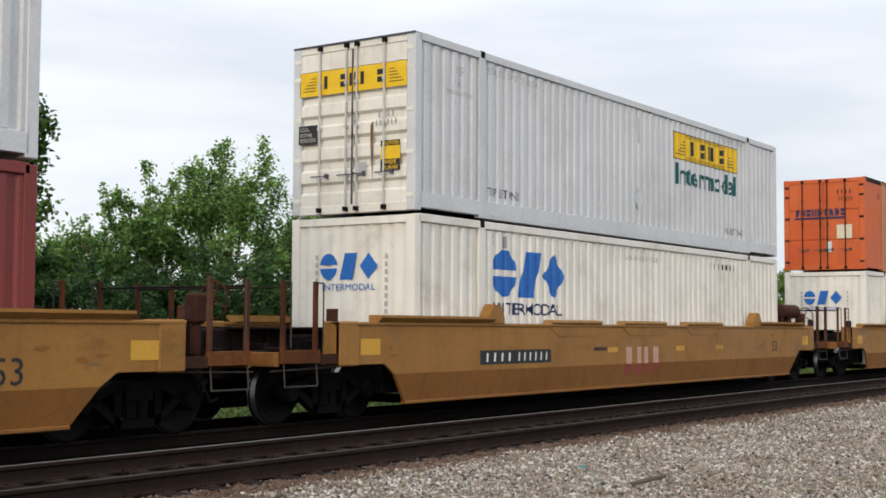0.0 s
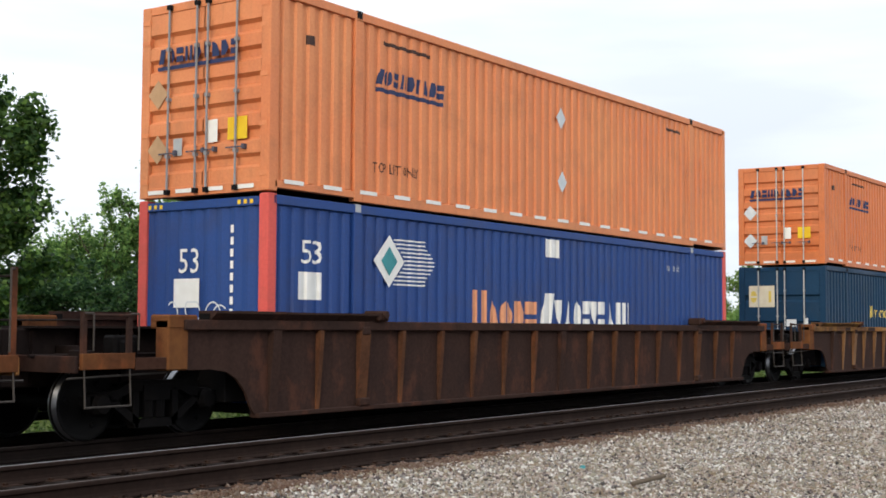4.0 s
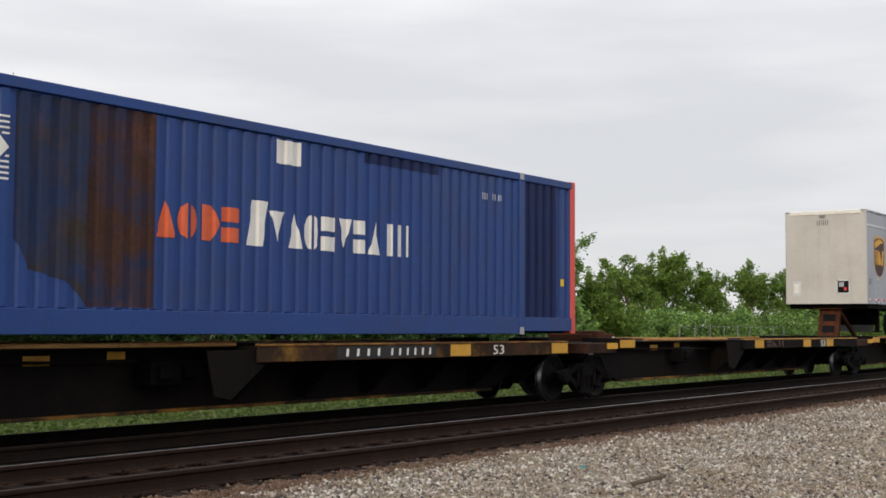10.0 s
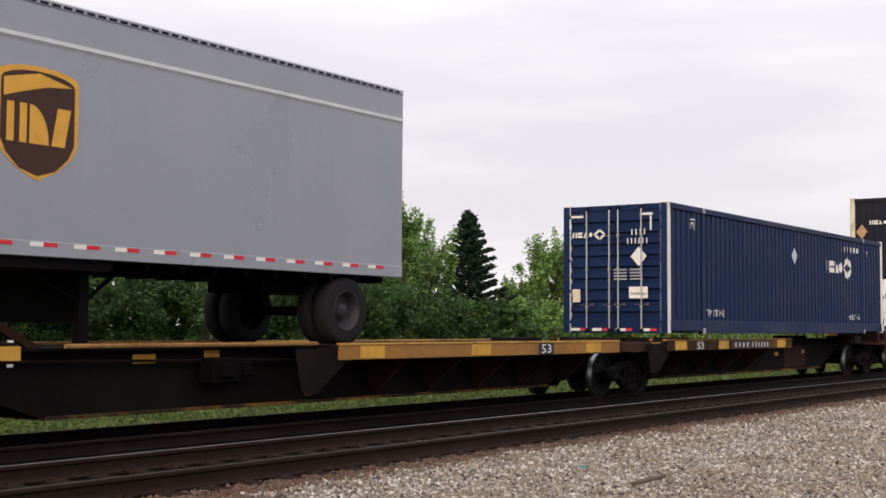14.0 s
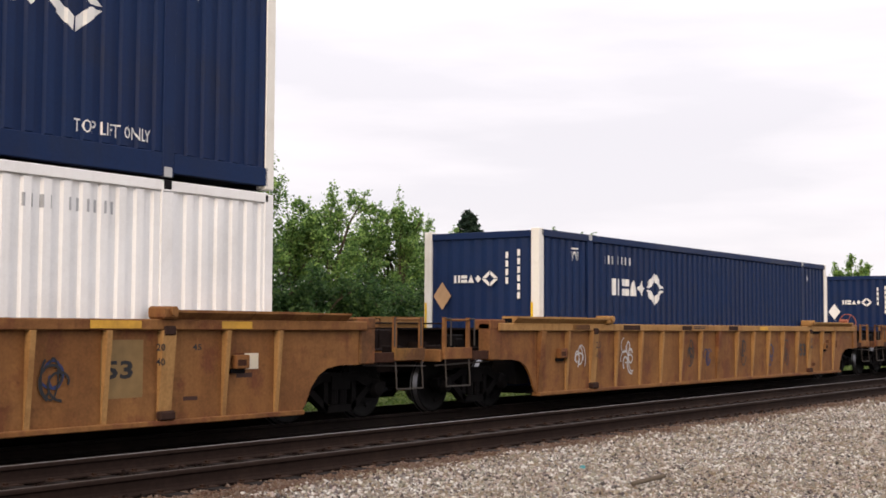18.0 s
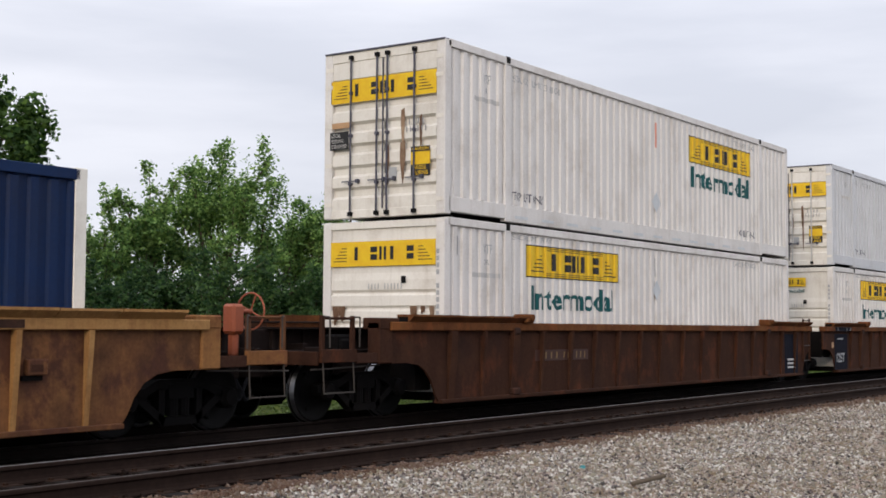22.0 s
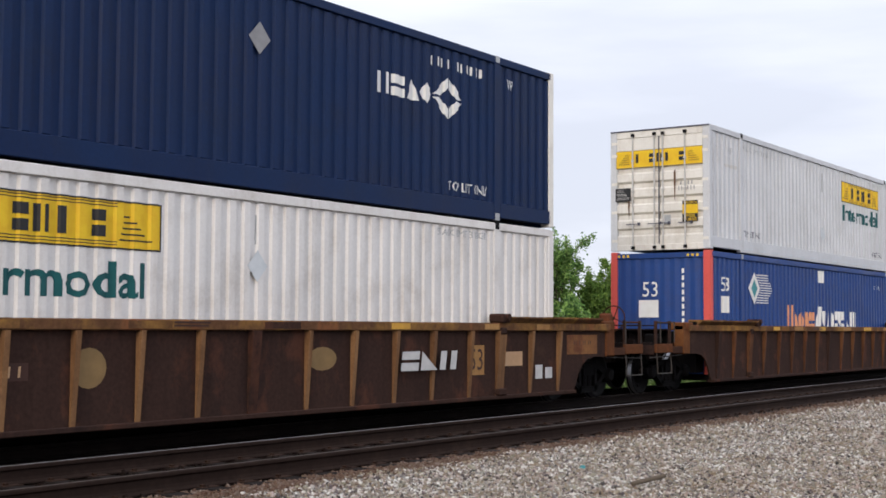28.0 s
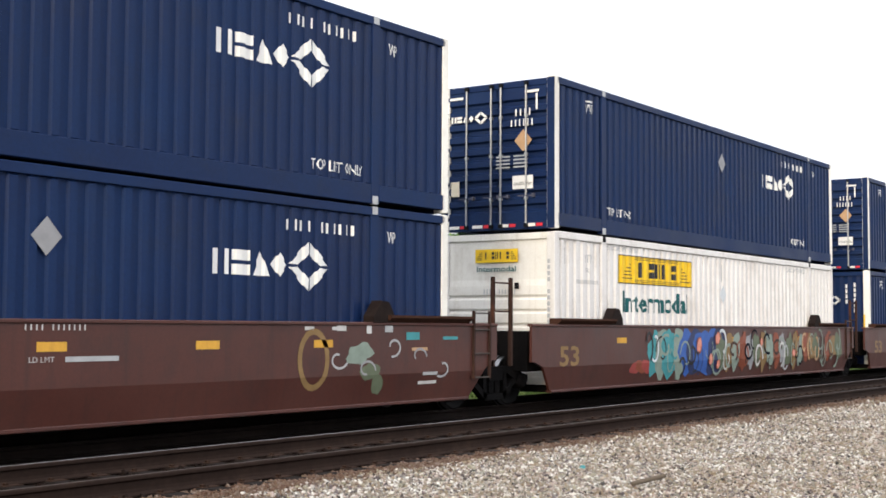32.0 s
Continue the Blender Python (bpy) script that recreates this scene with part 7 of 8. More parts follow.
def tree(x, y, h, w, leaves, leaf, mat, seed, label, name="tree", z=-0.5, low=0.12, spiky=0.5, limbs=11, category="tree"):
    """A tapered trunk with limbs and twigs; leaves sit in clumps along the twigs, so the outline is uneven."""
    rnd = random.Random(seed)
    r = np.random.RandomState(seed)
    t = root(name, x, y, z, label, category, "trees behind the track")
    g = bmesh.new()
    k = 0.018 * h + 0.03
    rod(g, (0, 0, 0), (0.05 * w * rnd.uniform(-1, 1), 0.05 * w * rnd.uniform(-1, 1), h * 0.55), k, k * 0.5, 8)
    tips = []
    for i in range(limbs):
        f = low + (0.75 - low) * (i + rnd.random()) / limbs
        base = Vector((0, 0, h * f * 0.75))
        an = i * 2.4 + rnd.uniform(-0.4, 0.4)
        out = w * 0.5 * (1.0 - 0.55 * max(0, f - 0.3)) * rnd.uniform(0.7, 1.08)
        up = h * (0.14 + 0.22 * f + rnd.uniform(-0.04, 0.14 * spiky + 0.06))
        end = base + Vector((math.cos(an) * out, math.sin(an) * out, up))
        end.z = min(end.z, h * 0.97)
        mid = base.lerp(end, 0.5) + Vector((0, 0, 0.06 * h))
        rod(g, base, mid, k * 0.42, k * 0.26, 5, False)
        rod(g, mid, end, k * 0.26, k * 0.08, 5, False)
        for q in range(5):
            u = 0.25 + 0.75 * (q + rnd.random()) / 5
            p = (base.lerp(mid, u * 2) if u < 0.5 else mid.lerp(end, u * 2 - 1))
            d = Vector((rnd.gauss(0, 1), rnd.gauss(0, 1), rnd.gauss(0.5, 0.7))).normalized() * w * rnd.uniform(0.10, 0.22)
            rod(g, p, p + d, k * 0.10, k * 0.04, 4, False)
            tips.append((p, p + d))
        tips.append((mid, end))
    lead = [(0.0, 0.0, 1.0)] + [(rnd.uniform(-0.34, 0.34), rnd.uniform(-0.34, 0.34), rnd.uniform(0.72, 0.93)) for i in range(int(12 * spiky + 3))]
    for u, v, f in lead:      # leading shoots that stand out of the crown
        a = Vector((u * w * 0.55, v * w * 0.55, h * f * 0.55))
        b = Vector((u * w, v * w, h * f))
        m = a.lerp(b, 0.6) + Vector((rnd.gauss(0, 0.02) * w, rnd.gauss(0, 0.02) * w, 0))
        rod(g, a, m, k * 0.22, k * 0.12, 4, False)
        rod(g, m, b, k * 0.12, k * 0.04, 4, False)
        tips += [(m, b), (a, m)]
        for q in range(3):
            p = a.lerp(b, rnd.uniform(0.45, 0.9))
            d = Vector((rnd.gauss(0, 1), rnd.gauss(0, 1), rnd.uniform(0.4, 1.6))).normalized() * w * rnd.uniform(0.06, 0.14)
            rod(g, p, p + d, k * 0.08, k * 0.03, 4, False)
            tips.append((p, p + d))
    part("trunk", g, M["bark"], t)
    a = np.array([p for p, q in tips])
    b = np.array([q for p, q in tips])
    i = r.randint(0, len(tips), leaves)
    u = r.uniform(0.15, 1.08, leaves)[:, None]
    pts = a[i] * (1 - u) + b[i] * u
    spread = 0.047 * w * (1.25 - 0.85 * np.minimum(u, 1.0))
    pts += r.normal(size=(leaves, 3)) * spread
    pts[:, 2] = np.maximum(pts[:, 2], 0.05)
    foliage("crown", pts, leaf, mat, t, seed)
    return t


def spruce(x, y, h, w, seed, label, z=-0.45):
    r = np.random.RandomState(seed)
    t = root("spruce_tree", x, y, z, label, "tree", "trees behind the track")
    part("trunk", rod(bmesh.new(), (0, 0, 0), (0, 0, h * 0.97), 0.11, 0.015, 8), M["bark"], t)
    pts = []
    g = bmesh.new()
    for k in range(120):
        f = k / 120
        an = k * 2.399
        zz = h * (0.06 + 0.92 * f)
        ln = w * 0.5 * (1 - f) ** 0.85 * r.uniform(0.72, 1.1) + 0.08
        e = np.array((math.cos(an) * ln, math.sin(an) * ln, zz + ln * 0.22))
        s = np.array((0, 0, zz - ln * 0.10))
        rod(g, s, e, 0.018, 0.005, 4, False)
        n = int(60 + 320 * ln)
        u = r.uniform(0.1, 1.0, n)[:, None] ** 0.8
        q = s * (1 - u) + e * u + r.normal(size=(n, 3)) * np.array((0.07, 0.07, 0.045)) * (1.3 - u * 0.6)
        pts.append(q)
    part("limbs", g, M["bark"], t)
    foliage("crown", np.concatenate(pts), 0.11, M["needle"], t, seed, 0.3)
    return t


def at_angle(deg, dist):
    """A place seen from the eye at that angle from the track's direction."""
    return dist * math.cos(radians(deg)), -13.53 + dist * math.sin(radians(deg))


tree(*at_angle(56.3, 32.0), 8.6, 5.2, 46000, 0.15, M["leaf_maple"], 11, "large dark green maple behind the track", "maple_tree", limbs=22, low=0.03, spiky=0.3)
for k, (deg, dist, h, w, n, lf, mt) in enumerate((
        (51.4, 41, 5.0, 3.4, 12000, 0.11, "leaf_bush"), (49.5, 40, 5.4, 2.8, 8000, 0.10, "leaf_bush"), (47.7, 40, 6.8, 3.2, 15000, 0.11, "leaf_bush"), (44.4, 40, 7.5, 4.6, 26000, 0.10, "leaf_bush"), (41.8, 42, 6.2, 3.2, 13000, 0.10, "leaf_bush"),
        (39.7, 42, 6.5, 3.4, 15000, 0.10, "leaf_bush"), (38.3, 44, 6.2, 2.6, 9000, 0.10, "leaf_bush"), (36.8, 45, 6.7, 2.8, 12000, 0.10, "leaf_bush"), (35.5, 47, 5.9, 2.4, 9000, 0.10, "leaf_bush"),
        (31.4, 60, 4.8, 3.2, 9000, 0.13, "leaf_bush"), (29.9, 62, 6.6, 3.6, 14000, 0.12, "leaf_bush"), (28.4, 66, 4.9, 3.4, 9000, 0.14, "leaf_lime"), (26.8, 82, 6.4, 4.8, 12000, 0.16, "leaf_lime"), (25.2, 88, 7.3, 5.4, 14000, 0.17, "leaf_lime"), (23.6, 92, 6.4, 5.0, 11000, 0.17, "leaf_lime"),
        (21.5, 100, 6.9, 5.4, 12000, 0.18, "leaf_lime"), (20.0, 104, 6.2, 5.4, 11000, 0.18, "leaf_lime"), (18.6, 112, 4.8, 6.0, 9000, 0.20, "leaf_lime"), (17.3, 118, 8.3, 4.2, 10000, 0.2, "leaf_bush"), (16.2, 130, 5.2, 6.0, 9000, 0.24, "leaf_lime"), (14.9, 140, 6.0, 8.0, 9000, 0.26, "leaf_lime"))):
    tree(*at_angle(deg, dist), h, w, n, lf, M[mt], 30 + k, "leafy young tree in the thicket behind the track" if dist < 60 else "bright green tree in the distance beyond the track", spiky=0.7 if dist < 70 else 0.4, low=0.02)
# nearer bushes take the leaf tone that has the thicket's shade painted in
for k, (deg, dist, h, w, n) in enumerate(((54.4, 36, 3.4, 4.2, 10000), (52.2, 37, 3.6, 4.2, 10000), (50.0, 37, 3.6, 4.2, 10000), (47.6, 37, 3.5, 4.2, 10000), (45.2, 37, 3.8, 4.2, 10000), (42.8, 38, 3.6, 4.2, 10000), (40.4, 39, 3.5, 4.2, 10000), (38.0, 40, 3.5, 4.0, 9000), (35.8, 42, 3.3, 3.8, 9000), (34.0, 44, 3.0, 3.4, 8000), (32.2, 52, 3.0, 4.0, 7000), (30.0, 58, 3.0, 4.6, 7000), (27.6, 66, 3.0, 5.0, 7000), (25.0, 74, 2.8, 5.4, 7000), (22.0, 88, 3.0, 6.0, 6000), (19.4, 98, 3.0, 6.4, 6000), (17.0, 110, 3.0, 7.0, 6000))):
    tree(*at_angle(deg, dist), h, w, n, 0.11 if dist < 46 else 0.16, M["leaf_shaded" if k < 11 else "leaf_bush" if k % 4 else "leaf_lime"], 70 + k, "dense leafy bush at the edge of the thicket", "bush", low=0.0, spiky=0.2, limbs=11, category="bush")
spruce(*at_angle(33.7, 54), 6.85, 5.4, 5, "dark green spruce among the leafy trees")


rg = np.random.RandomState(8)
gp = np.stack([rg.uniform(6, 90, 60000), 3.1 + 9 * rg.random_sample(60000) ** 1.5, np.zeros(60000)], 1)
gp[:, 2] = np.interp(gp[:, 1], [2.2, 3.2, 9, 20], [-0.9, -0.62, -0.5, -0.42]) + rg.uniform(0.0, 0.08, 60000)
tagged(foliage("grass", gp, 0.10, M["blade"], None, 9), "uneven green grass growing along the far side of the track", "grass", kind="stuff")

fence = root("wire_fence", *at_angle(22.5, 72), -0.4, "thin grey wire fence with steel posts in the grass", "fence")
for k in range(9):
    cached("fpost", "fence_post", lambda: rod(bmesh.new(), (0, 0, 0), (0, 0, 2.0), 0.022, n=6), M["ink_grey"], fence, Matrix.Translation((2.4 * k - 6, 0.2 * k, 0)))
for z in (0.1, 1.0, 1.95):
    part("fence_wire", rod(bmesh.new(), (-6, 0, z), (13.2, 1.6, z), 0.012, n=4), M["ink_grey"], fence)


# ---- the train, from its head to its tail ----
WELL, UP = 0.345, 3.312
TRAIN = []


def add(*obs):
    TRAIN.extend(obs)


def chord_tags(c, seed, y=-1.585):
    """Reflective tags and worn patches along the top chord."""
    rg = random.Random(seed)
    x = rg.uniform(0.2, 1.2)
    while x < 15.5:
        w = rg.uniform(0.45, 0.8)
        m = rg.choice(("yellow_fresh", "yellow_fresh", "mixed_chord", "tan_rib", "brown_car"))
        flush("chord_tag", rects((x, x + w, 1.385, 1.48)), M[m], c, y)
        x += w + rg.uniform(0.7, 2.2)
    flush("stencil_bar", rects(*[(6.3, 6.3 + rg.uniform(0.5, 0.9), z, z + 0.025) for z in (1.41, 1.45)]), M["ink_brown"], c, y - 0.002)


def scrawl(c, x0, x1, seed, mat, n=4, y=-1.505):
    """Loose graffiti: a few curling lines of their own between two ribs."""
    rg = random.Random(seed)
    for k in range(n):
        cx = rg.uniform(x0 + 0.15, x1 - 0.15)
        b2 = swirl(cx, rg.uniform(0.7, 1.05), rg.uniform(0.10, 0.24), rg.uniform(0.16, 0.34), rg.random(), rg.uniform(0.02, 0.035))
        flush("graffiti", b2, M[mat], c, y - 0.0008 * k)


def on_slab(name, bm, mat, c, proud=0.004):
    """Lays flat shapes on a smooth car side, which leans in below its crease."""
    bmesh.ops.bisect_plane(bm, geom=bm.verts[:] + bm.edges[:] + bm.faces[:], plane_co=(0, 0, 0.70), plane_no=(0, 0, 1))
    for v in bm.verts:
        v.co.y += -1.52 - proud + max(0.0, 0.70 - v.co.z) * 0.178
    return part(name, bm, mat, c)


def blob(cx, cz, w, h, seed, n=18):
    """A closed uneven outline inside the painted height."""
    rg = random.Random(seed)
    a, b, p, q = rg.uniform(0.08, 0.25), rg.uniform(0.05, 0.16), rg.uniform(0, 6), rg.uniform(0, 6)
    pts = []
    for i in range(n):
        t = math.tau * i / n
        k = 1 + a * math.sin(2 * t + p) + b * math.sin(5 * t + q)
        pts.append((cx + w * k * math.cos(t), min(1.43, max(0.29, cz + h * k * math.sin(t)))))
    return pts


def mural(c):
    """Graffiti in overlapping fills, outlines and curls along one car side."""
    lift = [0.004]

    def lay(bm, mt):
        lift[0] += 0.00035
        on_slab("graffiti", bm, M[mt], c, lift[0])
    rg = random.Random(17)
    fills = ([(3.0 + 0.25 * k, "ink_rust" if k % 2 else "ink_brick", 0.28, 0.13, 0.62) for k in range(3)] + [(3.9 + 0.3 * k, ("ink_teal", "ink_sage", "ink_teal")[k % 3], 0.36, 0.50, 0.88) for k in range(5)] +
             [(5.6 + 0.38 * k, ("ink_cobalt", "ink_navy", "ink_cobalt")[k % 3], 0.5, 0.56, 0.9) for k in range(5)] + [(7.4 + 0.45 * k, ("ink_moss", "ink_umber", "ink_sage", "ink_rust", "ink_grey")[k % 5], 0.26, 0.46, 0.88) for k in range(13)] +
             [(13.2 + 0.45 * k, ("ink_rust", "ink_umber", "ink_moss", "ink_brown")[k % 4], 0.34, 0.36, 0.95) for k in range(7)])
    for k, (x, mt, w, h, z) in enumerate(fills):
        lay(poly(bmesh.new(), blob(x, z, w, h, 300 + k)), mt)
    for k in range(46):
        x = 3.4 + 12.6 * (k + rg.random()) / 46
        mt = rg.choice(("ink_lightgrey", "ink_sage", "ink_black", "ink_teal") if x < 5.4 else ("ink_lightgrey", "ink_black", "ink_navy", "ink_sage") if x < 7.6 else ("ink_pale", "ink_night", "ink_brown", "ink_sage", "ink_faded", "ink_night", "ink_rust") if x < 13 else ("ink_brown", "ink_tan", "ink_sage", "ink_night"))
        lay(swirl(x, rg.uniform(0.62, 1.12), rg.uniform(0.18, 0.36), rg.uniform(0.24, 0.42), 500 + k, rg.uniform(0.03, 0.075)), mt)
    for x, z, r in ((6.1, 1.05, 0.13), (6.75, 0.72, 0.10), (7.15, 1.2, 0.12), (7.2, 0.6, 0.09), (9.9, 1.1, 0.08), (12.2, 0.8, 0.09)):
        lay(poly(bmesh.new(), blob(x, z, r * 1.25, r * 1.25, int(x * 10))), "ink_rust")
        lay(poly(bmesh.new(), blob(x, z, r, r, int(x * 10) + 1)), "ink_pink")


# yellow smooth-sided cars
c = slab_car(-6.75, "yellow smooth-sided well car stained brown", M["yellow_car"], M["yellow_car"])
flush("stencil", words("53", 15.5, 15.9, 0.75, 1.06), M["ink_black"], c, -1.52)
add(c, shipping_container(-6.75, WELL, "maroon corrugated freight container resting in the railcar's well", M["maroon_box"]), sign_container_top(-6.75, UP))
for L in (16.78, 40.70):
    c = slab_car(L, "yellow smooth-sided well car stained brown, with a black number panel", M["yellow_car"], M["yellow_car"])
    number_plate(c, 1.6, 3.98, 0.79, 1.03, -1.52)
    lx = 6.9 if L < 30 else 10.6
    logo(on_slab, "logo_shape", "848", lx, lx + 1.75, 0.70, 1.04, M["ink_blush"], c, 0.2)
    logo(on_slab, "logo_shape", "848", lx, lx + 1.75, 0.47, 0.698, M["ink_brick"], c, 0.2)
    flush("stencil_bar", rects((5.64, 6.17, 0.98, 1.05)), M["ink_brown"], c, -1.52)
    strips(flush, "yellow_tag", [(a, a + 0.42, 0.94, 1.04) for a in ((6.24, 9.42, 11.6) if L < 30 else (6.45, 8.35, 10.05, 13.2))], M["yellow_fresh"], c, y=-1.52)
    flush("stencil", words("53", 15.2, 15.54, 0.86, 1.12, 0.0, 0.02), M["ink_black"], c, -1.52)
    add(c)
add(cream_container(16.78, WELL), sign_container_top(16.78, UP))
add(cream_container(40.70, WELL), orange_box(40.70, UP, M["orange_dark"], label="deep orange freight container with dark logo, on white container", plates=2))
# brown ribbed cars
c = ribbed_car(64.49, "rust-brown well car with outside ribs", M["brown_car"], M["rust_rib"], M["brown_car"], trim=M["rust_chord"], seed=1)
add(c, blue_stack(64.49, WELL, graffiti=True), orange_box(64.49, UP, M["orange_pale"], label="sun-bleached orange freight container stacked on a blue one", tape=True))
c = ribbed_car(88.0, "rust-brown well car with tan ribs and a yellow panel", M["brown_car"], M["worn_rib"], M["mixed_chord"], trim=M["rust_chord"], seed=2)
flush("yellow_panel", rects((11.2, 12.98, 0.28, 1.34)), M["yellow_worn"], c)
chord_tags(c, 37)
logo(flush, "logo_shape", "5;4", 11.35, 12.0, 0.96, 1.12, M["ink_brown"], c, 0.12, y=-1.505)
add(c, teal_box(88.0, WELL), orange_box(88.0, UP, M["orange_box"], label="bright orange freight container with reflective strips, on teal container", tape=True))
c = ribbed_car(111.6, "rust-brown well car with tan ribs carrying one white container", M["brown_car"], M["worn_rib"], M["rust_chord"], trim=M["rust_chord"], seed=3)
flush("yellow_tag", rects((15.75, 15.9, 0.55, 0.82)), M["yellow_fresh"], c)
chord_tags(c, 31)
add(c, cream_container(111.6, WELL, end="doors", part_logo=True))
# five-unit spine car
XT = [133.4, 149.85, 167.2, 184.6, 201.95, 218.4]
SP = "dark steel spine car with a yellow-edged wheel platform"
u0 = spine_car(XT[0], XT[1], SP, (6.45, 14.9), left_end=True, hitch=None)
u1 = spine_car(XT[1], XT[2], SP + ", empty", (7.2, 16.1), hitch=None, sill="spine_steel", edge="yellow_worn")
u2 = spine_car(XT[2], XT[3], SP + " and trailer hitch", (7.15, 16.0), hitch=0.95, sill="yellow_car", edge="yellow_worn")
u3 = spine_car(XT[3], XT[4], SP + " and trailer hitch", (7.05, 15.9), hitch=0.95, mirror_it=True, sill="yellow_car", edge="yellow_worn")
u4 = spine_car(XT[4], XT[5], SP, (0.9, 8.5), right_end=True, hitch=None, mirror_it=True)
number_plate(u0, 8.1, 10.6, 0.95, 1.13, -1.50)
flush("stencil", words("53", 12.3, 12.65, 0.96, 1.12), M["ink_white"], u0, -1.50)
for u, a in ((u1, 12.83), (u2, 12.3), (u3, 12.8)):
    flush("stencil_field", rects((a - 0.1, a + 0.45, 0.94, 1.14)), M["ink_black"], u, -1.50)
    flush("stencil", words("53", a, a + 0.35, 0.96, 1.12), M["ink_white"], u, -1.504)
number_plate(u4, 4.4, 6.9, 0.95, 1.13, -1.50)
flush("stencil_field", rects((2.3, 2.8, 0.94, 1.14)), M["ink_black"], u4, -1.50)
flush("stencil", words("53", 2.38, 2.72, 0.96, 1.12), M["ink_white"], u4, -1.504)
for u, a, b in ((u2, 7.25, 8.5),):
    flush("stencil_field", rects((a, b, 0.96, 1.14)), M["ink_black"], u, -1.50)
    flush("stencil", words("ALL PURPOSE SPINE CAR", a + 0.05, b - 0.05, 0.99, 1.10), M["ink_white"], u, -1.504)
for u, spots in ((u0, (11.0, 14.3)), (u1, (7.9, 11.4, 13.3)), (u2, (8.52, 11.05, 12.87, 15.38)), (u3, (7.5, 10.5, 14.5)), (u4, (1.2, 3.6, 7.4))):
    strips(flush, "yellow_tag", [(a, a + 0.6, 0.95, 1.14) for a in spots], M["yellow_fresh"], u, y=-1.501)
flush("worn_patch", rects((10.83, 12.55, 0.34, 0.92)), M["brown_car"], u4, -0.425)
flush("yellow_tag", rects((10.08, 10.36, 0.68, 0.78)), M["yellow_fresh"], u4, -0.425)
flush("rust_bracket", rects((11.9, 12.0, 0.5, 1.0)), M["rust_hitch"], u4, -0.43)
flush("pale_plate", rects((12.25, 12.5, 0.72, 0.82)), M["ink_tan"], u4, -0.43)
g = boxes((1.2, 2.3, -0.5, 0.5, 1.14, 1.30), (1.3, 1.7, -0.6, 0.6, 1.2, 1.36), bevel=0.02)
part("folded_hitch", g, M["rust_hitch"], u1)
logo(flush, "logo_shape", "5;4", 8.7, 9.9, 0.97, 1.13, M["ink_brown"], u1, 0.12, 0.0, y=-1.503)
logo(flush, "logo_shape", "5;4", 9.16, 9.8, 0.95, 1.13, M["ink_brick"], u2, 0.12, 0.0, y=-1.503)
strips(flush, "faded_marking", [(10.1 + 0.12 * k, 10.18 + 0.12 * k, 1.0, 1.09) for k in range(7)], M["ink_umber"], u2, y=-1.503)
add(u0, u1, u2, u3, u4, blue_stack(132.75, 1.31, faded=True))
add(semi_trailer(167.65, 15.95, "long silver-grey box trailer with brown shield logo, on spine car", (11.0, 12.45), 2.23, 5.19, skirt=(3.75, 9.3)))
add(semi_trailer(185.13, 8.25, "short silver-grey box trailer with brown shield logo, on spine car", (6.95,), 2.2, 5.18, cut_nose=True, badge=(0.68, 1.82, 0.86, 2.18)))
add(navy_container(203.2, 1.31, "doors", end_diamond="", label="dark navy corrugated container with white diamond logo, on spine car"))
# ochre ribbed cars
OC = "ochre-yellow well car with outside ribs and rust streaks"
# ribs lighter than the sheet: the light they catch is in the colours
c = ribbed_car(224.5, OC, M["ochre_car"], M["tan_rib"], M["ochre_car"], trim=M["mixed_chord"], seed=4)
number_plate(c, 1.76, 3.44, 0.77, 0.99, -1.50, "ink_tan")
for z, t in ((1.10, "20"), (0.92, "40")):
    flush("stencil", words(t, 1.60, 1.78, z, z + 0.11, 0.0, 0.02), M["ink_black"], c, -1.607)
strips(flush, "rust_plate", [(0.86, 1.04, 0.62, 0.78), (4.95, 5.15, 0.78, 1.02), (0.75, 0.95, 1.12, 1.22)], M["rust_chord"], c, y=-1.501)
flush("stencil_bar", rects((3.05, 3.5, 0.62, 0.66)), M["ink_brown"], c)
flush("stencil", words("53", 13.07, 13.52, 0.78, 1.0, 0.0, 0.03), M["ink_black"], c)
flush("faded_patch", rects((13.02, 13.68, 0.55, 1.25)), M["ink_umber"], c, -1.498)
flush("stencil", words("20", 13.80, 13.95, 1.11, 1.20, 0.0, 0.02), M["ink_black"], c, -1.595)
flush("stencil", words("40", 13.80, 13.95, 0.93, 1.02, 0.0, 0.02), M["ink_black"], c, -1.595)
flush("stencil", words("45", 14.50, 14.66, 1.11, 1.19, 0.0, 0.02), M["ink_black"], c)
flush("pale_patch", rects((15.45, 15.72, 0.85, 1.06)), M["ink_cream"], c)
flush("rust_patch", rects((15.26, 15.448, 0.85, 1.06)), M["rust_hitch"], c)
flush("dark_smear", rects((14.35, 14.6, 0.48, 0.53), (15.3, 15.6, 0.74, 0.80)), M["ink_brown"], c)
for q, mm in ((61, "ink_navy"), (62, "ink_black"), (63, "ink_black")):
    scrawl(c, 12.08, 12.62, q, mm, 2, -1.504 - 0.004 * (q - 60))
chord_tags(c, 32)
add(c, clean_container(224.5, WELL), navy_container(224.5, UP, "front", peel=True, patch=True, label="navy freight container with peeling white posts, stacked on white one"))
c = ribbed_car(247.97, OC, M["ochre_car"], M["tan_rib"], M["tan_rib"], trim=M["ochre_car"], seed=5, brake_r=M["orange_brake"])
flush("stencil", words("20", 1.66, 1.86, 1.03, 1.16), M["ink_brown"], c, -1.60)
flush("stencil", words("40", 1.66, 1.86, 0.83, 0.96), M["ink_brown"], c, -1.60)
chord_tags(c, 33)
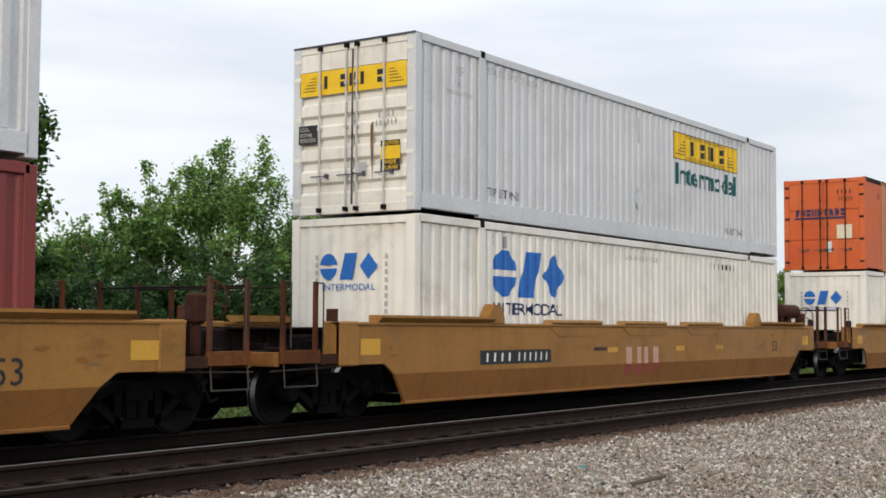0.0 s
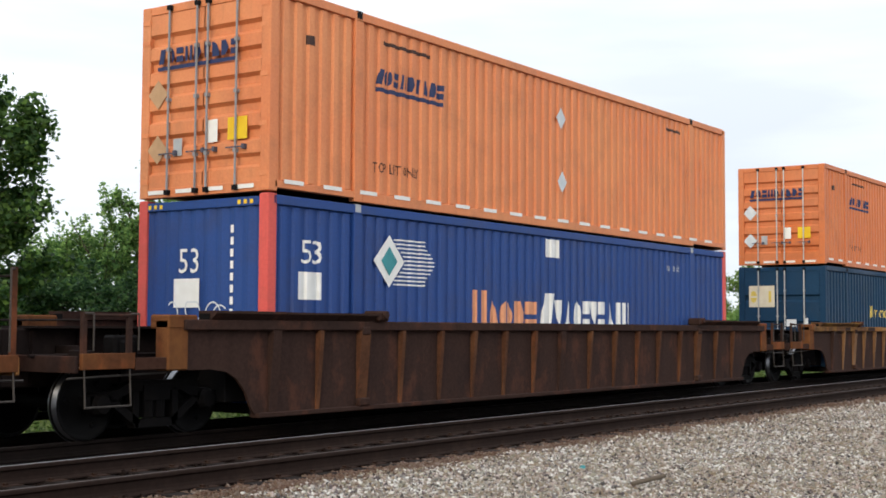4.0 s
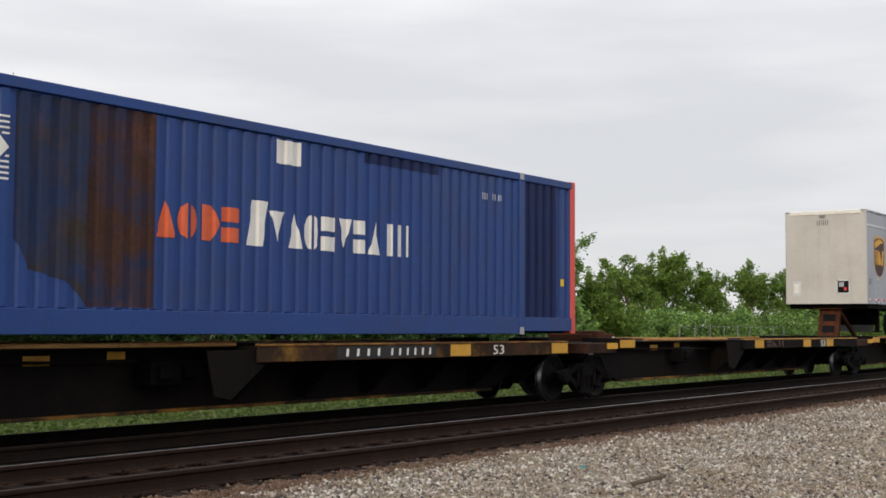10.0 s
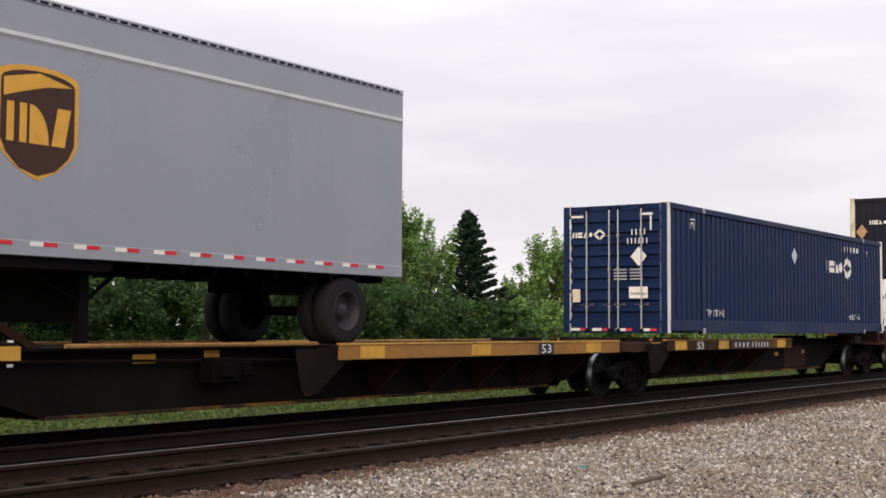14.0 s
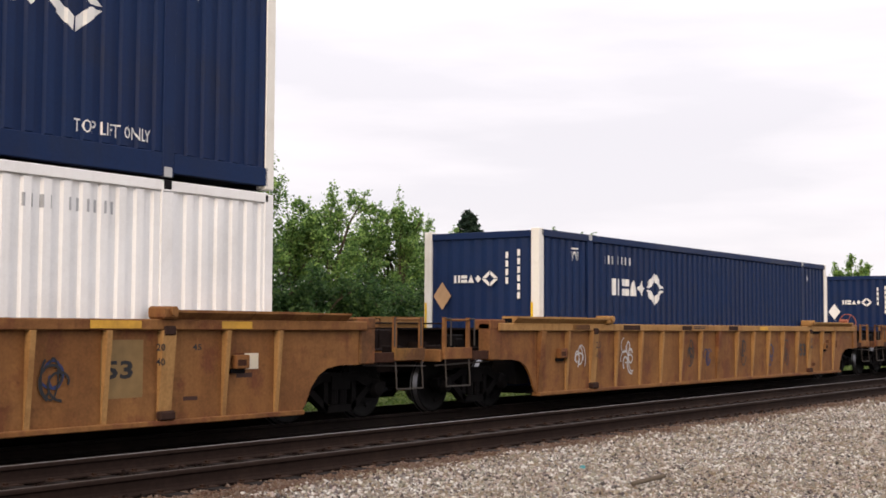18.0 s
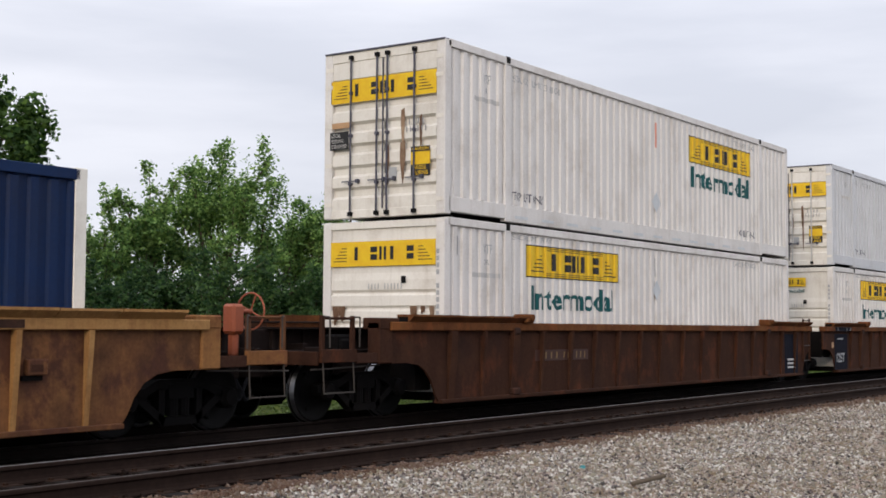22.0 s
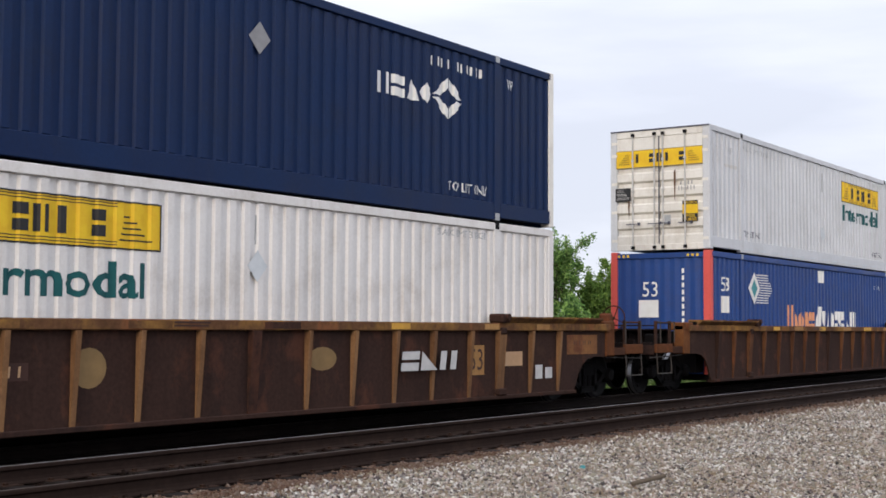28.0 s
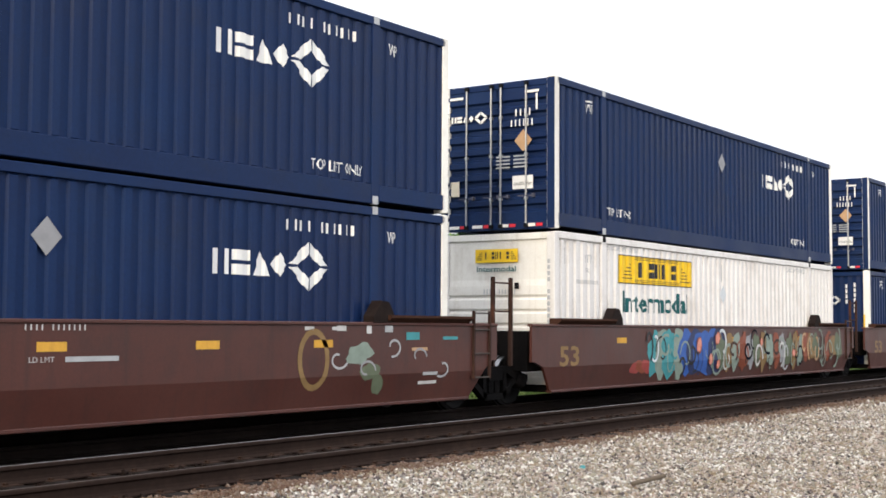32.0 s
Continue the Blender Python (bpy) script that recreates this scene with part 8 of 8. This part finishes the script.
scrawl(c, 2.85, 3.55, 46, "ink_pale", 7)
scrawl(c, 0.9, 1.5, 47, "ink_pale", 4)
for a, b, q, mm in ((5.9, 6.6, 41, "ink_black"), (6.95, 7.5, 42, "ink_navy"), (9.1, 9.7, 43, "ink_black"), (10.95, 11.6, 44, "ink_navy"), (12.1, 12.8, 45, "ink_black")):
    scrawl(c, a, b, q, mm)
flush("stencil", words("53", 13.36, 13.84, 0.70, 1.04, 0.0, 0.035), M["ink_black"], c)
for z, t in ((1.06, "20"), (0.88, "40")):
    flush("stencil", words(t, 13.94, 14.12, z, z + 0.12, 0.0, 0.02), M["ink_brown"], c, -1.607)
# flat dark strips paint the shadow line beneath the top chord
flush("shadow_slot", rects((14.2, 16.0, 1.325, 1.362), (14.2, 14.95, 1.29, 1.325)), M["dark_gap"], c, -1.501)
strips(flush, "rust_plate", [(15.5, 15.8, 0.98, 1.12), (16.3, 16.5, 0.9, 1.1), (14.3, 14.6, 0.42, 0.5)], M["rust_chord"], c, y=-1.501)
add(c, navy_container(247.97, WELL, "front", "left", plac=False))
c = ribbed_car(271.59, "ochre-yellow well car with outside ribs and pale graffiti", M["stained_ochre"], M["tan_rib"], M["tan_rib"], trim=M["ochre_car"], seed=6, brake_r=M["orange_brake"])
number_plate(c, 1.95, 3.5, 0.77, 0.99, -1.50, "ink_tan")
chord_tags(c, 34)
for a, b, q, mm in ((5.9, 6.6, 52, "ink_tan"), (6.95, 7.5, 53, "ink_night"), (8.0, 8.7, 54, "ink_night"), (11.0, 11.7, 55, "ink_umber"), (12.1, 12.8, 56, "ink_tan")):
    scrawl(c, a, b, q, mm)
flush("stencil", words("53", 14.5, 14.9, 0.7, 1.0), M["ink_brown"], c)
add(c, navy_container(271.59, WELL, "front", "left", end_diamond="ink_white"))
# red-brown three-unit car
RB = "red-brown well car unit with outside ribs"
for k, L in enumerate((295.24, 315.15, 334.74)):
    c = ribbed_car(L, RB, M["red_brown_car"], M["red_brown_car"], M["rust_chord"], left=k == 0, right=k == 2, seed=7 + k)
    if k:
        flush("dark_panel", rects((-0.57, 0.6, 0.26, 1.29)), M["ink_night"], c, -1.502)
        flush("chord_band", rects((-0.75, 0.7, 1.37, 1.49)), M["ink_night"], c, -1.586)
        strips(flush, "white_tick", [(x, x + 0.03, 1.375, 1.485) for x in (-0.5, 0.3, 0.62)], M["ink_pale"], c, y=-1.589)
        flush("stencil", words("125T", -0.39, 0.33, 0.47, 0.74, 0.0, 0.02), M["ink_faded"], c, -1.506)
        flush("panel_bar", rects((-0.3, 0.2, 1.13, 1.17)), M["ink_faded"], c, -1.506)
        flush("pale_plate", rects((-0.82, -0.64, 0.9, 1.05)), M["ink_tan"], c, -1.502)
    else:
        number_plate(c, 2.6, 4.6, 0.82, 1.02, -1.50, "ink_umber", "ink_brown")
    if k < 2:
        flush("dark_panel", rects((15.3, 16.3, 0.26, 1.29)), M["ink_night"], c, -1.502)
        flush("panel_bar", rects(*[(15.5, 16.1, z, z + 0.05) for z in (0.4, 0.5, 0.6)]), M["ink_pale"], c, -1.506)
    else:
        flush("stencil", words("53", 14.6, 15.2, 0.66, 0.98), M["ink_brown"], c)
    low = sign_container_low(L, WELL, big_sign=k != 1)
    if k == 0:
        for q, (x, z, w) in enumerate(((0.42, 1.55, 0.10), (0.30, 1.42, 0.07), (1.98, 1.50, 0.09), (2.16, 1.62, 0.06), (2.36, 1.45, 0.05))):
            on_end("rust_smear", poly(bmesh.new(), blob(x, z, w, 0.34, 50 + q)), M["rust_run"], low, -0.004 - 0.0006 * q)
    add(c, low, sign_container_top(L, UP, side=M["white_box"] if k == 0 else M["grey_white"], rust=k < 2))
# brown cars
c = ribbed_car(358.35, "rust-brown well car with tan ribs and yellow chord patches", M["brown_car"], M["worn_rib"], M["mixed_chord"], trim=M["rust_chord"], seed=10, brake_r=M["rust_hitch"])
number_plate(c, 2.5, 4.2, 0.8, 1.0, -1.50, "ink_tan", "ink_brown")
logo(flush, "logo_shape", "5;4", 11.0, 12.5, 0.74, 1.04, M["ink_pale"], c, 0.12, 0.15, y=-1.60)
flush("tan_patch", rects((13.0, 13.5, 0.62, 1.12)), M["tan_rib"], c, -1.501)
flush("stencil", words("53", 13.05, 13.45, 0.7, 1.06), M["ink_brown"], c, -1.505)
flush("tan_patch", poly(bmesh.new(), arc(5.05, 0.92, 0.26, 0.24, 0, 337.5, 15)), M["ink_umber"], c, -1.501)
flush("tan_patch", poly(bmesh.new(), arc(9.25, 0.96, 0.32, 0.17, 0, 337.5, 15)), M["ink_umber"], c, -1.501)
flush("pale_patch", rects((14.1, 14.75, 0.75, 1.0)), M["ink_tan"], c, -1.501)
flush("pale_plate", rects((15.2, 15.45, 0.5, 0.75), (15.55, 15.8, 0.5, 0.7)), M["ink_pale"], c, -1.501)
flush("ochre_patch", rects((16.35, 17.55, 0.92, 1.29)), M["ochre_car"], c, -1.502)
bars(flush, "||-|-||-||", 16.6, 17.3, 1.10, 1.18, M["ink_brown"], c, y=-1.506)
chord_tags(c, 35)
add(c, sign_container_low(358.35, WELL), navy_container(358.35, UP, "doors", label="dark navy freight container with ribbed doors, stacked on a white one"))
c = ribbed_car(381.92, "rust-brown well car with outside ribs", M["brown_car"], M["rust_rib"], M["mixed_chord"], trim=M["rust_chord"], seed=11, brake_r=M["brown_car"])
chord_tags(c, 36)
add(c, blue_stack(381.92, WELL), sign_container_top(381.92, UP))
# oxide red articulated cars
OX = "oxide-red smooth-sided well car unit"
for k, L in enumerate((405.44, 425.2, 444.9)):
    c = slab_car(L, OX + (" covered in colourful graffiti" if k == 1 else " with white stencils"), M["oxide_car"], M["dirty_sill"], left=k == 0, right=k == 2, tabs=False, brake=M["black_steel"] if k == 0 else None)
    flush("stencil", words("53", -0.2, 0.55, 0.70, 1.08, 0.0, 0.02), M["ink_umber"], c, -1.52)
    strips(flush, "yellow_tag", [(a, a + 0.42, 1.12, 1.23) for a in (2.12, 5.3, 7.8, 10.25, 12.55)], M["yellow_fresh"], c, y=-1.52)
    if k == 0:
        flush("stencil", words("B", 6.6, 6.72, 0.86, 1.1), M["ink_pale"], c, -1.52)
        bars(flush, "||||-|||||||", 7.62, 8.5, 1.36, 1.43, M["ink_pale"], c, y=-1.52)
        flush("stencil", words("LD LMT", 7.7, 8.05, 1.0, 1.06), M["ink_pale"], c, -1.52)
        flush("stencil_bar", rects((8.2, 8.99, 1.0, 1.06)), M["ink_faded"], c, -1.52)
        flush("stencil_bar", rects(*[(a, a + 0.2, 1.37, 1.42) for a in (3.2, 3.7, 12.35, 12.95, 0.0, 0.8, 1.2)], *[(1.4, 1.8, z, z + 0.025) for z in (1.24, 1.29, 1.34)]), M["ink_pale"], c, -1.52)
    add(c)
    if k == 1:
        mural(c)
    if k == 0:
        on_slab("graffiti", band(bmesh.new(), arc(12.55, 0.95, 0.30, 0.40, 0, 360, 24), 0.09), M["ink_umber"], c)
        for q, (x, z, w, h) in enumerate(((13.6, 1.02, 0.30, 0.16), (13.85, 0.75, 0.22, 0.14), (14.05, 0.55, 0.12, 0.18))):
            on_slab("graffiti", poly(bmesh.new(), blob(x, z, w, h, 40 + q)), M["ink_moss" if q else "ink_sage"], c, 0.004 + 0.0006 * q)
        for x, w, z, mt in ((13.05, 0.22, 1.36, "ink_pale"), (13.75, 0.12, 1.32, "ink_pale"), (14.2, 0.2, 1.34, "ink_faded"), (14.75, 0.35, 1.22, "ink_teal"), (15.75, 0.42, 1.22, "ink_teal"), (14.9, 0.42, 1.05, "ink_tan"), (15.2, 0.4, 0.66, "ink_faded"), (15.1, 0.5, 0.52, "ink_pale")):
            on_slab("graffiti", rects((x, x + w, z, z + (0.12 if w < 0.4 else 0.05))), M[mt], c, 0.008)
        for q in range(0, 9, 2):
            on_slab("graffiti", swirl(13.1 + 0.33 * q, 0.95 + 0.2 * math.sin(q * 2.1), 0.22, 0.16, 900 + q, 0.035), M[("ink_faded", "ink_umber", "ink_grey", "ink_tan")[q % 4]], c, 0.005 + 0.0006 * q)
add(navy_container(405.44, WELL, "front", lower=True), navy_container(405.44, UP, "doors", plac=False, label="navy freight container with ribbed doors, stacked on another navy one"))
add(sign_container_low(425.2, WELL), navy_container(425.2, UP, "doors", label="dark navy freight container with ribbed doors, stacked on a white one"))
add(navy_container(444.9, WELL, "front"), navy_container(444.9, UP, "doors"))


def motions():
    """The train rolls by to the left; its wheels turn with it."""
    for ob in TRAIN:
        x, y, z = ob.location
        walk(ob, [(float(t), pose(x - s, y, z)) for t, s in enumerate(TRAVEL)])
    turn = {}
    steps = [k / FPS for k in range(0, 32 * FPS + 1)]
    rolled = np.interp(steps, range(33), TRAVEL)
    for w, q in WHEELSETS:
        if q not in turn:
            walk(w, [(t, pose(q * AXLE, 0, 0, 0, -math.degrees(s / WHEEL_R) % 360, 0)) for t, s in zip(steps, rolled)])
            turn[q] = w.animation_data
        else:
            w.rotation_mode = "QUATERNION"
            w.animation_data_create()
            w.animation_data.action = turn[q].action
            w.animation_data.action_slot = turn[q].action_slot


motions()
